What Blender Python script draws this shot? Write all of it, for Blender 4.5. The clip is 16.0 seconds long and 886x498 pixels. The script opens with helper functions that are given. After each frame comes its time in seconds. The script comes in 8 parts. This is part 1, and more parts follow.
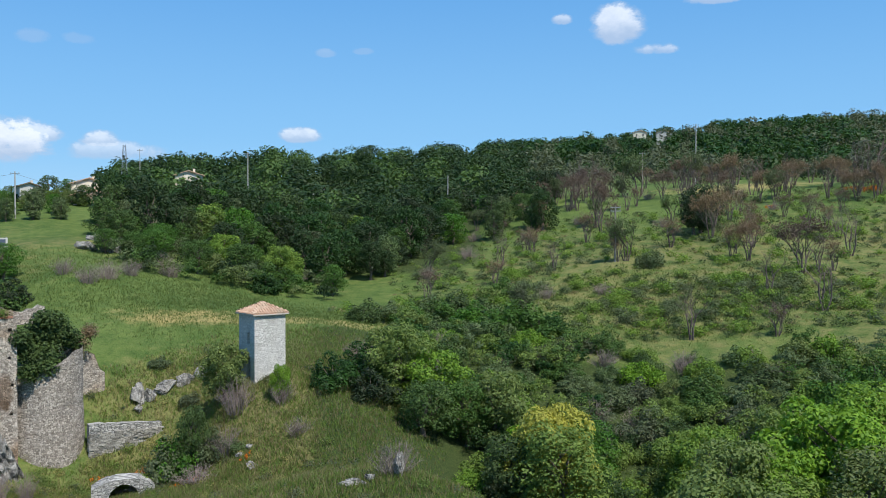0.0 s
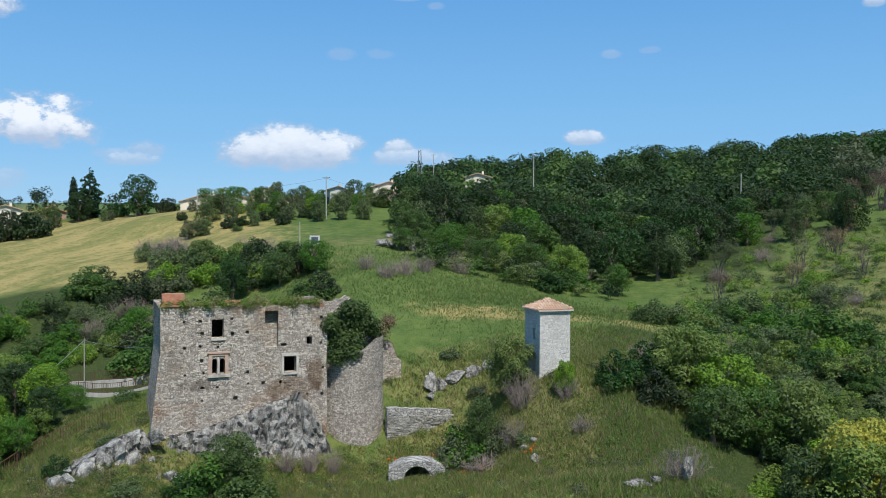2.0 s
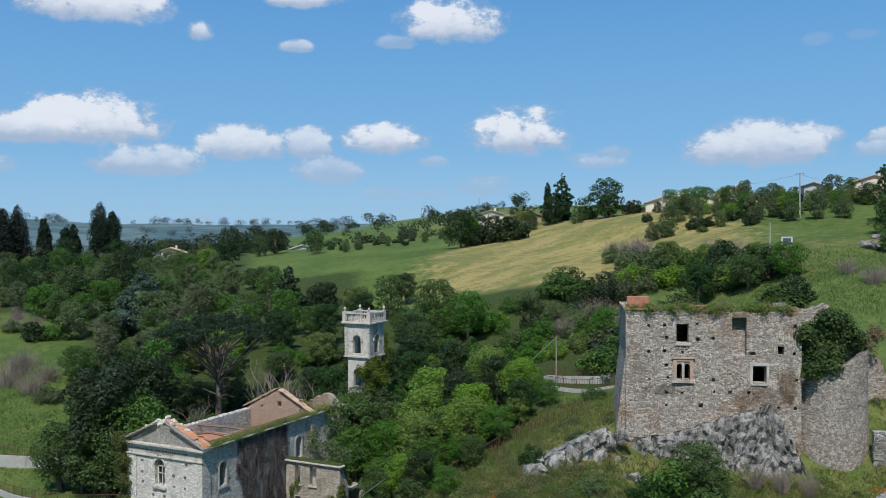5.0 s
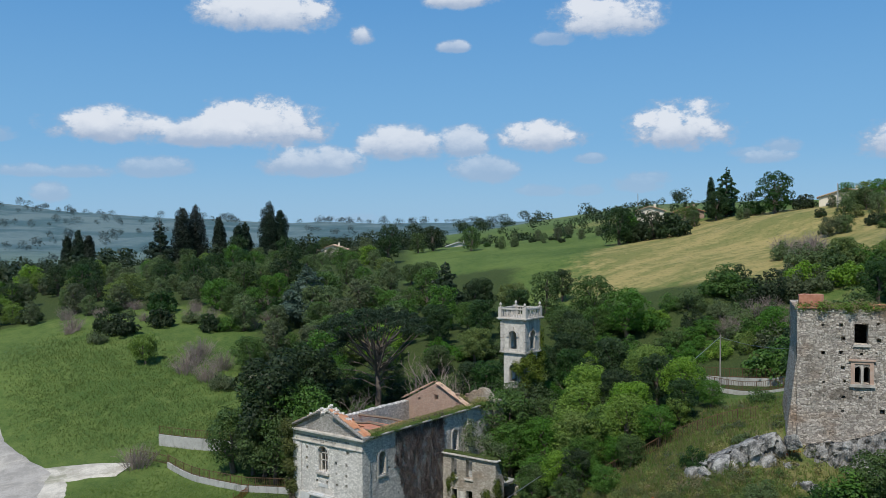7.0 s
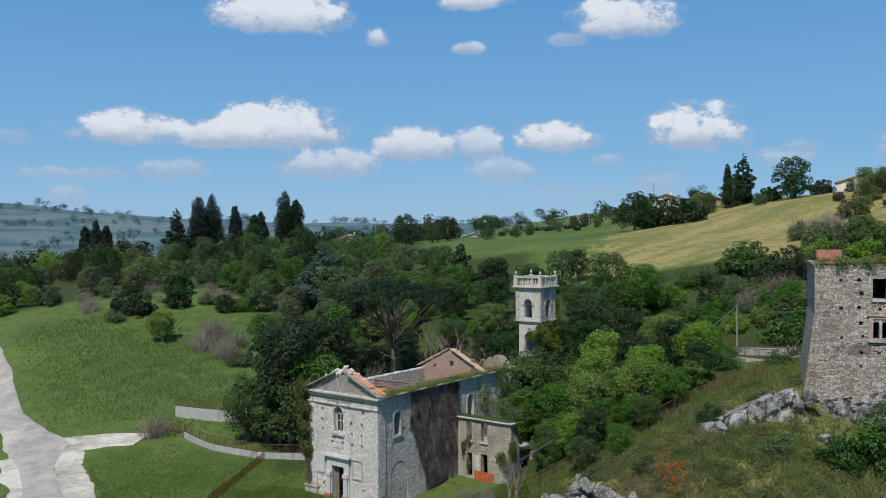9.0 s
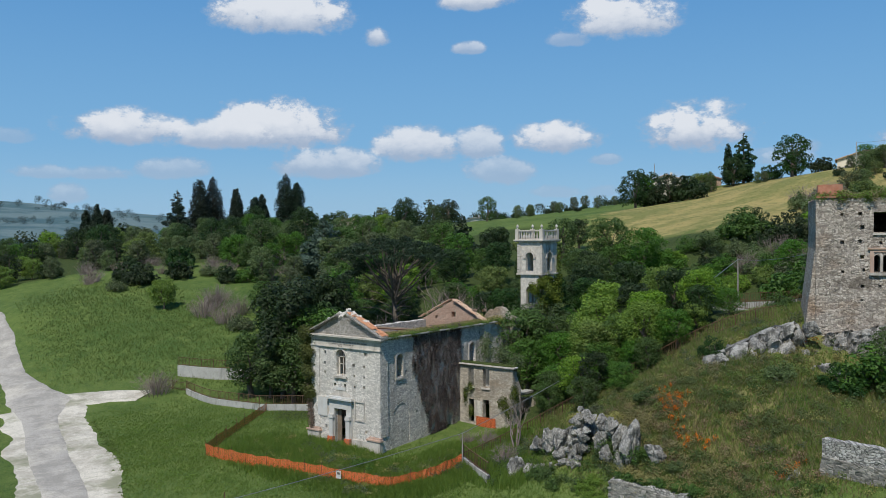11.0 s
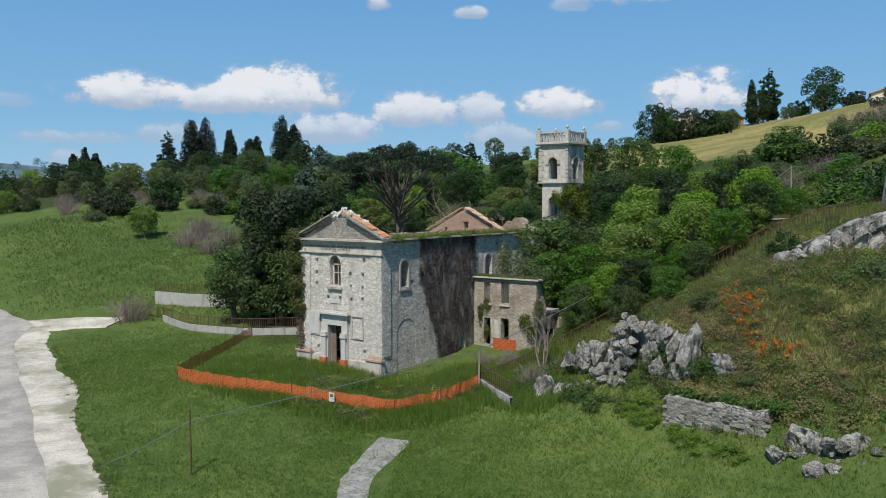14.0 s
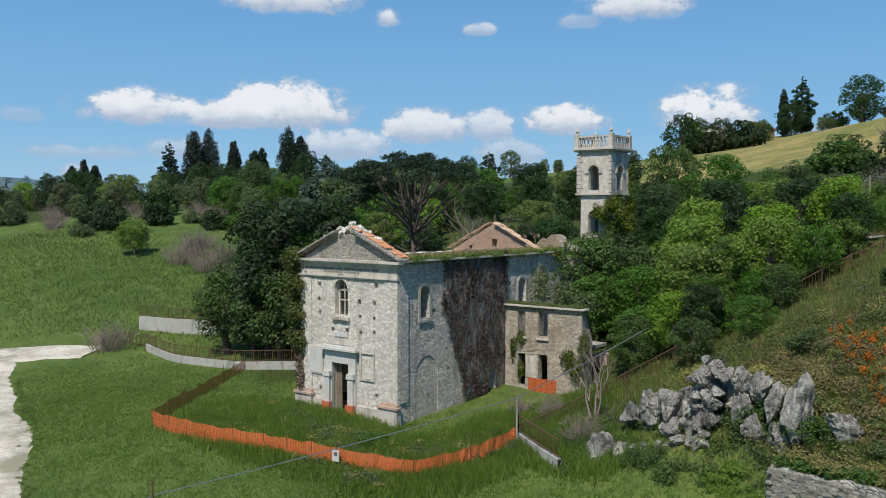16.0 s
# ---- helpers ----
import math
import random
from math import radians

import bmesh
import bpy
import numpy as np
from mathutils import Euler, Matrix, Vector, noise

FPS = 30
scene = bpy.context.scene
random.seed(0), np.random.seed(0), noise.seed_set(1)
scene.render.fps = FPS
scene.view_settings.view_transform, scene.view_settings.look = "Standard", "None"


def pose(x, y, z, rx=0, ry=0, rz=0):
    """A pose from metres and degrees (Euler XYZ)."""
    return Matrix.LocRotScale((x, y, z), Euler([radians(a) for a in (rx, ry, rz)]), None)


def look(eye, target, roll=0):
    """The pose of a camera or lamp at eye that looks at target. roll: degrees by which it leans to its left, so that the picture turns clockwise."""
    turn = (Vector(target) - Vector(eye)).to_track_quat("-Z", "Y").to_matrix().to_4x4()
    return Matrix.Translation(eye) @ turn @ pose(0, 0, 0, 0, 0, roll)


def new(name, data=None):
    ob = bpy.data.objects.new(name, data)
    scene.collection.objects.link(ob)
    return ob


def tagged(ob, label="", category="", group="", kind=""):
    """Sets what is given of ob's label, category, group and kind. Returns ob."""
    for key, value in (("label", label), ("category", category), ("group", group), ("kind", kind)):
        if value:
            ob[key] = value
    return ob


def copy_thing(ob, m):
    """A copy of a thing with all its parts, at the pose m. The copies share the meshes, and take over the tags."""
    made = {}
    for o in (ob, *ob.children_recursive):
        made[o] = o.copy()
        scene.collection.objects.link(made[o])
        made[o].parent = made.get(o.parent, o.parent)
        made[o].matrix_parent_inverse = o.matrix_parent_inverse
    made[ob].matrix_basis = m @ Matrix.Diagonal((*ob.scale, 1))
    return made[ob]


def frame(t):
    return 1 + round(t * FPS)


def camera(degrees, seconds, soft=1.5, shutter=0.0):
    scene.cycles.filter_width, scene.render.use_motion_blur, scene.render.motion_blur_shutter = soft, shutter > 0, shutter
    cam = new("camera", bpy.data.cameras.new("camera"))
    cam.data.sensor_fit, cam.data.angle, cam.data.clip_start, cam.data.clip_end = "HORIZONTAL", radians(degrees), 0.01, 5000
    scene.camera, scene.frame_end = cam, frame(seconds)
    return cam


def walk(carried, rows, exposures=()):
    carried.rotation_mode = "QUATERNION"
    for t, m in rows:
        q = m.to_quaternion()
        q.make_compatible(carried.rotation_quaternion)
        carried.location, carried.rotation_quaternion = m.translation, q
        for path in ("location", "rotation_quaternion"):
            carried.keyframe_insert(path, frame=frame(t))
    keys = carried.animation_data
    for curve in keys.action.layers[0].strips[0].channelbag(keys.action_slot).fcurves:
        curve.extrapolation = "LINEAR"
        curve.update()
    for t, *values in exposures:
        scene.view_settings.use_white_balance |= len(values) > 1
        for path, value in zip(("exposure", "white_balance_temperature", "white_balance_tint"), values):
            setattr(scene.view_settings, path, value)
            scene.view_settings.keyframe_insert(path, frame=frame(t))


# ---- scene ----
cam = camera(53.60, 16.0, 0.8)
# seconds, place in metres, tilt, lean and heading in degrees
PATH = [
    (0.0, 0.46, -0.27, 26.95, 88.68, -0.15, 0.75),
    (0.5, 0.35, -0.22, 26.83, 88.71, -0.22, 6.04),
    (1.0, 0.29, -0.28, 26.66, 88.75, -0.29, 10.31),
    (1.5, 0.26, -0.20, 26.56, 88.76, -0.31, 14.77),
    (2.0, 0.26, -0.13, 26.52, 88.76, -0.31, 19.11),
    (2.5, 0.13, -0.12, 26.48, 88.76, -0.30, 23.17),
    (3.0, 0.04, -0.05, 26.44, 88.76, -0.28, 27.43),
    (3.5, -0.09, 0.08, 26.48, 88.78, -0.17, 31.53),
    (4.0, -0.07, 0.26, 26.53, 88.76, -0.03, 37.27),
    (4.5, -0.10, 0.41, 26.66, 88.76, 0.13, 42.91),
    (5.0, -0.27, 0.67, 26.76, 88.75, 0.27, 48.79),
    (5.2, -0.31, 0.68, 26.84, 88.67, 0.30, 50.49),
    (7.3, -0.50, 0.86, 26.30, 88.74, 0.45, 59.23),
    (7.5, -0.48, 0.87, 26.08, 88.76, 0.45, 59.26),
    (8.0, -0.40, 0.81, 25.34, 88.80, 0.45, 59.28),
    (8.5, -0.41, 0.81, 24.21, 88.80, 0.45, 59.95),
    (10.8, -0.29, 0.26, 18.88, 88.69, 0.44, 59.83),
    (11.0, -0.22, 0.38, 18.29, 88.77, 0.44, 59.94),
    (11.5, -0.23, 0.35, 17.03, 88.73, 0.43, 59.92),
    (12.0, -0.80, 0.64, 15.78, 88.54, 0.42, 59.86),
    (12.5, -2.67, 1.56, 14.66, 88.08, 0.36, 59.82),
    (13.0, -5.06, 2.70, 13.44, 87.40, 0.30, 59.83),
    (13.5, -7.66, 3.98, 12.54, 86.90, 0.24, 59.90),
    (14.0, -10.39, 5.23, 12.43, 86.58, 0.17, 60.01),
    (14.5, -13.13, 6.38, 12.46, 86.51, 0.10, 60.18),
    (15.0, -15.71, 7.48, 12.50, 86.79, 0.03, 60.35),
    (15.5, -18.16, 8.54, 12.39, 87.17, -0.01, 60.45),
    (16.0, -20.20, 9.51, 12.24, 87.61, -0.03, 60.55),
]
walk(cam, [(t, pose(*p)) for t, *p in PATH], [(0.0, 0.2, 6150, 10), (2.0, 0.08, 6150, 10), (3.0, 0.0, 6150, 10), (4.0, -0.1, 6150, 10), (5.0, -0.15, 6100, 10), (8.0, -0.22, 6150, 10), (11.0, -0.22, 6250, 10), (13.0, -0.14, 6350, 10), (14.5, -0.11, 6450, 10), (16.0, -0.07, 6500, 10)])

# ---- light ----
SUN_ELEVATION, SUN_FROM = radians(56), Vector((0.64, -0.77))
sun = new("sun", bpy.data.lights.new("sun", "SUN"))
sun.data.energy, sun.data.angle, sun.data.color = 5.0, radians(0.5), (1.0, 0.94, 0.84)
_d = Vector((SUN_FROM.x * math.cos(SUN_ELEVATION), SUN_FROM.y * math.cos(SUN_ELEVATION), math.sin(SUN_ELEVATION)))
sun.matrix_world = look(_d * 200, (0, 0, 0))
scene.view_settings.exposure = 0.0


class Nodes:
    """Short hand for node trees."""

    def __init__(self, tree):
        self.tree = tree
        tree.nodes.clear()

    def add(self, kind, **inputs):
        n = self.tree.nodes.new(kind)
        for key, value in inputs.items():
            slot = n.inputs[int(key[1:])] if key[0] == "i" and key[1:].isdigit() else n.inputs[key.replace("__", " ")]
            self.put(slot, value)
        return n

    def put(self, slot, value):
        if hasattr(value, "is_output"):
            self.tree.links.new(value, slot)
        else:
            slot.default_value = value

    def math(self, op, a, b=0.0, c=0.0, clamp=False):
        n = self.tree.nodes.new("ShaderNodeMath")
        n.operation, n.use_clamp = op, clamp
        for slot, v in zip(n.inputs, (a, b, c)):
            self.put(slot, v)
        return n.outputs[0]

    def step(self, v, lo, hi, a=0.0, b=1.0):
        n = self.tree.nodes.new("ShaderNodeMapRange")
        n.interpolation_type = "SMOOTHSTEP"
        for slot, x in zip(n.inputs, (v, lo, hi, a, b)):
            self.put(slot, x)
        return n.outputs[0]

    def mix(self, f, a, b, blend="MIX"):
        n = self.tree.nodes.new("ShaderNodeMix")
        n.data_type, n.blend_type = "RGBA", blend
        self.put(n.inputs[0], f)
        for slot, x in zip(n.inputs[6:8], (a, b)):
            self.put(slot, (*x, 1.0) if isinstance(x, tuple) and len(x) == 3 else x)
        return n.outputs[2]

    def noise(self, vec, scale, detail=3.0, rough=0.55, distortion=0.0):
        n = self.add("ShaderNodeTexNoise", Vector=vec, Scale=scale, Detail=detail, Roughness=rough, Distortion=distortion)
        return n.outputs["Fac"]

    def edges(self, vec, scale, random_=1.0):
        v = self.add("ShaderNodeTexVoronoi")
        v.feature = "DISTANCE_TO_EDGE"
        for key, value in (("Vector", vec), ("Scale", scale), ("Randomness", random_)):
            self.put(v.inputs[key], value)
        return v.outputs["Distance"]

    def cover(self, name):
        a = self.add("ShaderNodeAttribute")
        a.attribute_name = name
        return a.outputs["Fac"]

    def vec(self, v, scale=(1, 1, 1), rot=(0, 0, 0)):
        return self.add("ShaderNodeMapping", Vector=v, Scale=scale, Rotation=rot).outputs[0]


# ---- sky with fair-weather clouds ----
# heading, height over the horizon, half width, half height (degrees), and how dense each cloud is
CLOUDS = [
    (79.6, 6.3, 4.9, 1.6, 1), (73.8, 6.1, 4.2, 1.3, 0.95), (70.3, 6.6, 5.1, 2.3, 1.1), (67.1, 4.3, 4.2, 1.4, 0.75), (76.9, 3.9, 2.5, 0.9, 0.55),
    (61.6, 5.4, 3.6, 1.7, 0.9), (57.5, 5.5, 2.1, 1.5, 0.8), (52.7, 5.8, 3.6, 1.5, 1), (56.4, 3.8, 2.8, 1.3, 0.6), (43.6, 6.1, 4.1, 2.2, 1.1),
    (70.0, 13.6, 5.5, 2.0, 1.1), (64.2, 12.3, 1.2, 0.9, 0.85), (57.5, 14.6, 3.0, 1.1, 1), (58.2, 11.6, 1.3, 0.6, 0.7), (48.2, 13.1, 4.3, 2.0, 1.05),
    (51.6, 12.0, 1.6, 0.7, 0.5), (29.4, 5.0, 5.5, 2.2, 0.9), (21.0, 4.6, 3.5, 0.9, 0.6),
]
WISPS = [
    (84.4, 3.6, 2.4, 0.6, 0.5), (81.5, 3.6, 2.2, 0.6, 0.5), (83.1, 2.3, 1.3, 0.9, 0.5), (49.4, 4.4, 1.3, 0.5, 0.5), (37.8, 4.9, 1.4, 0.7, 0.5),
    (39.6, 4.5, 1.9, 0.5, 0.4), (45.9, 3.1, 2.2, 0.7, 0.4), (85.9, 5.7, 1.6, 0.7, 0.4), (65.2, 0.7, 2.8, 0.5, 0.2), (52.5, 2.4, 1.9, 0.6, 0.35),
    (38.8, 4.2, 2.2, 0.7, 0.55), (10.1, 5.9, 1.6, 0.7, 0.75), (46.4, 2.8, 2.1, 0.9, 0.4), (49.7, 2.4, 1.4, 0.6, 0.3), (25.7, 11.1, 1.2, 0.6, 0.25),
    (23.2, 11.2, 1.2, 0.5, 0.2), (-10.5, 12.7, 1.9, 1.7, 0.8), (-12.8, 11.2, 1.7, 0.5, 0.6), (-6.9, 13.2, 0.8, 0.5, 0.65), (-16.3, 14.1, 2.1, 0.6, 0.65),
    (-18.6, 14.3, 0.7, 0.6, 0.6), (8.4, 11.1, 0.8, 0.4, 0.3), (6.0, 11.3, 0.8, 0.3, 0.25), (19.7, 14.2, 0.8, 0.4, 0.3), (21.7, 14.7, 1.4, 0.4, 0.3),
    (25.7, 5.5, 2.1, 0.8, 0.75), (22.0, 5.3, 1.4, 0.7, 0.75), (95.0, 8.0, 6.0, 2.0, 0.9), (-42.0, 9.0, 5.0, 2.0, 0.8),
]


def cloud_shape():
    """One cloud: a ragged oval with a flat underside, and how far up in it a direction lies."""
    tree = bpy.data.node_groups.new("cloud", "ShaderNodeTree")
    n = Nodes(tree)
    for name in ("Heading", "Height", "Ragged", "Across", "Up", "Width", "Tall", "Dense"):
        tree.interface.new_socket(name, in_out="INPUT", socket_type="NodeSocketFloat")
    for name in ("Cover", "Lift"):
        tree.interface.new_socket(name, in_out="OUTPUT", socket_type="NodeSocketFloat")
    given = tree.nodes.new("NodeGroupInput").outputs
    across = n.math("DIVIDE", n.math("SUBTRACT", given[0], given[3]), given[5])
    up = n.math("DIVIDE", n.math("SUBTRACT", given[1], given[4]), given[6])
    base = n.math("MULTIPLY", n.math("MINIMUM", n.math("ADD", up, 0.25), 0.0), 1.3)
    r2 = n.math("ADD", n.math("MULTIPLY", across, across), n.math("MULTIPLY", up, n.math("ADD", up, base)))
    body = n.math("ADD", n.math("SUBTRACT", 0.85, r2), n.math("MULTIPLY", given[2], 0.75))
    cover = n.math("MULTIPLY", n.step(body, -0.02, 0.62), given[7])
    out = tree.nodes.new("NodeGroupOutput").inputs
    n.put(out[0], cover)
    n.put(out[1], n.math("MULTIPLY", cover, n.step(up, -0.9, 0.5)))
    return tree


CLOUD = cloud_shape()


def make_world():
    world = bpy.data.worlds.new("sky")
    world.use_nodes = True
    n = Nodes(world.node_tree)
    sky = n.add("ShaderNodeTexSky")
    sky.sky_type, sky.sun_disc, sky.sun_elevation = "NISHITA", False, SUN_ELEVATION
    sky.sun_rotation, sky.altitude = math.atan2(SUN_FROM.x, SUN_FROM.y), 300.0
    sky.air_density, sky.dust_density, sky.ozone_density = 1.0, 0.7, 2.2
    way = n.add("ShaderNodeTexCoord").outputs["Generated"]
    xyz = n.add("ShaderNodeSeparateXYZ", Vector=way)
    heading = n.math("MULTIPLY", n.math("ARCTAN2", n.math("MULTIPLY", xyz.outputs[0], -1.0), xyz.outputs[1]), 57.2958)
    height = n.math("MULTIPLY", n.math("ARCSINE", xyz.outputs[2]), 57.2958)
    big = n.noise(n.vec(way, (13, 13, 20)), 1.0, 6.0, 0.66)
    fine = n.noise(n.vec(way, (45, 45, 70)), 1.0, 5.0, 0.62)
    ragged = n.math("ADD", n.math("MULTIPLY", n.math("SUBTRACT", big, 0.5), 2.8), n.math("MULTIPLY", n.math("SUBTRACT", fine, 0.5), 1.5))
    total, lift = None, None
    for az, el, w, h, dense in CLOUDS + WISPS:
        one = n.add("ShaderNodeGroup")
        one.node_tree = CLOUD
        for slot, value in zip(one.inputs, (heading, height, ragged, az, el, w, h, dense)):
            n.put(slot, value)
        total = one.outputs[0] if total is None else n.math("MAXIMUM", total, one.outputs[0])
        lift = one.outputs[1] if lift is None else n.math("MAXIMUM", lift, one.outputs[1])
    shade = n.step(n.math("ADD", lift, n.math("MULTIPLY", n.math("SUBTRACT", fine, 0.5), 0.7)), 0.22, 1.0)
    cloud = n.mix(shade, (4.4, 5.3, 6.7), (8.8, 9.0, 9.3))
    air = n.add("ShaderNodeHueSaturation", Color=sky.outputs[0], Saturation=SKY_SATURATION, Value=SKY_VALUE).outputs[0]
    clear = n.mix(n.step(height, 2.0, 22.0), (2.5, 5.1, 7.9), (1.05, 3.2, 6.7))
    clear = n.mix(n.step(height, -1.0, 6.0), (3.7, 6.0, 8.1), clear)
    clear = n.mix(n.step(height, 20.0, 80.0), clear, (0.6, 2.0, 5.0))
    air = n.mix(0.9, air, clear)
    colour = n.mix(n.math("MINIMUM", total, 0.97), air, cloud)
    n.add("ShaderNodeOutputWorld", Surface=n.add("ShaderNodeBackground", Color=colour, Strength=0.1).outputs[0])
    scene.world = world


SKY_SATURATION, SKY_VALUE = 1.4, 1.1
make_world()

# ---- materials ----


def material(name):
    m = bpy.data.materials.new(name)
    m.use_nodes = True
    n = Nodes(m.node_tree)
    return m, n, n.add("ShaderNodeTexCoord").outputs["Object"]


def finish(n, colour, rough=0.8, bump=None, strength=0.5, distance=0.05, metal=0.0, specular=0.3):
    args = {"Base__Color": colour, "Roughness": rough, "Metallic": metal, "Specular__IOR__Level": specular}
    if bump is not None:
        args["Normal"] = n.add("ShaderNodeBump", Height=bump, Strength=strength, Distance=distance).outputs[0]
    s = n.add("ShaderNodeBsdfPrincipled", **args)
    n.add("ShaderNodeOutputMaterial", Surface=s.outputs[0])


def masonry(name, light, dark, joint, size=(3.0, 3.0, 6.0), stain=(0.2, 0.19, 0.17), stain_amount=0.6, warm=None, joint_width=0.055, marks=(), curved=False):
    """Coursed rubble: uneven stones in wavering rows, recessed joints, tone from stone to stone, rain stains. marks: x, z, half width, half height, colour of old stains."""
    m, n, p = material(name)
    xyz = n.add("ShaderNodeSeparateXYZ", Vector=p)
    along_ = n.math("MULTIPLY", xyz.outputs[0], 1.25) if curved else n.math("ADD", xyz.outputs[0], xyz.outputs[1])
    flat = n.add("ShaderNodeCombineXYZ", X=along_, Y=xyz.outputs[2], Z=0.0).outputs[0]
    slow = n.add("ShaderNodeTexNoise", Vector=flat, Scale=0.9, Detail=1.0).outputs["Color"]
    quick = n.add("ShaderNodeTexNoise", Vector=flat, Scale=4.5, Detail=2.0).outputs["Color"]
    q = n.add("ShaderNodeVectorMath", i0=slow, i1=(0.55, 0.34, 0.0), i2=flat)
    q.operation = "MULTIPLY_ADD"
    q2 = n.add("ShaderNodeVectorMath", i0=quick, i1=(0.15, 0.12, 0.0), i2=q.outputs[0])
    q2.operation = "MULTIPLY_ADD"
    grid = n.vec(q2.outputs[0], (size[0] * 1.5, size[2] * 1.05, 1.0))
    cells = n.add("ShaderNodeTexVoronoi", Vector=grid)
    cells.inputs["Scale"].default_value, cells.inputs["Randomness"].default_value = 1.0, 0.62
    tone = n.add("ShaderNodeSeparateColor", Color=cells.outputs["Color"]).outputs[0]
    gap = n.step(n.edges(grid, 1.0, 0.62), 0.0, joint_width * 1.6, 1.0, 0.0)
    grain = n.noise(p, 24.0, 4.0, 0.65)
    c = n.mix(n.step(n.noise(flat, 5.5, 4.0, 0.7), 0.4, 0.75, 0.0, 0.4), n.mix(tone, dark, light), dark)
    c = n.mix(n.step(grain, 0.5, 0.75, 0.0, 0.35), c, light)
    if warm:
        c = n.mix(n.step(n.noise(n.vec(p, (0.16, 0.16, 0.28)), 1.0, 4.0, 0.6), 0.50, 0.68, 0.0, 0.75), c, warm, "MULTIPLY")
    rain = n.noise(n.vec(p, (0.9, 0.9, 0.16)), 1.0, 5.0, 0.62)
    spots = n.noise(p, 0.55, 6.0, 0.68)
    dirt = n.math("MULTIPLY", n.step(n.math("MULTIPLY", n.math("ADD", rain, spots), 0.5), 0.5, 0.66), stain_amount)
    c = n.mix(dirt, c, stain)
    for mx, mz, mw, mh, old in marks:
        du, dz = n.math("DIVIDE", n.math("SUBTRACT", xyz.outputs[0], mx), mw), n.math("DIVIDE", n.math("SUBTRACT", xyz.outputs[2], mz), mh)
        r2 = n.math("ADD", n.math("MULTIPLY", du, du), n.math("MULTIPLY", dz, dz))
        f = n.step(n.math("ADD", n.math("SUBTRACT", 1.0, r2), n.math("MULTIPLY", n.math("SUBTRACT", spots, 0.5), 3.2)), 0.1, 0.9, 0.0, 0.8)
        c = n.mix(f, c, n.mix(0.9, c, old, "MULTIPLY"))
    pits = n.noise(flat, 9.0, 3.0, 0.6)
    c = n.mix(n.math("MULTIPLY", gap, n.step(pits, 0.3, 0.6, 0.15, 0.8)), c, joint)
    c = n.mix(n.step(pits, 0.60, 0.72, 0.0, 0.65), c, joint)
    relief = n.math("ADD", n.math("ADD", n.math("MULTIPLY", gap, -1.0), n.math("MULTIPLY", tone, 0.5)), n.math("ADD", n.math("MULTIPLY", grain, 0.4), n.math("MULTIPLY", pits, -0.8)))
    finish(n, c, 0.92, relief, 0.9, 0.05, specular=0.15)
    return m


def plain(name, colour, other, scale=2.0, rough=0.8, metal=0.0, bump=0.3, stain=None, distance=0.01):
    """A surface with grain and patches between two tones."""
    m, n, p = material(name)
    f = n.math("ADD", n.math("MULTIPLY", n.noise(p, scale, 5.0, 0.65), 0.7), n.math("MULTIPLY", n.noise(p, scale * 9, 3.0, 0.6), 0.3))
    c = n.mix(n.step(f, 0.34, 0.66), colour, other)
    if stain:
        c = n.mix(n.step(n.noise(n.vec(p, (1.2, 1.2, 0.25)), 1.0, 5.0, 0.65), 0.5, 0.7, 0.0, 0.8), c, stain)
    finish(n, c, rough, n.noise(p, scale * 14, 4.0, 0.6), bump, distance, metal)
    return m


def leaf(name, deep, fresh, shine=0.35, rough=0.55):
    """Leaves: tone from leaf to leaf and from plant to plant, light passing through."""
    m, n, p = material(name)
    one = n.add("ShaderNodeNewGeometry").outputs["Random Per Island"]
    plant = n.add("ShaderNodeObjectInfo").outputs["Random"]
    patch = n.noise(p, 0.7, 3.0, 0.6)
    f = n.math("ADD", n.math("MULTIPLY", one, 0.5), n.math("MULTIPLY", n.math("SUBTRACT", patch, 0.3), 1.1), clamp=True)
    c = n.mix(f, deep, fresh)
    c = n.add("ShaderNodeHueSaturation", Color=c, Hue=n.math("ADD", 0.485, n.math("MULTIPLY", plant, 0.03)),
              Saturation=n.math("ADD", 0.8, n.math("MULTIPLY", plant, 0.3)), Value=n.math("ADD", 0.75, n.math("MULTIPLY", plant, 0.5))).outputs[0]
    s = n.add("ShaderNodeBsdfPrincipled", Base__Color=c, Roughness=rough, Specular__IOR__Level=0.25)
    t = n.add("ShaderNodeBsdfTranslucent", Color=n.mix(0.5, c, (1.0, 0.95, 0.35), "MULTIPLY"))
    n.add("ShaderNodeOutputMaterial", Surface=n.add("ShaderNodeMixShader", i0=shine, i1=s.outputs[0], i2=t.outputs[0]).outputs[0])
    return m


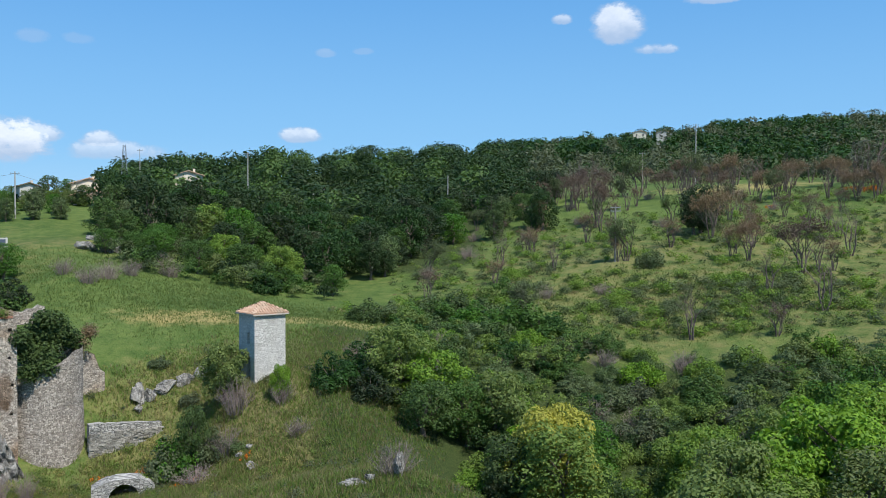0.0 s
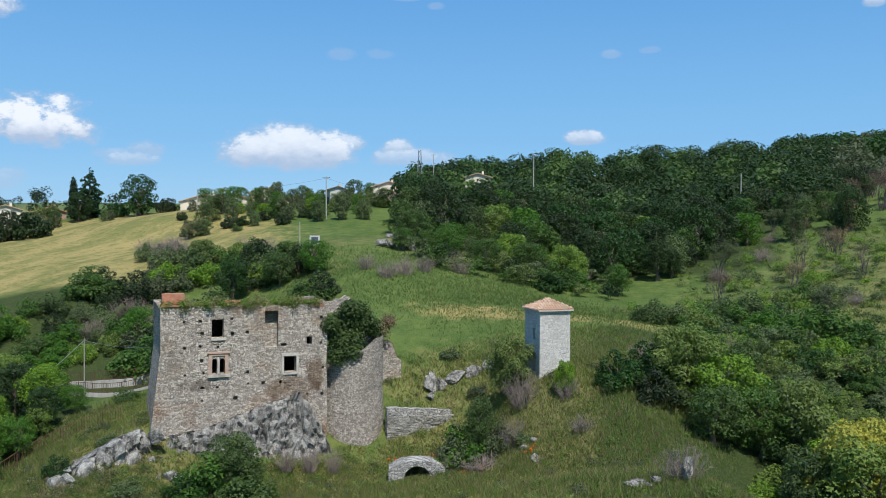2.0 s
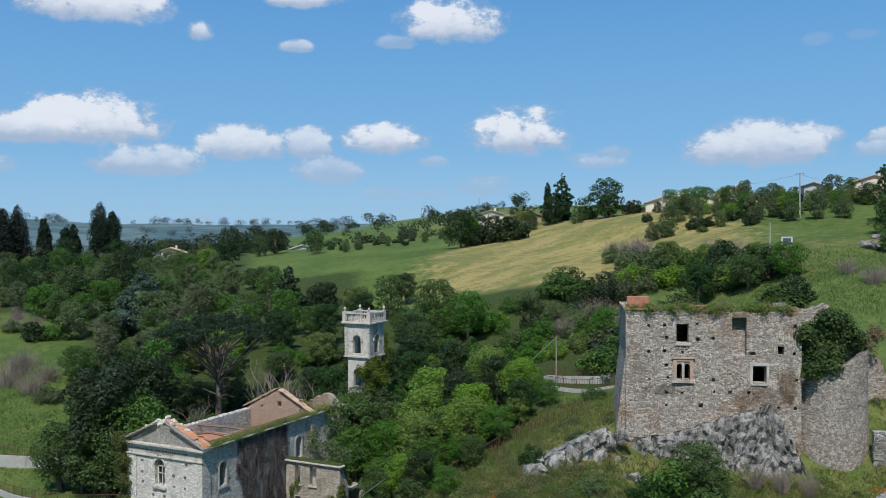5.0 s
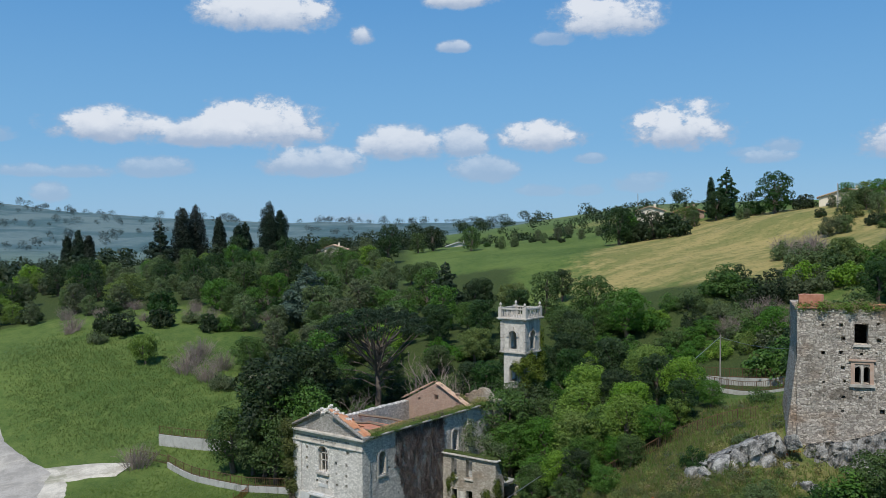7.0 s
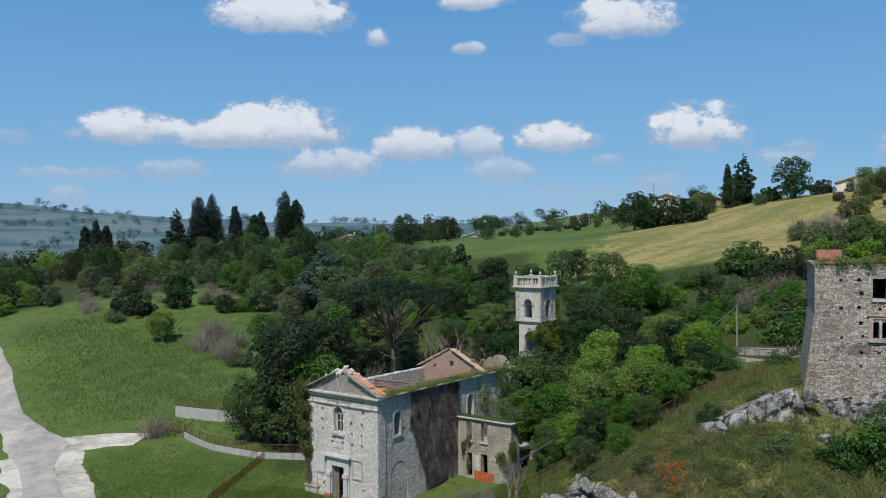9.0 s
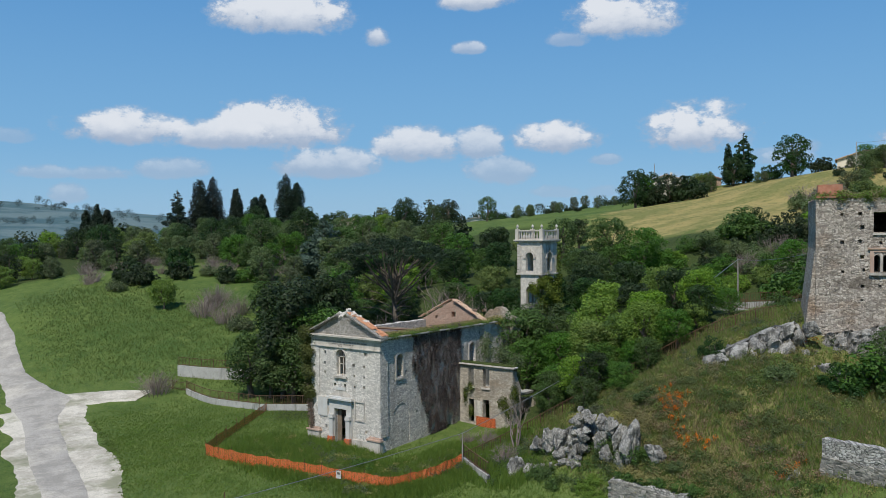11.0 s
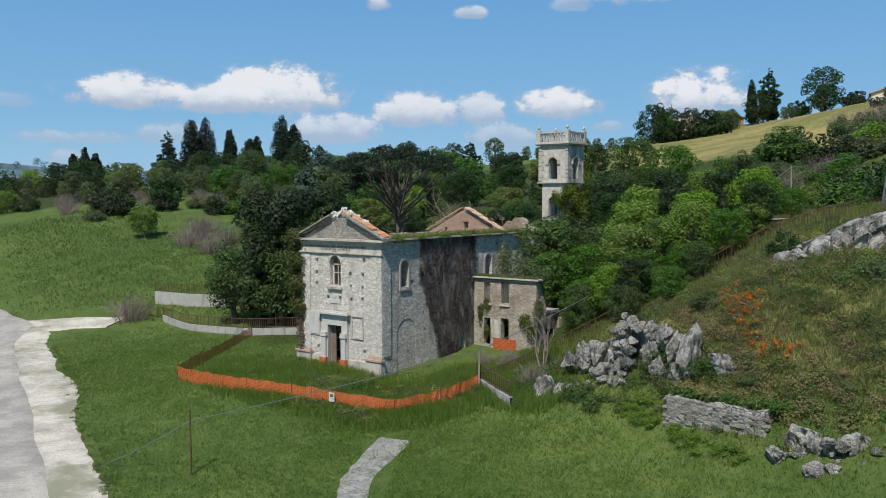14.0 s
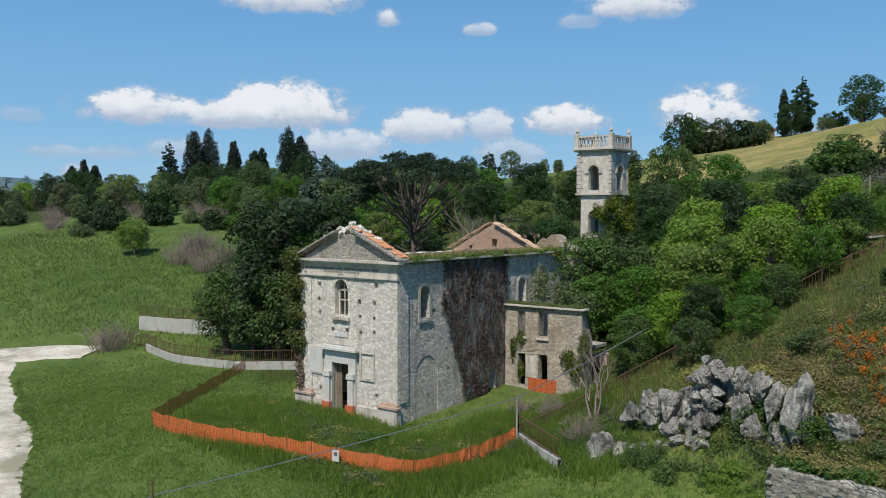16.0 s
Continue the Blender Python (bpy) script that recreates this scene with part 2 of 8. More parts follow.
def land():
    """The ground: meadow, dry grass, ripe field, bare soil, by the cover that the mesh carries and by patches. Distance
    haze is painted over the far land.
    """
    m, n, p = material("land")
    ripe = n.cover("ripe")
    dry = n.cover("dry")
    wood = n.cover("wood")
    a, b, c3 = n.noise(p, 0.045, 6.0, 0.62), n.noise(p, 0.5, 5.0, 0.66), n.noise(p, 5.0, 4.0, 0.7)
    c = n.mix(n.step(n.math("ADD", n.math("MULTIPLY", a, 0.55), n.math("MULTIPLY", b, 0.45)), 0.38, 0.62), (0.042, 0.088, 0.016), (0.105, 0.152, 0.034))
    c = n.mix(n.step(c3, 0.42, 0.72, 0.0, 0.6), c, (0.145, 0.168, 0.055))
    c = n.mix(n.step(n.math("ADD", dry, n.math("MULTIPLY", n.math("SUBTRACT", b, 0.5), 1.5)), 0.35, 0.95, 0.0, 0.85), c, (0.20, 0.175, 0.068))
    rows_ = n.noise(n.vec(p, (0.25, 0.06, 0.2), (0, 0, radians(40))), 1.0, 4.0, 0.6)
    crop = n.mix(n.step(n.math("ADD", n.math("MULTIPLY", rows_, 0.6), n.math("MULTIPLY", b, 0.4)), 0.4, 0.6), (0.17, 0.17, 0.055), (0.33, 0.26, 0.10))
    c = n.mix(n.step(n.math("ADD", ripe, n.math("MULTIPLY", n.math("SUBTRACT", b, 0.5), 0.9)), 0.3, 0.8), c, crop)
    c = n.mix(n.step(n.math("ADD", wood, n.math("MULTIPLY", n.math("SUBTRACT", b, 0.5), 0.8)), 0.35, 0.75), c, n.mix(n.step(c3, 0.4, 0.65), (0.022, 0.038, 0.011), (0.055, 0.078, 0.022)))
    # blue-grey distance haze painted into the base colour of the far land
    far_haze = n.cover("far_haze")
    c = n.mix(far_haze, c, n.mix(n.step(n.noise(p, 0.006, 6.0, 0.7), 0.42, 0.58), (0.055, 0.105, 0.125), (0.125, 0.175, 0.185)))
    blade = n.noise(p, 22.0, 4.0, 0.75)
    c = n.mix(n.step(blade, 0.45, 0.75, 0.0, 0.4), c, (0.23, 0.24, 0.085))
    c = n.mix(n.step(n.noise(p, 1.6, 5.0, 0.7), 0.52, 0.68, 0.0, 0.55), c, (0.03, 0.058, 0.014))
    finish(n, c, 0.95, n.math("ADD", b, n.math("ADD", n.math("MULTIPLY", c3, 0.6), n.math("MULTIPLY", blade, 0.3))), 1.0, 0.16, specular=0.1)
    return m


def road_surface(name, a, b, pale, crack=True):
    m, n, p = material(name)
    f = n.noise(n.vec(p, (1, 1, 1)), 0.5, 6.0, 0.7)
    c = n.mix(n.step(f, 0.4, 0.6), a, b)
    c = n.mix(n.step(n.noise(p, 0.17, 5.0, 0.65), 0.5, 0.66, 0.0, 0.85), c, pale)
    c = n.mix(n.step(n.noise(p, 7.0, 5.0, 0.75), 0.46, 0.66, 0.0, 0.6), c, n.mix(0.5, a, (0.12, 0.11, 0.09)))
    c = n.mix(n.step(n.noise(n.vec(p, (1.5, 0.35, 1)), 1.0, 5.0, 0.7), 0.52, 0.7, 0.0, 0.5), c, pale)
    if crack:
        wob = n.add("ShaderNodeTexNoise", Vector=p, Scale=2.5, Detail=4.0).outputs["Color"]
        q = n.add("ShaderNodeVectorMath", i0=wob, i1=(0.9, 0.9, 0.9), i2=p)
        q.operation = "MULTIPLY_ADD"
        e = n.edges(q.outputs[0], crack)
        tone = n.add("ShaderNodeTexVoronoi", Vector=q.outputs[0], Scale=crack).outputs["Color"]
        c = n.mix(0.55, c, n.mix(n.add("ShaderNodeSeparateColor", Color=tone).outputs[0], b, (0.42, 0.40, 0.36)))
        c = n.mix(n.step(e, 0.0, 0.06, 0.85, 0.0), c, (0.07, 0.075, 0.05))
    finish(n, c, 0.9, n.noise(p, 9.0, 5.0, 0.7), 0.5, 0.03)
    return m


def rock_surface():
    m, n, p = material("limestone")
    big, fine = n.noise(p, 0.9, 6.0, 0.68), n.noise(p, 9.0, 5.0, 0.7)
    streak = n.noise(n.vec(p, (2.2, 2.2, 0.4)), 1.0, 5.0, 0.65)
    c = n.mix(n.step(n.math("ADD", n.math("MULTIPLY", big, 0.6), n.math("MULTIPLY", fine, 0.4)), 0.35, 0.65), (0.14, 0.132, 0.118), (0.50, 0.475, 0.425))
    c = n.mix(n.step(streak, 0.48, 0.66, 0.0, 0.85), c, (0.085, 0.083, 0.075))
    c = n.mix(n.step(n.noise(p, 1.6, 4.0, 0.6), 0.62, 0.75, 0.0, 0.5), c, (0.22, 0.17, 0.09))
    crack = n.edges(n.vec(p, (0.7, 0.7, 0.33)), 1.0)
    c = n.mix(n.math("MULTIPLY", n.step(crack, 0.0, 0.035, 0.6, 0.0), n.step(big, 0.4, 0.6)), c, (0.07, 0.07, 0.06))
    finish(n, c, 0.93, n.math("ADD", n.math("ADD", big, fine), n.step(crack, 0.0, 0.12)), 1.0, 0.15, specular=0.15)
    return m


def netting():
    """Orange plastic mesh: strands with open cells between them."""
    m, n, p = material("orange_net")
    c = n.mix(n.noise(p, 2.0, 4.0, 0.6), (0.62, 0.13, 0.03), (0.50, 0.13, 0.045))
    s = n.add("ShaderNodeBsdfPrincipled", Base__Color=c, Roughness=0.6)
    gap = n.math("MULTIPLY", n.step(n.edges(p, 11.0, 0.4), 0.06, 0.16), 0.55)
    n.add("ShaderNodeOutputMaterial", Surface=n.add("ShaderNodeMixShader", i0=gap, i1=s.outputs[0], i2=n.add("ShaderNodeBsdfTransparent").outputs[0]).outputs[0])
    return m


def loose_stone():
    m, n, p = material("loose_stone")
    one = n.add("ShaderNodeObjectInfo").outputs["Random"]
    c = n.mix(n.math("ADD", n.math("MULTIPLY", one, 0.7), n.math("MULTIPLY", n.noise(p, 2.5, 5.0, 0.7), 0.5), clamp=True), (0.10, 0.095, 0.082), (0.40, 0.375, 0.32))
    c = n.mix(n.step(n.noise(p, 6.0, 4.0, 0.7), 0.55, 0.7, 0.0, 0.6), c, (0.20, 0.19, 0.165))
    finish(n, c, 0.93, n.noise(p, 5.0, 5.0, 0.7), 0.8, 0.08, specular=0.15)
    return m


LOOSE_STONE = loose_stone()
LAND = land()
STONE_CASTLE = masonry("castle_rubble", (0.66, 0.585, 0.49), (0.27, 0.232, 0.19), (0.15, 0.125, 0.10), (3.3, 3.3, 7.4), warm=(0.656, 0.451, 0.295), stain=(0.18, 0.16, 0.135), stain_amount=0.55, joint_width=0.075, marks=((10.2, 13.4, 3.0, 1.5, (0.344, 0.238, 0.148)), (12.2, 14.6, 1.0, 1.6, (0.369, 0.254, 0.164)), (3.0, 14.1, 2.2, 0.6, (0.287, 0.271, 0.254)), (7.0, 10.8, 4.0, 0.9, (0.41, 0.312, 0.221))))
STONE_TOWER = masonry("tower_rubble", (0.60, 0.53, 0.445), (0.25, 0.215, 0.175), (0.13, 0.11, 0.088), (3.3, 3.3, 7.4), stain=(0.18, 0.16, 0.135), stain_amount=0.55, joint_width=0.075, curved=True)
STONE_WALL = masonry("dry_stone", (0.574, 0.549, 0.492), (0.295, 0.283, 0.254), (0.041, 0.0369, 0.0328), (2.6, 2.6, 7.2), joint_width=0.1)
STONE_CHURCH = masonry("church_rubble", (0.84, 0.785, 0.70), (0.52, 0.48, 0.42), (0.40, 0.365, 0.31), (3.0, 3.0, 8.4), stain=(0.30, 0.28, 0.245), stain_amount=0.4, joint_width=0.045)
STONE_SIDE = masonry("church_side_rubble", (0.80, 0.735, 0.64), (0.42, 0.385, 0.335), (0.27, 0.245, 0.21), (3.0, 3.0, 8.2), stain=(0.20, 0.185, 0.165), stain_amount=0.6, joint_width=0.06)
STONE_ANNEX = masonry("annex_rubble", (0.60, 0.53, 0.43), (0.34, 0.29, 0.23), (0.246, 0.213, 0.164), (2.8, 2.8, 7.6), stain=(0.18, 0.156, 0.123), stain_amount=0.5, warm=(0.738, 0.59, 0.451))
STONE_HUT = masonry("lime_washed_rubble", (0.705, 0.681, 0.623), (0.508, 0.484, 0.435), (0.41, 0.385, 0.336), (2.8, 2.8, 7.4), stain=(0.328, 0.295, 0.246), stain_amount=0.55, joint_width=0.05)
STONE_GABLE = masonry("gable_rubble", (0.459, 0.426, 0.377), (0.295, 0.271, 0.234), (0.18, 0.164, 0.139), (3.0, 3.0, 7.0), stain=(0.164, 0.152, 0.131), stain_amount=0.7, joint_width=0.08)
DRESSED = plain("dressed_stone", (0.56, 0.51, 0.44), (0.40, 0.365, 0.31), 1.2, 0.85, stain=(0.24, 0.215, 0.18))
TRIM_RED = plain("pink_stone", (0.40, 0.25, 0.175), (0.47, 0.35, 0.27), 2.0, 0.85, stain=(0.30, 0.22, 0.18))
PLASTER = plain("tower_plaster", (0.64, 0.59, 0.51), (0.40, 0.365, 0.31), 2.2, 0.9, stain=(0.20, 0.185, 0.16))
WHITE = plain("white_marble", (0.56, 0.535, 0.485), (0.46, 0.44, 0.40), 2.0, 0.5, stain=(0.55, 0.56, 0.55))
LETTER = plain("carved_letters", (0.10, 0.09, 0.08), (0.16, 0.14, 0.12), 8.0)
DARK_WOOD = plain("weathered_wood", (0.14, 0.10, 0.07), (0.22, 0.17, 0.12), 3.0, 0.8)
TILE = plain("terracotta_tile", (0.42, 0.17, 0.08), (0.55, 0.30, 0.17), 1.6, 0.85, stain=(0.30, 0.24, 0.17))
OLD_TILE = plain("lichen_tile", (0.46, 0.27, 0.17), (0.58, 0.42, 0.30), 1.4, 0.9, stain=(0.34, 0.29, 0.20))
BRICK = plain("brick_core", (0.36, 0.14, 0.08), (0.46, 0.22, 0.14), 4.0, 0.9, stain=(0.25, 0.16, 0.12))
BRICK_PALE = masonry("pale_brickwork", (0.58, 0.40, 0.29), (0.44, 0.28, 0.20), (0.40, 0.33, 0.26), (4.0, 4.0, 14.0), stain=(0.30, 0.24, 0.19), stain_amount=0.5)
CONCRETE = plain("concrete", (0.44, 0.425, 0.385), (0.31, 0.30, 0.27), 0.7, 0.9, stain=(0.13, 0.13, 0.105))
RUST = plain("rusty_iron", (0.10, 0.06, 0.035), (0.17, 0.10, 0.055), 5.0, 0.75, 0.3)
STEEL = plain("galvanised_steel", (0.36, 0.37, 0.38), (0.28, 0.29, 0.30), 3.0, 0.5, 0.7)
NET = netting()
POLE_WOOD = plain("pole_wood", (0.23, 0.20, 0.17), (0.33, 0.30, 0.26), 3.0, 0.85)
POLE_CONCRETE = plain("concrete", (0.44, 0.425, 0.385), (0.31, 0.30, 0.27), 0.7, 0.9, stain=(0.13, 0.13, 0.105))
ROCK = rock_surface()
ASPHALT = road_surface("worn_asphalt", (0.29, 0.265, 0.225), (0.39, 0.355, 0.305), (0.50, 0.45, 0.37), 0)
GRAVEL = road_surface("white_gravel", (0.42, 0.375, 0.30), (0.60, 0.545, 0.445), (0.20, 0.20, 0.115), 0)
PAVING = road_surface("old_paving", (0.13, 0.125, 0.112), (0.25, 0.24, 0.215), (0.15, 0.15, 0.10), 2.2)
BARK = plain("bark", (0.10, 0.075, 0.055), (0.17, 0.14, 0.11), 3.0, 0.95, bump=0.8, distance=0.03)
CHAR = plain("scorched_bark", (0.085, 0.066, 0.056), (0.17, 0.135, 0.115), 2.0, 0.95)
TWIG = plain("dry_twigs", (0.19, 0.145, 0.125), (0.27, 0.22, 0.19), 1.5, 0.95)
GREEN_DARK = leaf("dark_leaves", (0.012, 0.029, 0.008), (0.052, 0.098, 0.022))
GREEN = leaf("green_leaves", (0.026, 0.066, 0.011), (0.115, 0.205, 0.032))
GREEN_BRIGHT = leaf("bright_leaves", (0.066, 0.13, 0.016), (0.255, 0.355, 0.055), 0.42)
GREEN_OLIVE = leaf("olive_leaves", (0.054, 0.083, 0.029), (0.175, 0.218, 0.09))
YELLOW_GREEN = leaf("acacia_leaves", (0.36, 0.38, 0.018), (0.62, 0.60, 0.035), 0.45)
CYPRESS = leaf("cypress_sprays", (0.006, 0.014, 0.007), (0.019, 0.034, 0.014), 0.08)
# blue-green for trees far off: the haze is put into the leaf colour
HAZY_TREES = leaf("haze_blue_leaves", (0.05, 0.085, 0.085), (0.085, 0.125, 0.12), 0.1)
CONIFER = leaf("conifer_needles", (0.0123, 0.0288, 0.0112), (0.0307, 0.0592, 0.0192), 0.12)
CEDAR = leaf("cedar_needles", (0.0346, 0.06, 0.04), (0.0768, 0.112, 0.076), 0.12)
RUSSET = leaf("scorched_leaves", (0.14, 0.090, 0.058), (0.23, 0.158, 0.105), 0.25)
IVY_DRY = leaf("withered_ivy", (0.085, 0.06, 0.045), (0.18, 0.13, 0.10), 0.1)
IVY = leaf("ivy_leaves", (0.0461, 0.068, 0.0112), (0.146, 0.164, 0.028))
GRASS = leaf("grass_blades", (0.105, 0.165, 0.032), (0.20, 0.26, 0.06), 0.5)
GRASS_DRY = leaf("dry_grass_blades", (0.184, 0.172, 0.056), (0.323, 0.288, 0.112), 0.4)
POPPY = leaf("orange_flowers", (0.48, 0.075, 0.02), (0.58, 0.17, 0.04), 0.35)
PINK_WALL = plain("salmon_render", (0.72, 0.50, 0.38), (0.66, 0.45, 0.34), 0.5, 0.9)
CREAM_WALL = plain("cream_render", (0.74, 0.66, 0.52), (0.66, 0.58, 0.45), 0.5, 0.9)
WINDOW_DARK = plain("dark_glass", (0.03, 0.035, 0.04), (0.05, 0.055, 0.06), 1.0, 0.15)

# ---- the land ----
# heights of the ground, placed to fit the camera's view: east, north, height (metres), region by region
CHURCHYARD = [
    (-64.2, 43.2, 0.6), (-70, -5, -1.5), (-96.3, 22.9, -0.6), (-72.9, 28.5, 0.3), (-110, -5, -1), (-105, 38, 3),
    (-90, -30, -2), (-66, 50, 3), (-56.6, 57.6, 9.6), (-105, 60, 9.5), (-70.1, 14.3, -2.2), (-54, 52, 7),
    (-64.9, 31.7, 0), (-120, 42, 5), (-55, 36, -0.8),
]
CASTLE_HILL = [
    (-45, 30, -2.8), (-0.8, 49.7, 12.6), (12.7, 76.8, 8.5), (15, 15, -2), (10.8, 53.8, 5.5), (-25.4, 67.4, 7.2),
    (-45.3, 48.2, 8.4), (-7.4, 75.3, 15.4), (-38.6, 70.5, 14.5), (-35, 36.5, -1.5), (4.3, 61.6, 7), (-8.7, 63.5, 13.3),
    (-64.6, 63.8, 10), (-58.7, 72.9, 9.6), (22.9, 49.9, 6.5), (50, -86.6, -4), (-10.1, 59.2, 10), (-31.4, 42.4, 4.5),
    (-45, 38.2, -0.35), (-44.1, 43.8, 6.2), (-36, 58.3, 8.2), (-10.5, 52.6, 11.3), (-13.7, 90.6, 17), (0.3, 75.7, 11),
    (-15, 5, -4), (-43.2, 55.9, 10.8), (-34.1, 74.4, 15), (-16.8, 69.1, 14.4), (-17.8, 64.8, 8.8), (-25.4, 76.7, 13.8),
    (-39.2, 38.6, -0.2), (-30.9, 39.2, 0.9),
]
CASTLE_HILL_B = [
    (-21.6, 70.7, 9.4), (-35, -10, -3.5), (-22.3, 60.8, 8.2), (-29.2, 64.2, 7), (-29.3, 72, 12.2), (24.8, 94.6, 14.1),
    (12.9, 96.9, 15), (-39.3, 56, 8.6), (-50, 43, 4.3),
]
DISTANCE = [
    (-3236, 1578, 35), (-3329, 1082, 45), (-3151, 556, 75), (-2653, 1789, 45), (-2819, -1026, 60), (-2998, 105, 125),
    (1434, 2048, 150), (-1128, 410, -25), (447, 1005, 130), (1299, 750, 60), (0, -3000, 40), (-683, 660, 50),
    (-688, 983, 40), (-580, 155, -6), (306, 652, 103), (2598, -1500, 60), (433, -250, 0), (-322, 270, 16),
    (139, 990, 100), (-1018, 636, 0), (-709, 554, 38), (-296, 634, 50), (0, -500, -15), (0, 2500, 120),
    (287, 410, 70), (-1193, 125, -20),
]
HILLSIDES = [
    (-34.2, -94, -4), (-44.8, 102.2, 21.7), (100, 0, -2), (43.8, 89.9, 16.2), (-66, 85, 11), (-242, 88, 18),
    (-6.9, 111.5, 15.8), (91, 189, 37), (-31, 238, 30), (-97, 192, 33), (-159, 27, 11), (-24.4, 108.9, 18.1),
    (-140, -5, 0), (-140.1, 10, 7.3), (-71, 148, 28), (-22, 168, 23), (27, 208, 35), (260, 150, 25),
    (23.3, 124.7, 22.1), (-85, 329, 46), (-108, 137, 23), (-152, 161, 28), (-56.8, 118.7, 24.7), (-20.4, 133.1, 18.8),
    (-114, 152, 29), (-330, 80, 15), (-133, 110, 21), (-127, 77, 11.5), (-80, 80, 10), (-150, 148, 24),
    (-85.5, 95.4, 16.9), (-75, 100, 15),
]
HILLSIDES_B = [
    (-76, 179, 32), (-215, 97, 17), (-200, 30, 13), (118, 308, 45),
]
ALL_LEVELS = CHURCHYARD + CASTLE_HILL + CASTLE_HILL_B + DISTANCE + HILLSIDES + HILLSIDES_B


LEVELS = np.array(ALL_LEVELS, float)
LEVEL_SOFT = 2.0


def _level_weights():
    k, n = LEVELS, len(LEVELS)
    d = np.sqrt((k[:, None, 0] - k[None, :, 0]) ** 2 + (k[:, None, 1] - k[None, :, 1]) ** 2 + LEVEL_SOFT**2)
    a = np.zeros((n + 1, n + 1))
    a[:n, :n], a[:n, n], a[n, :n] = d - np.eye(n) * 0.5, 1, 1
    return np.linalg.solve(a, np.r_[k[:, 2], 0])


LEVEL_WEIGHTS = _level_weights()


def ground_at(x, y):
    """The height of the smooth ground, for numbers or arrays."""
    x, y = np.asarray(x, float), np.asarray(y, float)
    out = np.full(x.shape, LEVEL_WEIGHTS[-1])
    for (a, b, _), w in zip(LEVELS, LEVEL_WEIGHTS):
        out = out + w * np.sqrt((x - a) ** 2 + (y - b) ** 2 + LEVEL_SOFT**2)
    return out


def gz(x, y):
    return float(ground_at(x, y))


def oval(x, y, cx, cy, a, b, turn, soft=0.25):
    """1 inside a turned oval, 0 outside, with a soft rim."""
    c, s = math.cos(radians(turn)), math.sin(radians(turn))
    u, v = ((x - cx) * c + (y - cy) * s) / a, (-(x - cx) * s + (y - cy) * c) / b
    return np.clip((1 + soft - (u**4 + v**4) ** 0.25) / (2 * soft), 0, 1)


def sector(x, y, h0, h1, d0, d1, soft=0.06):
    """1 inside a stretch of headings and distances from the origin of the plan."""
    h, d = np.degrees(np.arctan2(-x, y)), np.hypot(x, y)
    fh = np.clip((h - h0) / (soft * 60) + 0.5, 0, 1) * np.clip((h1 - h) / (soft * 60) + 0.5, 0, 1)
    return fh * np.clip((d - d0) / (d0 * soft) + 0.5, 0, 1) * np.clip((d1 - d) / (d1 * soft) + 0.5, 0, 1)


def bumps(x, y, size, seed):
    """Cheap smooth variation between -1 and 1."""
    out = np.zeros_like(x)
    rng = np.random.RandomState(seed)
    for k in range(7):
        a, p, f = rng.uniform(0, 6.3), rng.uniform(0, 6.3), rng.uniform(0.6, 1.7) / size
        out += np.sin((x * math.cos(a) + y * math.sin(a)) * f * 6.28 + p)
    return out / 7


def mesh_of(name, verts, faces, mat, smooth=False):
    me = bpy.data.meshes.new(name)
    me.from_pydata(np.asarray(verts).tolist() if isinstance(verts, np.ndarray) else verts, [], faces.tolist() if isinstance(faces, np.ndarray) else faces)
    me.materials.append(mat)
    if smooth:
        me.shade_smooth()
    me.update()
    return me


def thing(name, label, category, m=None, group="", kind=""):
    """An empty at the base of a thing, which parents its parts."""
    ob = new(name)
    ob.empty_display_size = 0.3
    if m is not None:
        ob.matrix_world = m
    return tagged(ob, label, category, group, kind)


def solid(name, me, label, category, m=None, group="", kind=""):
    ob = new(name, me)
    if m is not None:
        ob.matrix_world = m
    return tagged(ob, label, category, group, kind)


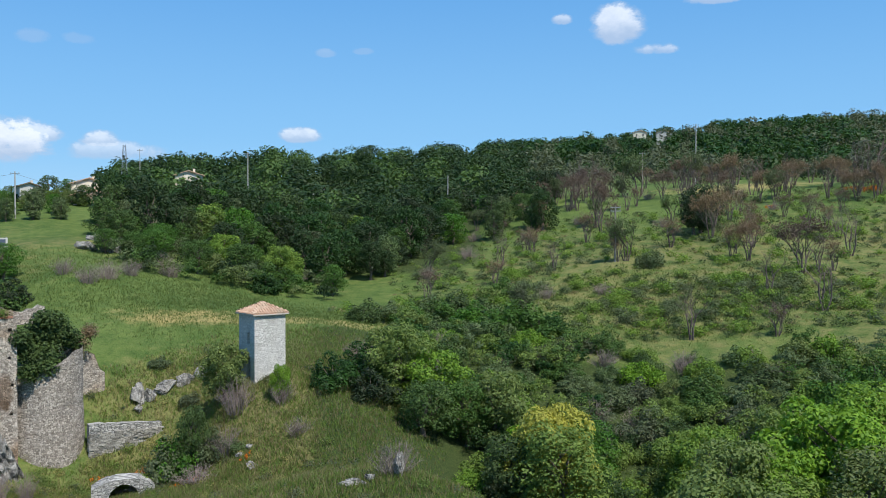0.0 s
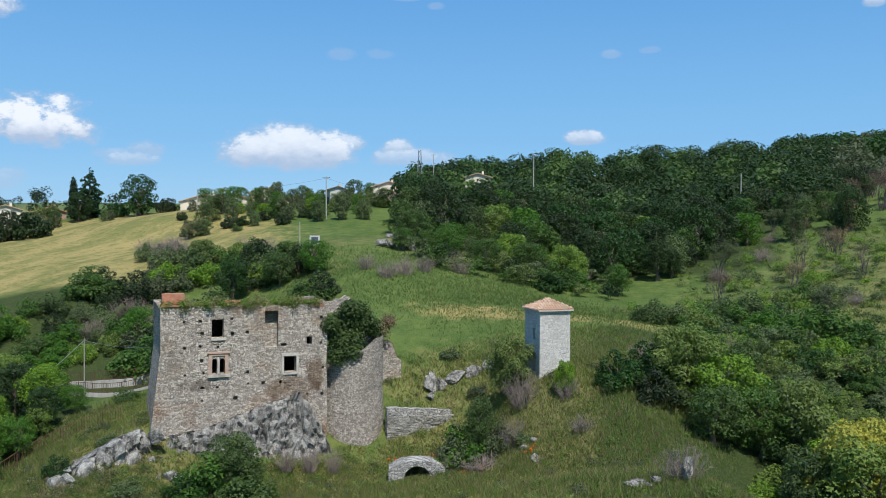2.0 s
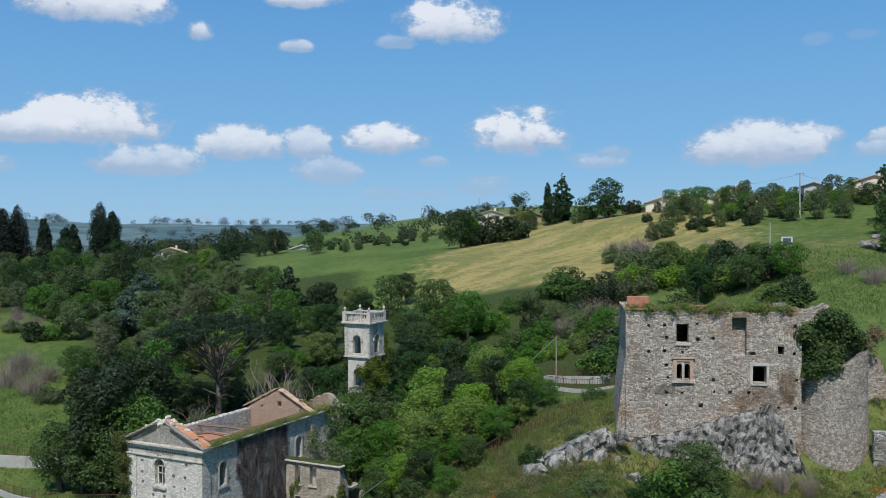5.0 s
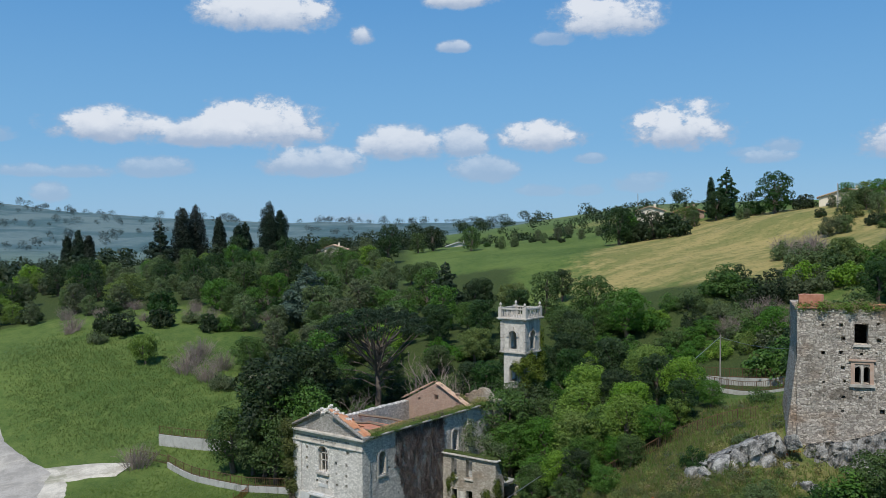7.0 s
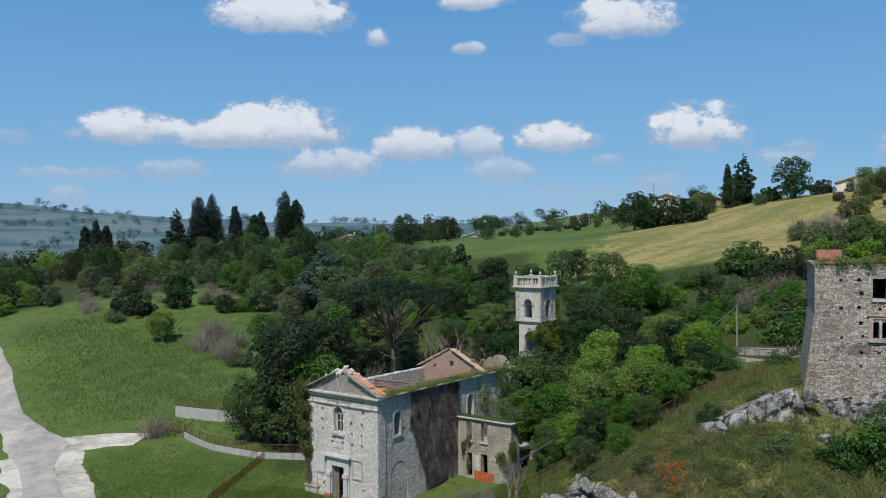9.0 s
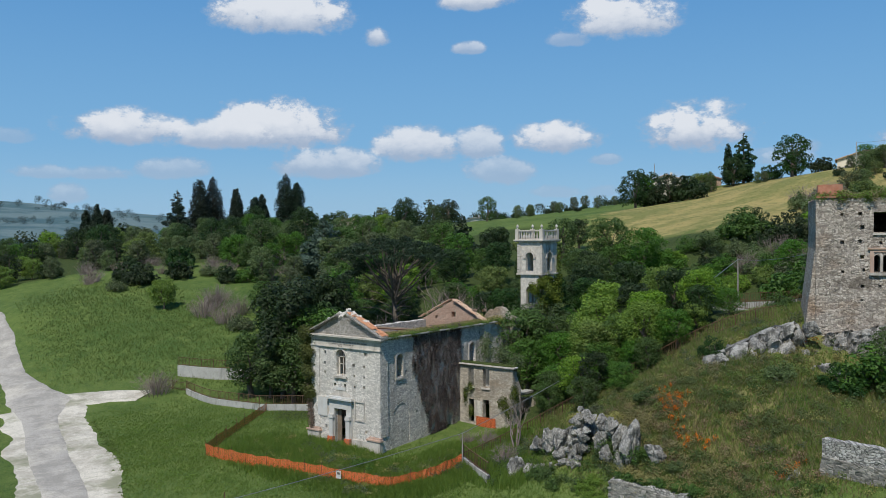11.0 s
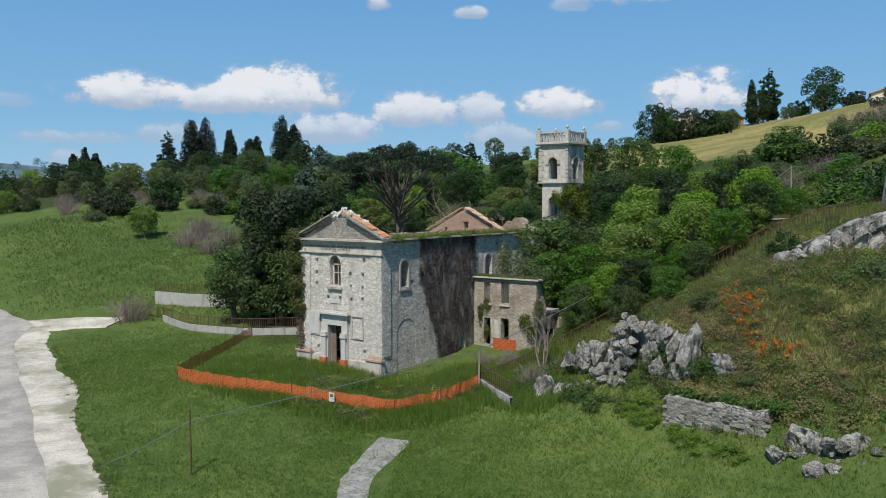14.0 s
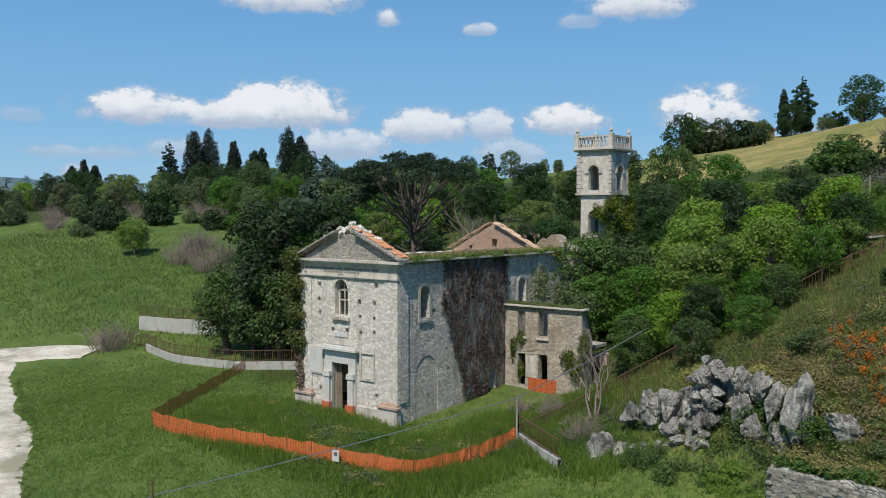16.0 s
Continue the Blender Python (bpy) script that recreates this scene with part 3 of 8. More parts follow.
class Geo:
    """Collects faces, one piece after another."""

    def __init__(self):
        self.v, self.f = [], []

    def poly(self, pts):
        k = len(self.v)
        self.v += [tuple(p) for p in pts]
        self.f.append(tuple(range(k, k + len(pts))))

    def box(self, x0, x1, y0, y1, z0, z1, m=None):
        p = [(x, y, z) for z in (z0, z1) for x, y in ((x0, y0), (x1, y0), (x1, y1), (x0, y1))]
        if m is not None:
            p = [tuple(m @ Vector(q)) for q in p]
        k = len(self.v)
        self.v += p
        self.f += [tuple(k + i for i in q) for q in ((0, 3, 2, 1), (4, 5, 6, 7), (0, 1, 5, 4), (1, 2, 6, 5), (2, 3, 7, 6), (3, 0, 4, 7))]
        return self

    def prism(self, pts, y0, y1):
        """A shape given in x and z, drawn out from y0 to y1."""
        n, k = len(pts), len(self.v)
        self.v += [(x, y0, z) for x, z in pts] + [(x, y1, z) for x, z in pts]
        self.f += [tuple(range(k, k + n)), tuple(range(k + 2 * n - 1, k + n - 1, -1))]
        self.f += [(k + i, k + n + i, k + n + (i + 1) % n, k + (i + 1) % n) for i in range(n)]
        return self

    def tube(self, pts, radii, sides=6):
        """A limb along points, with its own radius at each."""
        pts = [Vector(p) for p in pts]
        k = len(self.v)
        for i, (p, r) in enumerate(zip(pts, radii)):
            t = (pts[min(i + 1, len(pts) - 1)] - pts[max(i - 1, 0)]).normalized()
            a = t.orthogonal().normalized()
            b = t.cross(a)
            self.v += [tuple(p + (a * math.cos(6.2832 * j / sides) + b * math.sin(6.2832 * j / sides)) * r) for j in range(sides)]
        for i in range(len(pts) - 1):
            for j in range(sides):
                q = k + i * sides
                self.f.append((q + j, q + (j + 1) % sides, q + sides + (j + 1) % sides, q + sides + j))
        self.f.append(tuple(range(k + (len(pts) - 1) * sides, k + len(pts) * sides)))
        return self

    def lathe(self, profile, sides=10, cx=0.0, cy=0.0):
        """Turned shape from radius and height pairs."""
        k = len(self.v)
        for r, z in profile:
            self.v += [(cx + r * math.cos(6.2832 * j / sides), cy + r * math.sin(6.2832 * j / sides), z) for j in range(sides)]
        for i in range(len(profile) - 1):
            for j in range(sides):
                q = k + i * sides
                self.f.append((q + j, q + (j + 1) % sides, q + sides + (j + 1) % sides, q + sides + j))
        self.f.append(tuple(range(k + sides - 1, k - 1, -1)))
        self.f.append(tuple(range(k + (len(profile) - 1) * sides, k + len(profile) * sides)))
        return self

    def moved(self, m):
        self.v = [tuple(m @ Vector(p)) for p in self.v]
        return self

    def mesh(self, name, mat, smooth=False):
        return mesh_of(name, self.v, self.f, mat, smooth)


def part(name, geo, mat, parent, label="", smooth=False):
    """One mesh under a thing or under a part."""
    ob = new(name, geo if isinstance(geo, bpy.types.Mesh) else geo.mesh(name, mat, smooth))
    ob.parent = parent
    return tagged(ob, label)


def masonry_wall(length, thick, foot, top, holes=(), step=0.45, rough=0.02, ragged=0.0, seed=0):
    """A wall along x from 0 to length, its face at y 0 and its back at y thick, with top and foot as heights or functions of x.
    holes: x0, x1, z0, z1, depth (None: right through), arched."""
    foot_at = foot if callable(foot) else lambda x: foot
    top_at = top if callable(top) else lambda x: top
    rng = random.Random(seed)
    xs = sorted({round(v, 3) for v in [i * length / math.ceil(length / step) for i in range(math.ceil(length / step) + 1)]} | {round(v, 3) for h in holes for v in h[:2] if 0 <= v <= length})
    lo, hi = min(foot_at(x) for x in xs), max(top_at(x) for x in xs) + ragged
    zs = sorted({round(lo + i * (hi - lo) / math.ceil((hi - lo) / step), 3) for i in range(math.ceil((hi - lo) / step) + 1)} | {round(v, 3) for h in holes for v in h[2:4]})
    tops = [top_at(x) + rng.uniform(-ragged, ragged) for x in xs]
    feet = [foot_at(x) for x in xs]
    g = Geo()

    def face_at(i, j, back=False):
        x, z = xs[i], max(min(zs[j], tops[i]), feet[i])
        d = noise.noise((x * 1.3 + seed, z * 1.3, 5.0 if back else 0.0)) * rough
        return (x, thick + d if back else d, z)

    def hole_of(i, j):
        cx, cz = (xs[i] + xs[i + 1]) / 2, (zs[j] + zs[j + 1]) / 2
        for h in holes:
            if h[0] < cx < h[1] and h[2] < cz < h[3]:
                return h
        return None

    for i in range(len(xs) - 1):
        for j in range(len(zs) - 1):
            if zs[j] >= max(tops[i], tops[i + 1]) - 1e-4 or zs[j + 1] <= min(feet[i], feet[i + 1]) + 1e-4:
                continue
            h = hole_of(i, j)
            if h is None:
                g.poly([face_at(i, j), face_at(i + 1, j), face_at(i + 1, j + 1), face_at(i, j + 1)])
                g.poly([face_at(i + 1, j, True), face_at(i, j, True), face_at(i, j + 1, True), face_at(i + 1, j + 1, True)])
            elif h[4] is not None:
                g.poly([face_at(i + 1, j, True), face_at(i, j, True), face_at(i, j + 1, True), face_at(i + 1, j + 1, True)])
    for h in holes:
        d = thick if h[4] is None else h[4]
        x0, x1, z0, z1 = h[:4]
        for a, b in (((x0, z0), (x1, z0)), ((x1, z0), (x1, z1)), ((x1, z1), (x0, z1)), ((x0, z1), (x0, z0))):
            g.poly([(a[0], 0, a[1]), (a[0], d, a[1]), (b[0], d, b[1]), (b[0], 0, b[1])])
        if h[4] is not None:
            g.poly([(x0, d, z0), (x1, d, z0), (x1, d, z1), (x0, d, z1)])
        if h[5]:
            r, n = (x1 - x0) / 2, 10
            arc = [((x0 + x1) / 2 - r * math.cos(math.pi * k / n), z1 - r + r * math.sin(math.pi * k / n)) for k in range(n + 1)]
            for (ax, az), (bx, bz) in zip(arc, arc[1:]):
                g.poly([(ax, 0, az), (bx, 0, bz), (bx, 0, z1), (ax, 0, z1)])
                g.poly([(bx, d, bz), (ax, d, az), (ax, d, z1), (bx, d, z1)])
                g.poly([(bx, 0, bz), (ax, 0, az), (ax, d, az), (bx, d, bz)])
    for i in range(len(xs) - 1):
        a, b = (xs[i], tops[i]), (xs[i + 1], tops[i + 1])
        g.poly([(a[0], 0, a[1]), (b[0], 0, b[1]), (b[0], thick, b[1]), (a[0], thick, a[1])])
    for i, flip in ((0, False), (len(xs) - 1, True)):
        q = [(xs[i], 0, feet[i]), (xs[i], 0, tops[i]), (xs[i], thick, tops[i]), (xs[i], thick, feet[i])]
        g.poly(q[::-1] if flip else q)
    return g


def rz(x, y, z, deg):
    return pose(x, y, z, 0, 0, deg)


# ---- plants ----


def leaves(seed, blobs, count, size, shell=(0.74, 1.06), flat=0.45, stretch=1.7):
    """Small leaf faces spread over the outside of many clumps, most of them turned to the light. blobs: rows of x, y, z, rx, ry, rz."""
    rng = np.random.RandomState(seed)
    count, size = int(count * 2.5), size * 0.68
    b = np.asarray(blobs, float)
    w = (b[:, 3] * b[:, 4] + b[:, 4] * b[:, 5] + b[:, 3] * b[:, 5])
    pick = rng.choice(len(b), count, p=w / w.sum())
    d = rng.normal(size=(count, 3))
    d[:, 2] += 0.45
    d /= np.linalg.norm(d, axis=1, keepdims=True)
    c = b[pick, :3] + d * b[pick, 3:] * rng.uniform(shell[0], shell[1], (count, 1))
    n = d * (1 - flat) + rng.normal(size=(count, 3)) * flat * 0.62
    n[:, 2] += 0.25
    n /= np.linalg.norm(n, axis=1, keepdims=True)
    t = np.cross(n, rng.normal(size=(count, 3)))
    t /= np.linalg.norm(t, axis=1, keepdims=True) + 1e-9
    s = np.cross(n, t)
    k = size * rng.uniform(0.6, 1.35, (count, 1))
    v = np.stack([c - t * k * stretch * 0.5, c + t * k * stretch * 0.5, c + s * k - n * k * 0.1], 1).reshape(-1, 3)
    return v, np.arange(count * 3).reshape(-1, 3)


def crown_blobs(seed, h0, h1, r, n, lean=0.0):
    """Clumps that fill a crown between two heights."""
    rng = np.random.RandomState(seed)
    out = []
    for i in range(n):
        u = (i + 0.5) / n
        z = h0 + (h1 - h0) * u
        ring = r * math.sqrt(max(0.06, 1 - (2 * u - 0.85) ** 2 / 1.5)) * rng.uniform(0.35, 0.95)
        a = i * 2.4 + rng.uniform(-0.5, 0.5)
        s = r * rng.uniform(0.19, 0.38)
        out.append((ring * math.cos(a) + lean * u, ring * math.sin(a), z, s, s, s * rng.uniform(0.5, 0.85)))
    return out


def limbs(seed, height, girth, blobs, sides=6):
    """A tapered trunk with limbs that reach into the clumps."""
    rng = random.Random(seed)
    g = Geo()
    bend = [(rng.uniform(-0.25, 0.25) * k, rng.uniform(-0.25, 0.25) * k, height * k / 4) for k in range(5)]
    g.tube([(0, 0, -0.4)] + bend[1:], [girth * 1.35, girth, girth * 0.8, girth * 0.55, girth * 0.2], sides)
    for x, y, z, *_ in blobs[:: max(1, len(blobs) // 9)]:
        k = min(4, max(1, int(4 * (z / height) * 0.6)))
        p = Vector(bend[k])
        q = Vector((x, y, z))
        mid = p.lerp(q, 0.5) + Vector((rng.uniform(-0.2, 0.2), rng.uniform(-0.2, 0.2), rng.uniform(0, 0.4)))
        g.tube([p, mid, q], [girth * 0.42, girth * 0.26, girth * 0.08], 5)
    return g


KINDS = {}


def plant(key, x, y, size, turn, build, sink=0.1, group="", label="", category="", tall=None):
    """Stands a plant on the ground: the first of a kind is built, the next are copies that share its meshes."""
    m = rz(x, y, gz(x, y) - sink, turn) @ Matrix.Diagonal((size, size, tall or size, 1))
    if key in KINDS:
        ob = copy_thing(KINDS[key], m)
    else:
        ob = KINDS[key] = build()
        ob.matrix_basis = m
    return tagged(ob, label, category, group)


def tree_kind(seed, h, r, count, size, mat, bark=None, label="", category="tree", name="broadleaf_tree", clumps=40, bare=0.22):
    def build():
        ob = thing(name, label, category)
        b = crown_blobs(seed, h * bare, h * 0.9, r, clumps)
        part("trunk", limbs(seed, h * 0.8, 0.035 * h, b), bark or BARK, ob)
        v, f = leaves(seed, b, count, size)
        part("crown", mesh_of("crown", v, f, mat), mat, ob)
        return ob
    return build


def bush_kind(seed, h, r, count, size, mat, label="", name="bush"):
    def build():
        ob = thing(name, label, "bush")
        rng = np.random.RandomState(seed)
        b = []
        for i in range(17):
            q, s = r * math.sqrt((i + 0.4) / 17) * rng.uniform(0.75, 1.1), r * rng.uniform(0.17, 0.36)
            top_ = h * (1.0 - 0.55 * (q / r) ** 2) * rng.uniform(0.6, 1.05)
            b.append((q * math.cos(i * 2.4), q * math.sin(i * 2.4), max(s * 0.7, top_ - s), s, s, s * rng.uniform(0.7, 1.1)))
            if i % 2 == 0:
                b.append((q * math.cos(i * 2.4) * 0.9, q * math.sin(i * 2.4) * 0.9, top_ * 0.35, s * 1.3, s * 1.3, s * 1.2))
        g = Geo()
        for x, y, z, *_ in b[::3]:
            g.tube([(x * 0.1, y * 0.1, -0.3), (x * 0.5, y * 0.5, z * 0.6), (x, y, z)], [0.05, 0.035, 0.012], 4)
        part("branchwork", g, BARK, ob)
        v, f = leaves(seed, b, count, size)
        part("foliage", mesh_of("foliage", v, f, mat), mat, ob)
        return ob
    return build


def bare_kind(seed, h, r, stems, mat, count=0, leaf_mat=None, name="scorched_tree", label="", twig_r=1.0):
    """A bare tree: forking stems and twigs, with few dead leaves."""
    def build():
        rng = random.Random(seed)
        ob = thing(name, label, "tree")
        g, tips = Geo(), []

        def grow(p, d, length, girth, level):
            q = p + d * length * 0.55 + Vector((rng.uniform(-1, 1), rng.uniform(-1, 1), 0.3)) * length * 0.08
            e = p + d * length
            g.tube([p, q, e], [girth, girth * 0.75, girth * 0.5], 5 if level == 0 else 3) if level < 3 else g.tube([p, e], [girth, girth * 0.5], 3)
            if level == 4:
                tips.append(e)
                return
            for _ in range(3 if level < 3 else 2):
                t = (d + Vector((rng.uniform(-1, 1), rng.uniform(-1, 1), rng.uniform(-0.1, 0.8))) * 0.95).normalized()
                grow(p.lerp(e, rng.uniform(0.55, 1.0)), t, length * rng.uniform(0.45, 0.72), girth * 0.45, level + 1)

        for i in range(stems):
            a = 6.28 * i / stems + rng.uniform(-0.4, 0.4)
            lean = 0.12 if stems == 1 else 0.22 * r / h * 2
            grow(Vector((0.15 * math.cos(a), 0.15 * math.sin(a), -0.3)), Vector((math.cos(a) * lean, math.sin(a) * lean, 1)).normalized(), h * rng.uniform(0.42, 0.55), 0.018 * h * twig_r, 0)
        part("branchwork", g, mat, ob)
        if count:
            b = [(*p, 0.42, 0.42, 0.38) for p in tips]
            v, f = leaves(seed, b, count, 0.15, (0.2, 1.2), 0.9)
            part("dead_foliage", mesh_of("dead_foliage", v, f, leaf_mat), leaf_mat, ob)
        return ob
    return build


def scrub_kind(seed, h, r, n, mat, label, name="bare_shrub"):
    """A thicket of leafless twigs."""
    def build():
        rng = random.Random(seed)
        ob, g = thing(name, label, "shrub"), Geo()
        for _ in range(n):
            a, d = rng.uniform(0, 6.28), r * rng.random() ** 0.7
            x, y, hh = 0.45 * d * math.cos(a), 0.45 * d * math.sin(a), h * rng.uniform(0.4, 1.0) * (1 - 0.3 * d / r)
            lx, ly = d * math.cos(a + rng.uniform(-0.6, 0.6)) * 0.7, d * math.sin(a + rng.uniform(-0.6, 0.6)) * 0.7
            g.tube([(x, y, -0.2), (x + lx * 0.4, y + ly * 0.4, hh * 0.5), (x + lx, y + ly, hh)], [0.02, 0.013, 0.004], 3)
            for _ in range(4):
                k = rng.uniform(0.35, 0.95)
                p = Vector((x + lx * k, y + ly * k, hh * k))
                g.tube([p, p + Vector((rng.uniform(-0.5, 0.5), rng.uniform(-0.5, 0.5), rng.uniform(0.05, 0.5))) * 0.9], [0.010, 0.003], 3)
        part("twig_mass", g, mat, ob)
        return ob
    return build


def cypress_kind(seed, h, r, count, size, mat, name="cypress", label="", open_=0.0, category="tree"):
    """A column or cone of dark sprays on a straight trunk."""
    def build():
        ob = thing(name, label, category)
        rng = np.random.RandomState(seed)
        part("trunk", Geo().tube([(0, 0, -0.4), (0, 0, h * 0.5), (0, 0, h * 0.96)], [0.03 * h, 0.018 * h, 0.004 * h], 6), BARK, ob)
        b = []
        for i in range(46):
            u = i / 45
            w = r * (1 - u) ** (0.75 if open_ else 0.42) * min(1, 0.55 + u * 5) + 0.12
            a, q = i * 2.4, w * rng.uniform(0.25, 0.75 + open_ * 0.4)
            s = w * rng.uniform(0.32, 0.55)
            b.append((q * math.cos(a), q * math.sin(a), h * (0.07 + 0.88 * u), s, s, s * (0.45 if open_ else 1.7)))
        v, f = leaves(seed, b, count, size, (0.6, 1.08), 0.5, 2.2)
        part("foliage", mesh_of("foliage", v, f, mat), mat, ob)
        return ob
    return build


# ---- ground, road, paths ----


def make_ground():
    rings = np.r_[0.0, np.geomspace(4.0, 4600.0, 290)]
    steps = 540
    a = np.linspace(0, 2 * math.pi, steps, endpoint=False)
    x = (rings[:, None] * np.cos(a)).ravel() - 20.0
    y = (rings[:, None] * np.sin(a)).ravel() + 20.0
    z = ground_at(x, y)
    d = np.hypot(x, y)
    near = np.clip(1 - d / 500, 0, 1)
    yard = oval(x, y, -68, 22, 40, 22, 20)
    z += near * (0.35 - 0.25 * yard) * bumps(x, y, 22, 3) + near * (0.14 - 0.09 * yard) * bumps(x, y, 5, 4)
    z += np.clip((d - 350) / 900, 0, 1) * 9 * bumps(x, y, 420, 5)
    i, j = np.meshgrid(np.arange(len(rings) - 1), np.arange(steps), indexing="ij")
    k, l = i * steps + j, i * steps + (j + 1) % steps
    me = mesh_of("ground", np.stack([x, y, z], 1), np.stack([k, k + steps, l + steps, l], -1).reshape(-1, 4), LAND, True)
    wild = 0.35 * bumps(x, y, 30, 8)
    ripe = oval(x, y, -112, 135, 42, 30, 128, 0.3) * np.clip(0.95 + wild, 0, 1)
    ripe = np.maximum(ripe, 0.75 * oval(x, y, -20, 92, 16, 3.5, 12, 0.4))
    ripe = np.maximum(ripe, 0.7 * oval(x, y, 70, 205, 26, 14, 20, 0.4))
    ripe = np.maximum(ripe, np.clip((d - 420) / 200, 0, 1) * np.clip(0.1 + 1.2 * bumps(x, y, 300, 12), 0, 0.6))
    dry = 0.75 * oval(x, y, -38, 46, 16, 8, 10, 0.5) + 0.75 * oval(x, y, -12, 63, 17, 15, 0, 0.5) + 0.35 * oval(x, y, -60, 120, 18, 22, 0, 0.5) + 0.45 * oval(x, y, 40, 120, 50, 40, 0, 0.5)
    dry *= 1 - oval(x, y, -52, 27, 34, 11, 16, 0.12)
    dry += 0.5 * oval(x, y, -44, 54, 6, 11, 10, 0.5) + 0.2 + wild * 0.5
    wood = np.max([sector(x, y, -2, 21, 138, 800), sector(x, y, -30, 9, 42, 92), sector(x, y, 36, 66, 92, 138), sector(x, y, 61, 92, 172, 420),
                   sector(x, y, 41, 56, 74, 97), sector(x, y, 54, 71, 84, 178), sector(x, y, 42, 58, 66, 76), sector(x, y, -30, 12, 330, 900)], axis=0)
    # how strongly the painted haze covers the land, growing with distance
    far_haze = np.clip((d - 700) / 900, 0, 1) * sector(x, y, 40, 130, 600, 9000)
    for name, values in (("far_haze", far_haze), ("ripe", ripe), ("dry", np.clip(dry, 0, 1)), ("wood", wood)):
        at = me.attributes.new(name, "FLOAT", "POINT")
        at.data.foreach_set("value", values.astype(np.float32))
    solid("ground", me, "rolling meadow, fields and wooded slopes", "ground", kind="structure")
    return x, y, z


make_ground()


def ground_top(x, y):
    """The ground with its small waves, as the mesh has it near the buildings."""
    x, y = np.asarray(x, float), np.asarray(y, float)
    near, yard = np.clip(1 - np.hypot(x, y) / 500, 0, 1), oval(x, y, -68, 22, 40, 22, 20)
    return ground_at(x, y) + near * (0.35 - 0.25 * yard) * bumps(x, y, 22, 3) + near * (0.14 - 0.09 * yard) * bumps(x, y, 5, 4)


def strip(name, line, mat, label, lift=0.05, ragged=0.0, seed=1, rows=9):
    """A lane laid on the ground. line: rows of x, y on one edge and x, y on the other."""
    rng = np.random.RandomState(seed)
    pts = []
    for (ax, ay, bx, by), (cx, cy, dx, dy) in zip(line, line[1:]):
        n = max(2, int(math.hypot(cx - ax, cy - ay) / 0.7))
        for k in range(n):
            u = k / n
            pts.append((ax + (cx - ax) * u, ay + (cy - ay) * u, bx + (dx - bx) * u, by + (dy - by) * u))
    pts.append(line[-1])
    p = np.array(pts)
    wob = rng.uniform(-1, 1, (len(p) + 8, 2))
    wob = (np.stack([np.convolve(wob[:, k], [0.3, 0.55, 0.8, 0.9, 1.0, 0.9, 0.8, 0.55, 0.3], "valid") for k in (0, 1)], 1) * 0.5 + 0.25 * wob[4:-4]) * ragged
    v = []
    for i, (ax, ay, bx, by) in enumerate(p):
        e = Vector((bx - ax, by - ay)).normalized()
        for k in range(rows):
            u = k / (rows - 1)
            s = wob[i, 0] * (1 - u) + wob[i, 1] * u
            v.append((ax + (bx - ax) * u + e.x * s, ay + (by - ay) * u + e.y * s))
    v = np.array(v)
    z = ground_top(v[:, 0], v[:, 1]) + lift
    z[::rows] -= lift + 0.1
    z[rows - 1::rows] -= lift + 0.1
    f = [(i * rows + k, i * rows + k + 1, (i + 1) * rows + k + 1, (i + 1) * rows + k) for i in range(len(p) - 1) for k in range(rows - 1)]
    return solid(name, mesh_of(name, np.c_[v, z], f, mat, True), label, name, kind="structure")


strip("gravel_verge", [(-45, 2.0, -45, 12.0), (-60, 3.4, -60, 12.9), (-72, 4.6, -72, 13.8), (-83, 5.4, -83, 13.9), (-96, 5.8, -96, 14.5), (-103, 5.4, -103, 15.0)], GRAVEL, "white gravel verge beside the worn road", 0.05, 0.5, 2, 14)
strip("road", [(-45, 5.0, -45, 9.6), (-60, 6.0, -60, 10.3), (-73, 6.5, -73, 10.6), (-85, 6.8, -85, 10.8), (-99, 7.1, -99, 11.4), (-106, 6.2, -104.5, 14.0), (-118, 6.6, -117, 9.8), (-133, 6.8, -132.5, 9.4), (-160, 4.0, -160, 7.0)], ASPHALT, "cracked pale grey asphalt road", 0.10, 0.15, 3)
strip("side_lane", [(-101.5, 12.0, -107.5, 12.0), (-101.6, 16.5, -105.0, 18.2), (-100.5, 19.0, -103.5, 22.0)], GRAVEL, "dusty lane turning off to the gate", 0.08, 0.3, 4)
strip("garden_path", [(-47.5, 20.0, -46.4, 22.0), (-53.4, 23.6, -52.4, 25.3), (-57.0, 27.6, -55.6, 28.9)], PAVING, "old grey paved path ending in the lawn", 0.07, 0.2, 5)

# ---- church ----
CHURCH = rz(-64.9, 31.75, 0.0, 21.9)  # x along the front to the right, y into the building


def putlogs(seed, x0, x1, z0, z1, nx, nz, keep=0.8, skip=()):
    """Square scaffold holes in rows."""
    rng, out = random.Random(seed), []
    for j in range(nz):
        for i in range(nx):
            x, z = x0 + (x1 - x0) * i / (nx - 1) + rng.uniform(-0.15, 0.15), z0 + (z1 - z0) * j / (nz - 1) + rng.uniform(-0.08, 0.08)
            if rng.random() < keep and not any(a - 0.35 < x < b + 0.35 and c - 0.35 < z < d + 0.35 for a, b, c, d in skip):
                s = rng.uniform(0.09, 0.14)
                out.append((x - s, x + s, z - s, z + s, 0.4, False))
    return out


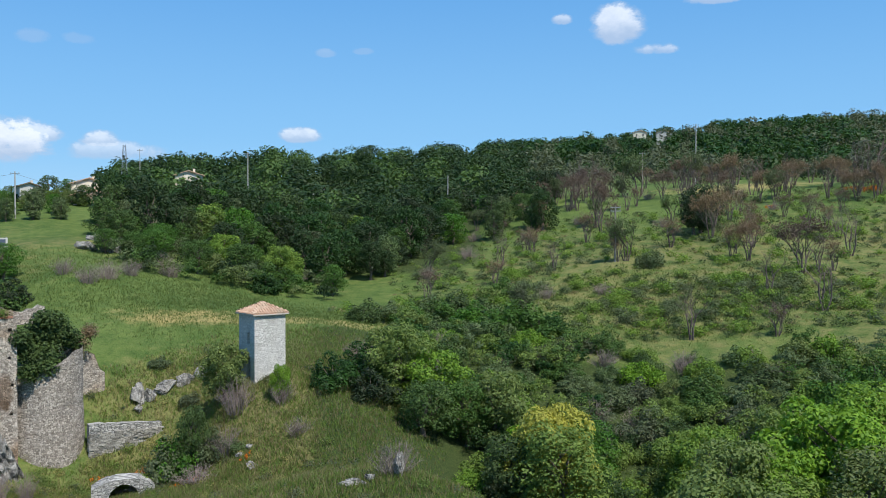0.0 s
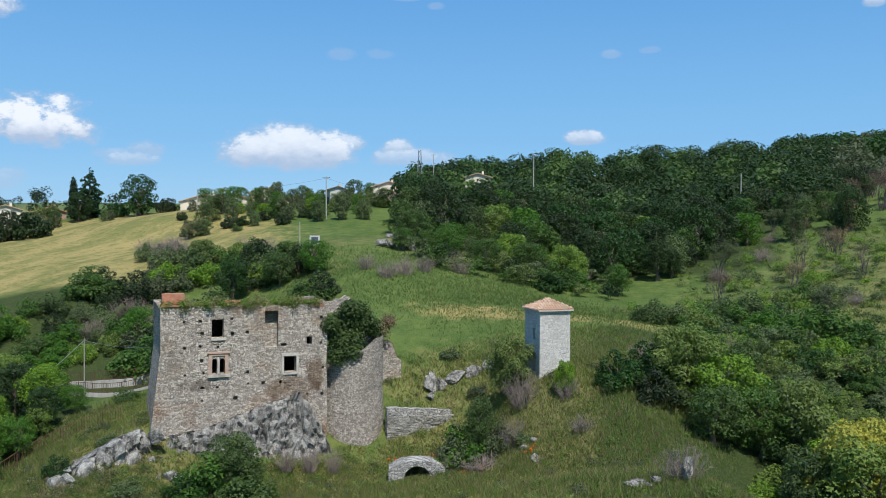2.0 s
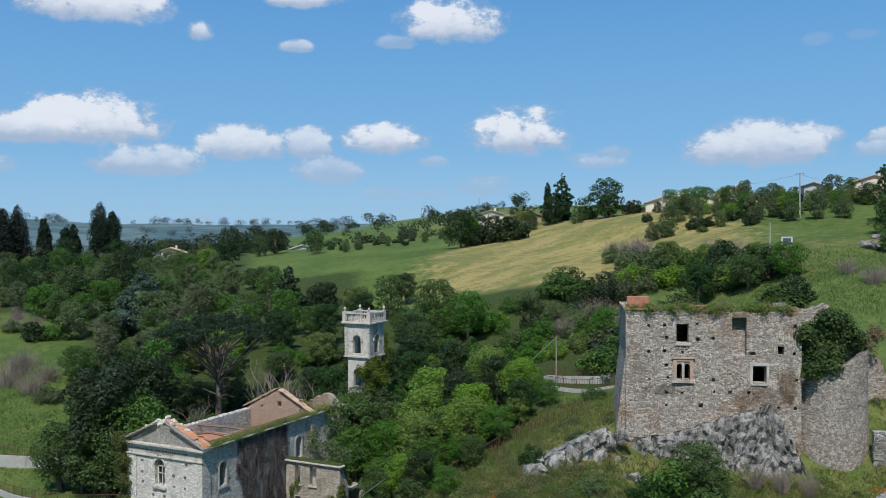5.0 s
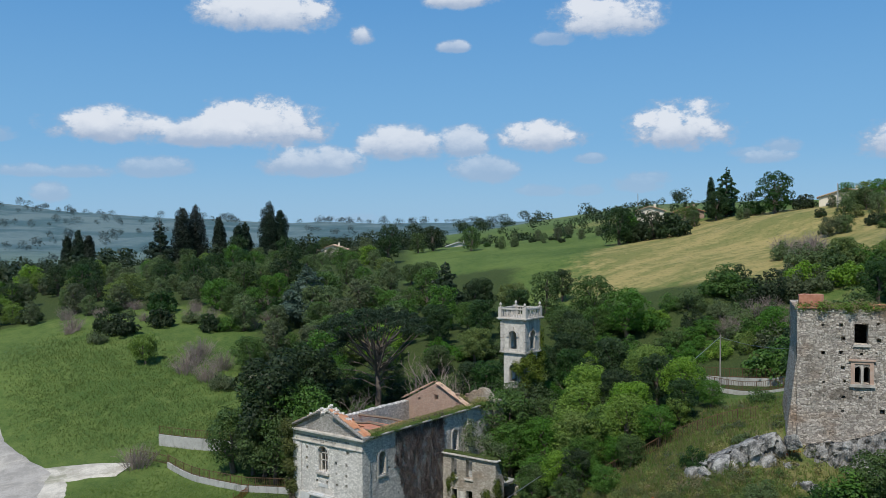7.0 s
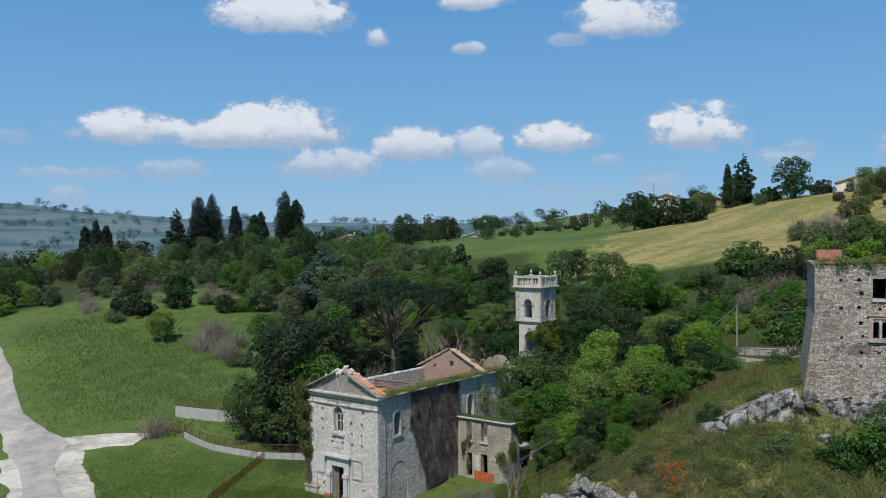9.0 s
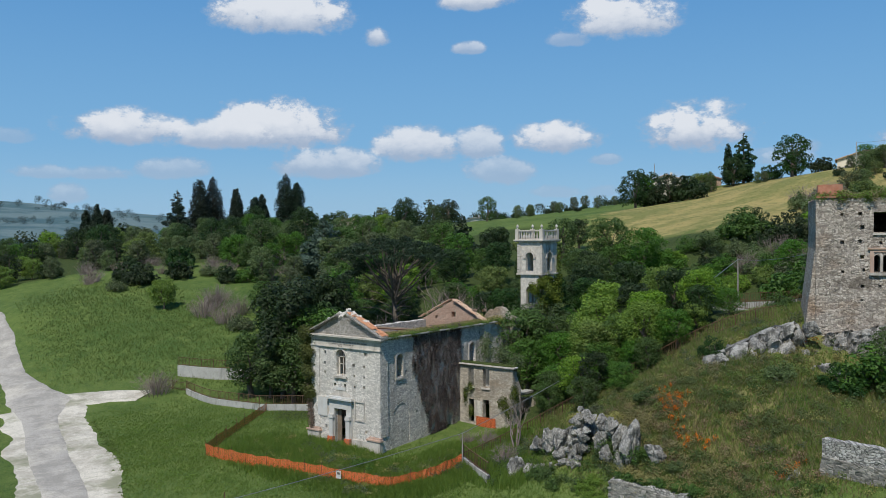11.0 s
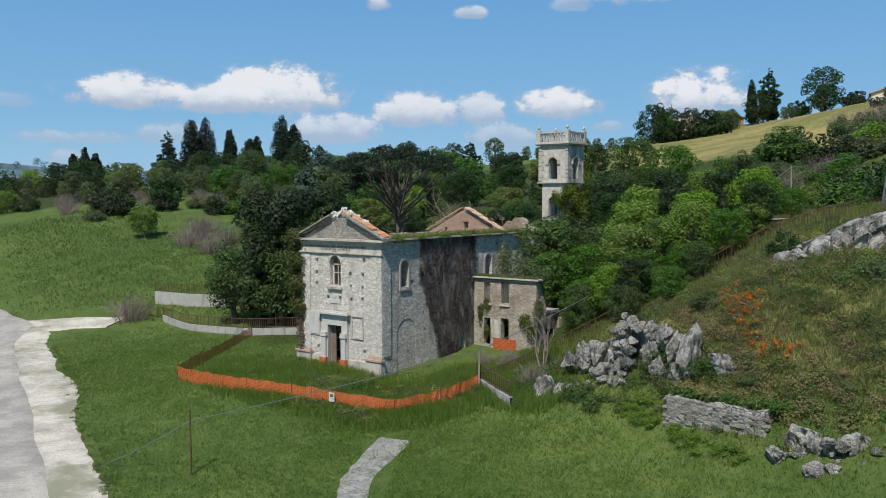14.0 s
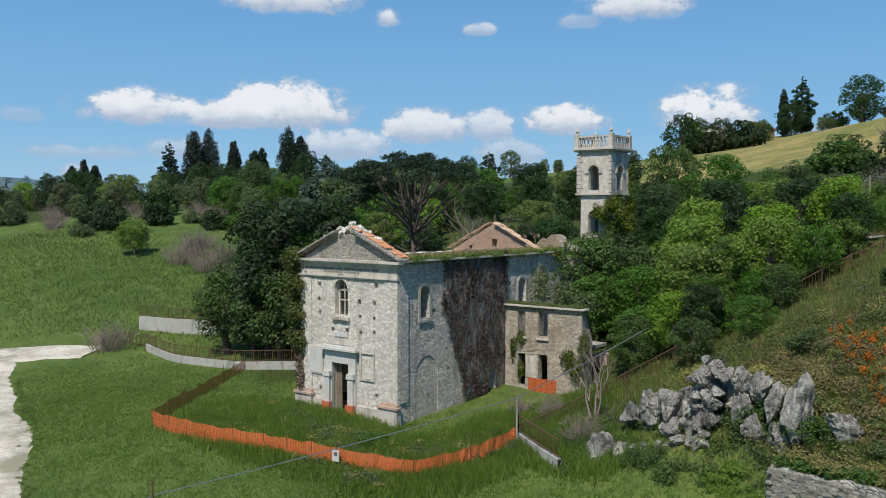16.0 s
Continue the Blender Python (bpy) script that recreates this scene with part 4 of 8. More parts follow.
def church():
    ob = thing("church", "ruined pale limestone church with a pedimented front", "church", CHURCH)
    W, L, EAVE = 8.0, 16.6, 9.35
    skip = [(2.6, 5.1, 0, 4.6), (2.9, 4.3, 5.6, 8.4), (0.5, 2.1, 2.1, 4.2), (4.9, 6.5, 2.1, 4.2)]
    holes = [(2.84, 4.24, 0.0, 3.15, None, False), (2.99, 4.05, 6.02, 8.2, None, True)] + putlogs(3, 0.5, 7.4, 1.5, 7.9, 7, 8, 0.88, skip)
    front = part("front_wall", masonry_wall(W, 0.7, -0.6, EAVE, holes, seed=1).moved(pose(-W, 0, 0)), STONE_CHURCH, ob)
    # pediment: broken and heaped with rubble at its top
    ped = masonry_wall(W, 0.6, EAVE, lambda x: EAVE + 0.05 + (1 - abs(x - W / 2) / (W / 2)) * 2.0 - (0.35 if abs(x - W / 2) < 0.5 else 0), step=0.35, ragged=0.05, seed=2).moved(pose(-W, 0.05, 0))
    part("pediment", ped, STONE_GABLE, ob)
    g = Geo()
    rng = random.Random(4)
    for k in range(70):
        x = rng.gauss(0, 0.9)
        z = EAVE + 1.95 - abs(x) * 0.43 + rng.uniform(-0.1, 0.3)
        s = rng.uniform(0.07, 0.17)
        g.box(-s, s, -s, s, -s * 0.7, s * 0.7, pose(-W / 2 + x, rng.uniform(0.05, 0.7), z, rng.uniform(-40, 40), rng.uniform(-40, 40), rng.uniform(0, 90)))
    tagged(part("fallen_rubble", g, STONE_CHURCH, ob, "loose rubble heaped on the broken gable"), kind="stuff")
    for side in (-1, 1):  # raking cornices
        g = Geo()
        for o, t, y in ((0.0, 0.12, -0.34), (0.12, 0.1, -0.2)):
            a, b = Vector((side * (W / 2 + 0.45), 0, EAVE + 0.0)), Vector((side * 0.75, 0, EAVE + 1.62))
            pts = [(a.x, a.z - o), (b.x, b.z - o), (b.x, b.z - o - t), (a.x, a.z - o - t)]
            g.prism([(x - W / 2, z + 0.22) for x, z in (pts if side < 0 else pts[::-1])], y, 0.5)
        part("raking_cornice", g, STONE_GABLE, ob)
    g = Geo().box(-W - 0.45, 0.45, -0.4, 0.06, 9.28, 9.42).box(-W - 0.3, 0.3, -0.26, 0.06, 9.14, 9.277).box(-W - 0.16, 0.16, -0.14, 0.06, 9.04, 9.137)
    part("cornice", g, DRESSED, ob, "moulded stone cornice")
    fascia = part("fascia", Geo().box(-W - 0.03, 0.03, -0.05, 0.02, 8.45, 9.036), DRESSED, ob, "pale stone band with worn carved lettering")
    g = Geo()
    rng = random.Random(6)
    for z, x0, x1 in ((8.86, -7.6, -1.3), (8.66, -5.9, -3.0), (8.5, -4.7, -4.2)):
        x = x0
        while x < x1:
            w = rng.uniform(0.05, 0.13)
            g.box(x, x + w, -0.058, -0.045, z - 0.055, z + 0.055)
            x += w + (0.05 if rng.random() < 0.85 else 0.16)
    tagged(part("lettering", g, LETTER, fascia, "illegible dark lettering"), kind="stuff")
    part("string_course", Geo().box(-W - 0.12, 0.12, -0.16, 0.03, 8.36, 8.45).box(-W - 0.07, 0.07, -0.1, 0.03, 8.28, 8.357), DRESSED, ob)
    for x0, x1 in ((-W - 0.06, -W + 0.95), (-0.95, 0.06)):  # corner pilasters with pink bases
        part("pilaster", masonry_wall(x1 - x0, 0.1, 1.25, 8.28, rough=0.012, seed=7).moved(pose(x0, -0.07, 0)), STONE_CHURCH, ob)
        base = part("pilaster_base", Geo().box(x0 - 0.3, x1 + 0.15, -0.3, 0.05, -0.6, 0.95), DRESSED, ob)
        part("base_moulding", Geo().box(x0 - 0.38, x1 + 0.22, -0.38, 0.05, 0.95, 1.08).box(x0 - 0.2, x1 + 0.1, -0.22, 0.05, 1.08, 1.24), TRIM_RED, base, "pinkish stone moulding")
    for x0, x1 in ((-W + 1.1, -5.85), (-3.15, -1.1)):
        part("plinth", Geo().box(x0, x1, -0.14, 0.02, -0.6, 0.75), DRESSED, ob)
    # doorway
    door = part("doorway", Geo().box(-5.75, -5.16, -0.18, 0.1, -0.5, 3.15).box(-3.76, -3.17, -0.18, 0.1, -0.5, 3.15).box(-5.75, -3.17, -0.18, 0.1, 3.153, 3.95), WHITE, ob, "white marble door surround")
    part("lintel_cornice", Geo().box(-6.0, -2.92, -0.45, 0.1, 3.95, 4.08).box(-5.9, -3.02, -0.34, 0.1, 4.08, 4.2), WHITE, door)
    for x in (-5.45, -3.47):
        part("door_pillar", Geo().box(x - 0.22, x + 0.22, -0.34, -0.183, -0.5, 2.3).box(x - 0.3, x + 0.3, -0.4, -0.16, 2.3, 2.42).box(x - 0.27, x + 0.27, -0.38, -0.17, 2.42, 2.62), WHITE, door)
        part("barrier_wrap", Geo().box(x - 0.3, x + 0.3, -0.47, -0.15, -0.2, 0.75), NET, door, "orange plastic barrier round the pillar foot")
    part("door_leaf", Geo().box(-5.16, -4.72, 0.25, 0.32, -0.5, 3.1), DARK_WOOD, door, "weathered wooden door standing ajar")
    part("lunette_stone", Geo().prism([(-5.6 + 2.3 * k / 10, 4.25 + 0.62 * math.sin(math.pi * k / 10)) for k in range(11)], -0.04, 0.03), DRESSED, ob)
    part("small_tablet", Geo().box(-5.0, -3.9, -0.09, -0.02, 4.75, 5.0), WHITE, ob)
    part("memorial_tablet", Geo().box(-7.25, -6.13, -0.09, 0.03, 2.35, 3.93), WHITE, ob, "blank white marble tablet")
    part("tablet_rim", Geo().box(-7.33, -6.05, -0.06, 0.02, 2.27, 4.0), DRESSED, ob)
    g = Geo().box(-2.91, -1.72, -0.08, 0.02, 3.9, 4.0).box(-2.91, -1.72, -0.08, 0.02, 2.31, 2.41).box(-2.91, -2.81, -0.08, 0.02, 2.413, 3.897).box(-1.82, -1.72, -0.08, 0.02, 2.413, 3.897)
    part("empty_panel", g, DRESSED, ob, "empty moulded stone panel")
    window = part("arched_window", Geo().box(-5.2, -3.75, -0.2, 0.05, 5.78, 5.93), DRESSED, ob, "arched window with broken wooden casement")
    g = Geo()
    for k in range(10):
        t0, t1 = math.pi * k / 10, math.pi * (k + 1) / 10
        c = (-4.48, 7.67)
        g.prism([(c[0] - r * math.cos(t), c[1] + r * math.sin(t)) for r, t in ((0.54, t0), (0.68, t0), (0.68, t1), (0.54, t1))], -0.06, 0.04)
    part("window_arch", g, DRESSED, window)
    g = Geo().box(-4.54, -4.46, 0.3, 0.38, 6.0, 8.1).box(-5.01, -3.95, 0.3, 0.38, 6.9, 6.98).box(-5.01, -4.9, 0.3, 0.38, 6.0, 7.8).box(-4.06, -3.95, 0.3, 0.38, 6.0, 7.8).box(-5.01, -3.95, 0.3, 0.38, 7.5, 7.6)
    part("casement", g, PLASTER, window, "broken white casement")
    # long side towards the lawn
    side_holes = [(2.03, 2.87, 6.0, 7.9, None, True), (6.1, 6.9, 6.0, 7.8, None, True), (9.5, 10.3, 6.0, 7.8, None, True), (12.35, 13.26, 5.6, 7.8, None, True), (1.6, 3.7, 0.0, 3.7, 0.035, True), (8.8, 9.7, 0.2, 2.1, 0.35, False)]
    side_holes += putlogs(9, 0.6, 15.5, 1.6, 8.6, 12, 7, 0.55, [(2.03, 2.87, 6, 7.9), (1.35, 4.1, 0, 3.95), (6, 10.3, 5.8, 8), (12.3, 13.3, 5.4, 8), (8.8, 9.7, 0, 2.2)])
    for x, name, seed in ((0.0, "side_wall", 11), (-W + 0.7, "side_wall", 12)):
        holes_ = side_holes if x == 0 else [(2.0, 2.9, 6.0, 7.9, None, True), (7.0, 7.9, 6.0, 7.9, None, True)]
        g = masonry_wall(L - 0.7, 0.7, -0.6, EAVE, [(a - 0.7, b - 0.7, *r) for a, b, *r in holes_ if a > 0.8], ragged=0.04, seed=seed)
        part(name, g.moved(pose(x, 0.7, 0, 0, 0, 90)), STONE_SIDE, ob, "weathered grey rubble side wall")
    part("side_cornice", Geo().box(-0.02, 0.3, 0.06, L, 9.36, 9.47), DRESSED, ob)
    part("corner_strip", masonry_wall(0.9, 0.08, 1.25, 9.0, rough=0.01, seed=14).moved(pose(0.07, 0.0, 0, 0, 0, 90)), STONE_SIDE, ob)
    part("quoin_strip", Geo().box(0.0, 0.12, 14.7, 15.5, -0.5, 9.3), DRESSED, ob, "pale dressed stone strip at the end of the nave")
    for y0, y1, z1 in ((2.03, 2.87, 7.9), (12.35, 13.26, 7.8)):
        g, r = Geo(), (y1 - y0) / 2
        for k in range(8):
            t0, t1 = math.pi * k / 8, math.pi * (k + 1) / 8
            g.prism([((y0 + y1) / 2 - q * math.cos(t), z1 - r + q * math.sin(t)) for q, t in ((r, t0), (r + 0.16, t0), (r + 0.16, t1), (r, t1))], -0.05, 0.03)
        g.box(y0 - 0.16, y0, -0.05, 0.03, 5.9, z1 - r).box(y1, y1 + 0.16, -0.05, 0.03, 5.9, z1 - r).box(y0 - 0.2, y1 + 0.2, -0.1, 0.03, 5.75, 5.9)
        part("window_surround", g.moved(pose(0, 0, 0, 0, 0, 90)), DRESSED, ob)
    # gable between nave and choir, in bare pinkish brickwork, and the broken wall behind it
    gable = masonry_wall(W, 0.6, -0.5, lambda x: 9.3 + 2.1 * (1 - abs(x - W / 2) / (W / 2)), [(3.9, 4.4, 9.75, 10.3, None, False)] + putlogs(15, 1.2, 7.6, 9.6, 10.6, 8, 2, 0.6, [(3.5, 4.8, 9.5, 10.6)]), ragged=0.08, seed=16).moved(pose(-W, 15.0, 0))
    part("choir_gable", gable, BRICK_PALE, ob, "bare pinkish inner gable")
    part("choir_wall", masonry_wall(4.2, 0.5, 0, lambda x: 8.6 + 1.9 * math.sin(0.4 + x * 0.55), ragged=0.25, seed=17).moved(pose(-3.2, 19.0, 0)), STONE_ANNEX, ob)
    part("choir_side", masonry_wall(5.0, 0.5, 0, lambda x: 9.2 - 0.35 * x, ragged=0.2, seed=18).moved(pose(0, L, 0, 0, 0, 90)), STONE_SIDE, ob)
    part("nave_floor", Geo().box(-W + 0.7, -0.7, 0.7, 15.0, -0.3, 0.4), CONCRETE, ob)
    # what is left of the roof: rows of tiles along the right eaves and over the gables
    def tiles(name, n, rows, origin, along, up, tilt_label, mat=TILE, seed=20):
        rng = random.Random(seed)
        base = Geo()
        for i in range(n):
            for j in range(rows):
                if rng.random() < 0.12:
                    continue
                p = Vector(origin) + Vector(along) * (i * 0.24 + rng.uniform(-0.02, 0.02)) + Vector(up) * (j * 0.36)
                t = Vector(up).normalized()
                s = Vector(along).normalized()
                q = t.cross(s) * -1
                arc = [s * (0.11 * math.cos(a)) + q * (0.08 * math.sin(a)) for a in (0, 0.8, 1.57, 2.35, 3.14)]
                lift = q * (0.03 * (j % 2) + rng.uniform(0, 0.03))
                for a, b in zip(arc, arc[1:]):
                    base.poly([p + a + lift, p + b + lift, p + b * 0.85 + t * 0.42 + lift, p + a * 0.85 + t * 0.42 + lift])
        return part(name, base, mat, ob, tilt_label)
    tiles("roof_tiles", 4, 10, (0.2, 0.2, 9.52), (0, 1, 0), (-1, 0, 0.44), "remaining terracotta tiles on the broken roof edge")
    tiles("roof_tiles", 3, 11, (0.35, 0.0, 9.62), (0, 1, 0), (-1, 0, 0.44), "rusty tiles along the front gable", TILE, 24)
    tiles("roof_tiles", 2, 9, (-W - 0.35, 0.5, 9.62), (0, -1, 0), (1, 0, 0.44), "lichened tiles along the front gable", OLD_TILE, 25)
    tiles("roof_tiles", 22, 2, (-0.2, 1.2, 9.5), (0, 1, 0), (-1, 0, 0.1), "slipped terracotta tiles", TILE, 21)
    tiles("roof_tiles", 3, 11, (0.2, 14.8, 9.5), (0, 1, 0), (-1, 0, 0.5), "lichened tiles over the inner gable", OLD_TILE, 22)
    tiles("roof_tiles", 3, 11, (-W - 0.2, 15.5, 9.5), (0, -1, 0), (1, 0, 0.5), "lichened tiles over the inner gable", OLD_TILE, 23)
    for k, (y, dz) in enumerate(((3.0, 0.0), (5.2, -0.3), (7.6, 0.1))):
        part("roof_beam", Geo().tube([(-W + 0.4, y, 9.1 + dz), (-4.0, y + 0.3, 9.25), (-0.4, y, 9.2)], [0.13, 0.12, 0.13], 5), DARK_WOOD, ob, "charred fallen roof beam")
    rng = random.Random(31)
    g = Geo()
    for k in range(60):
        g.box(-0.3, 0.3, -0.1, 0.1, -0.04, 0.04, pose(rng.uniform(-W + 0.8, -5.2), rng.uniform(1.2, 6), 8.8 + rng.uniform(-0.3, 0.5), rng.uniform(-50, 50), rng.uniform(-50, 50), rng.uniform(0, 180)))
    tagged(part("fallen_tiles", g, TILE, ob, "heap of broken roof tiles"), kind="stuff")
    part("vault_floor", Geo().box(-W + 0.7, -0.7, 0.7, 9.0, 8.0, 8.35), BRICK, ob, "broken vault choked with debris")
    return ob


church()


def annex():
    ob = thing("annex", "roofless two-storey outbuilding in brownish rubble beside the church", "building", CHURCH @ pose(0.1, 10.7, 0))
    holes = [(1.0, 1.6, 4.15, 5.8, None, False), (2.6, 3.3, 4.2, 5.85, None, False), (1.0, 1.6, 0.9, 3.0, None, False), (2.6, 3.3, 0.9, 3.05, None, False)]
    part("front_wall", masonry_wall(5.8, 0.45, -0.4, 6.05, holes, ragged=0.03, seed=41), STONE_ANNEX, ob)
    part("side_wall", masonry_wall(0.9, 0.45, -0.4, lambda x: 6.0 - 1.9 * x, ragged=0.15, seed=42).moved(pose(5.8, 0.45, 0, 0, 0, 90)), STONE_ANNEX, ob)
    part("back_wall", masonry_wall(5.3, 0.4, -0.4, 2.8, ragged=0.3, seed=43).moved(pose(0.05, 4.1, 0)), STONE_ANNEX, ob)
    part("coping", Geo().box(-0.05, 6.05, -0.22, 0.5, 6.1, 6.2), DRESSED, ob)
    part("floor_slab", Geo().box(0.1, 5.35, 0.45, 4.1, 3.4, 3.6), CONCRETE, ob)
    for x in (0.87, 2.5):
        part("window_sill", Geo().box(x, x + 0.9, -0.12, 0.2, 4.0, 4.14), DRESSED, ob)
    part("whitewash_panel", Geo().box(1.68, 2.52, -0.035, 0.0, 1.5, 2.9), PLASTER, ob, "patch of pale plaster between the doors")
    part("barrier", Geo().box(1.9, 4.0, -0.09, -0.07, 0.5, 1.5), NET, ob, "orange plastic barrier net across the doors")
    return ob


annex()


def bell_tower():
    W = 2.95
    ob = thing("bell_tower", "pale plastered bell tower with arched openings and a balustrade", "tower", CHURCH @ pose(-2.0, 23.7, 0))
    for k in range(4):
        m = pose(W / 2, W / 2, 0, 0, 0, 90 * k) @ pose(-W / 2, -W / 2, 0)
        holes = [(W / 2 - 0.45, W / 2 + 0.45, 14.0, 15.9, None, True)]
        part("belfry_wall", masonry_wall(W - 0.36, 0.35, 13.75, 17.0, [(a - 0.18, b - 0.18, *r) for a, b, *r in holes], rough=0.01, seed=50 + k).moved(m @ pose(0.18, 0.0, 0)), PLASTER, ob)
        part("lower_wall", masonry_wall(W - 0.7, 0.4, 2.0, 13.6, [(W / 2 - 0.8, W / 2 + 0.1, 10.6, 12.4, None, True)], rough=0.03, seed=54 + k).moved(m @ pose(0.18 + 0.1, 0.1, 0)), PLASTER, ob)
        g, c = Geo(), (W / 2, 15.45)
        for i in range(10):
            t0, t1 = math.pi * i / 10, math.pi * (i + 1) / 10
            g.prism([(c[0] - r * math.cos(t), c[1] + r * math.sin(t)) for r, t in ((0.47, t0), (0.68, t0), (0.68, t1), (0.47, t1))], -0.07, 0.03)
        g.box(c[0] - 0.75, c[0] - 0.45, -0.1, 0.03, 15.3, 15.45).box(c[0] + 0.45, c[0] + 0.75, -0.1, 0.03, 15.3, 15.45).box(c[0] - 0.12, c[0] + 0.12, -0.12, 0.03, 15.92, 16.3)
        part("arch_moulding", g.moved(m), DRESSED, ob)
        for j in range(9):  # toothed corner stones
            w = 0.5 if j % 2 else 0.34
            part("quoin", Geo().box(-0.03, w, -0.05, 0.2, 13.8 + j * 0.34, 14.1 + j * 0.34).moved(m), DRESSED, ob)
        rail = part("balustrade", Geo().box(-0.1, W + 0.1, -0.16, 0.08, 18.1, 18.24).box(-0.1, W + 0.1, -0.12, 0.06, 17.24, 17.34).moved(m), DRESSED, ob, "worn stone balustrade")
        for j in range(9):
            x = 0.22 + (W - 0.44) * j / 8
            b = Geo().lathe([(0.05, 17.34), (0.075, 17.42), (0.085, 17.56), (0.045, 17.8), (0.05, 17.98), (0.08, 18.1)], 7, x, -0.03)
            part("baluster", b.moved(m), DRESSED, rail)
        post = part("corner_post", Geo().box(-0.18, 0.2, -0.2, 0.18, 17.24, 18.34).moved(m), DRESSED, ob)
        part("finial", Geo().lathe([(0.08, 18.34), (0.05, 18.42), (0.14, 18.56), (0.13, 18.68), (0.05, 18.78), (0.02, 18.84)], 8, 0, 0).moved(m), DRESSED, post)
    part("cornice", Geo().box(-0.32, W + 0.32, -0.32, W + 0.32, 17.12, 17.24).box(-0.2, W + 0.2, -0.2, W + 0.2, 17.0, 17.117), DRESSED, ob)
    part("ledge", Geo().box(-0.12, W + 0.12, -0.12, W + 0.12, 13.6, 13.75), DRESSED, ob)
    part("bell_floor", Geo().box(0.35, W - 0.35, 0.35, W - 0.35, 13.2, 13.6), CONCRETE, ob)
    return ob


bell_tower()

# ---- castle ----
CASTLE = rz(-42.47, 56.60, 0.0, 40.93)  # x along the front to the right, y into the ruin


def castle():
    ob = thing("castle_ruin", "ruined rubble-stone castle block on a limestone crag", "castle", CASTLE)
    W = 13.2
    skip = [(3.6, 5.3, 14.6, 16.8), (3.7, 5.0, 17.6, 19.6), (8.0, 12.1, 14.6, 20.2)]
    holes = [(3.88, 4.80, 17.88, 19.36, None, False), (3.9, 4.3, 15.0, 16.25, None, True), (4.5, 4.9, 15.0, 16.25, None, True), (8.07, 9.14, 16.95, 19.9, 0.7, False),
             (9.6, 10.62, 14.85, 16.1, None, False), (11.46, 11.92, 17.05, 17.72, None, False), (5.55, 5.9, 12.85, 13.2, 0.5, False), (9.35, 9.8, 17.0, 17.25, 0.4, False)]
    holes += putlogs(61, 0.7, 12.8, 13.0, 19.3, 11, 7, 0.6, skip + [(5.3, 6.2, 12.5, 13.5)])
    front = masonry_wall(W, 0.9, 9.0, lambda x: 20.4 - (0.0 if x < 8 else 0.12 if x < 10.2 else 0.05) - 0.35 * max(0, x - 12.4), holes, ragged=0.06, rough=0.06, seed=60)
    part("front_wall", front, STONE_CASTLE, ob)
    part("left_wall", masonry_wall(8.0, 0.9, 9.0, 20.35, [(1.2, 1.6, 18.3, 19.2, 0.4, False), (2.2, 2.6, 14.9, 16.0, 0.4, False)], ragged=0.08, rough=0.06, seed=62).moved(pose(0, 8.0, 0, 0, 0, -90)), STONE_CASTLE, ob)
    part("right_wall", masonry_wall(7.0, 0.9, 9.0, lambda x: 19.8 - 0.2 * x, ragged=0.2, rough=0.06, seed=63).moved(pose(W, 0.9, 0, 0, 0, 90)), STONE_CASTLE, ob)
    part("back_wall", masonry_wall(W, 0.8, 10.0, 19.6, ragged=0.3, seed=64).moved(pose(0, 7.2, 0)), STONE_CASTLE, ob)
    part("terrace_floor", Geo().box(0.9, 12.3, 0.9, 7.2, 19.3, 19.95), LAND, ob, "grass-grown flat top of the ruin")
    # battered foot at the left corner
    g = Geo()
    for k in range(8):
        y0, y1 = 0.3 + k * 0.95, 0.3 + (k + 1) * 0.95
        for z0, z1, a0, a1 in ((9.0, 11.5, -0.9, -0.62), (11.5, 14.0, -0.62, -0.32), (14.0, 16.8, -0.32, 0.0)):
            g.poly([(a0, y1, z0), (a0, y0, z0), (a1, y0, z1), (a1, y1, z1)])
    for z0, z1, a0, a1 in ((9.0, 11.5, -0.9, -0.62), (11.5, 14.0, -0.62, -0.32), (14.0, 16.8, -0.32, 0.0)):
        g.poly([(a0, 0.3, z0), (0.1, 0.3, z0), (0.1, 0.3, z1), (a1, 0.3, z1)])
    part("battered_foot", g, STONE_CASTLE, ob, "sloping rubble buttress")
    # two-light window
    win = part("mullioned_window", Geo().box(3.64, 3.9, -0.07, 0.1, 14.98, 16.45).box(4.9, 5.16, -0.07, 0.1, 14.98, 16.45).box(3.64, 5.16, -0.07, 0.1, 16.453, 16.66), TRIM_RED, ob, "two-light window in a pinkish carved stone surround")
    part("mullion", Geo().box(4.32, 4.48, -0.03, 0.15, 15.0, 16.3), DRESSED, win)
    part("sill", Geo().box(3.55, 5.25, -0.18, 0.15, 14.78, 14.977), DRESSED, win)
    part("hood", Geo().box(3.5, 5.3, -0.15, 0.1, 16.66, 16.78), TRIM_RED, win)
    low = part("small_window", Geo().box(9.4, 9.6, -0.06, 0.1, 14.8, 16.2).box(10.62, 10.8, -0.06, 0.1, 14.8, 16.2).box(9.4, 10.8, -0.08, 0.1, 16.203, 16.42), DRESSED, ob, "square window with a dressed stone lintel")
    part("sill", Geo().box(9.5, 10.7, -0.1, 0.2, 14.68, 14.82), DRESSED, low)
    part("upper_sill", Geo().box(3.8, 4.9, -0.1, 0.1, 17.7, 17.86), DRESSED, ob)
    part("brick_stump", masonry_wall(1.7, 0.9, 20.3, 21.45, ragged=0.06, seed=66).moved(pose(0.15, 0.2, 0)), BRICK, ob, "stump of red brickwork on the wall top")
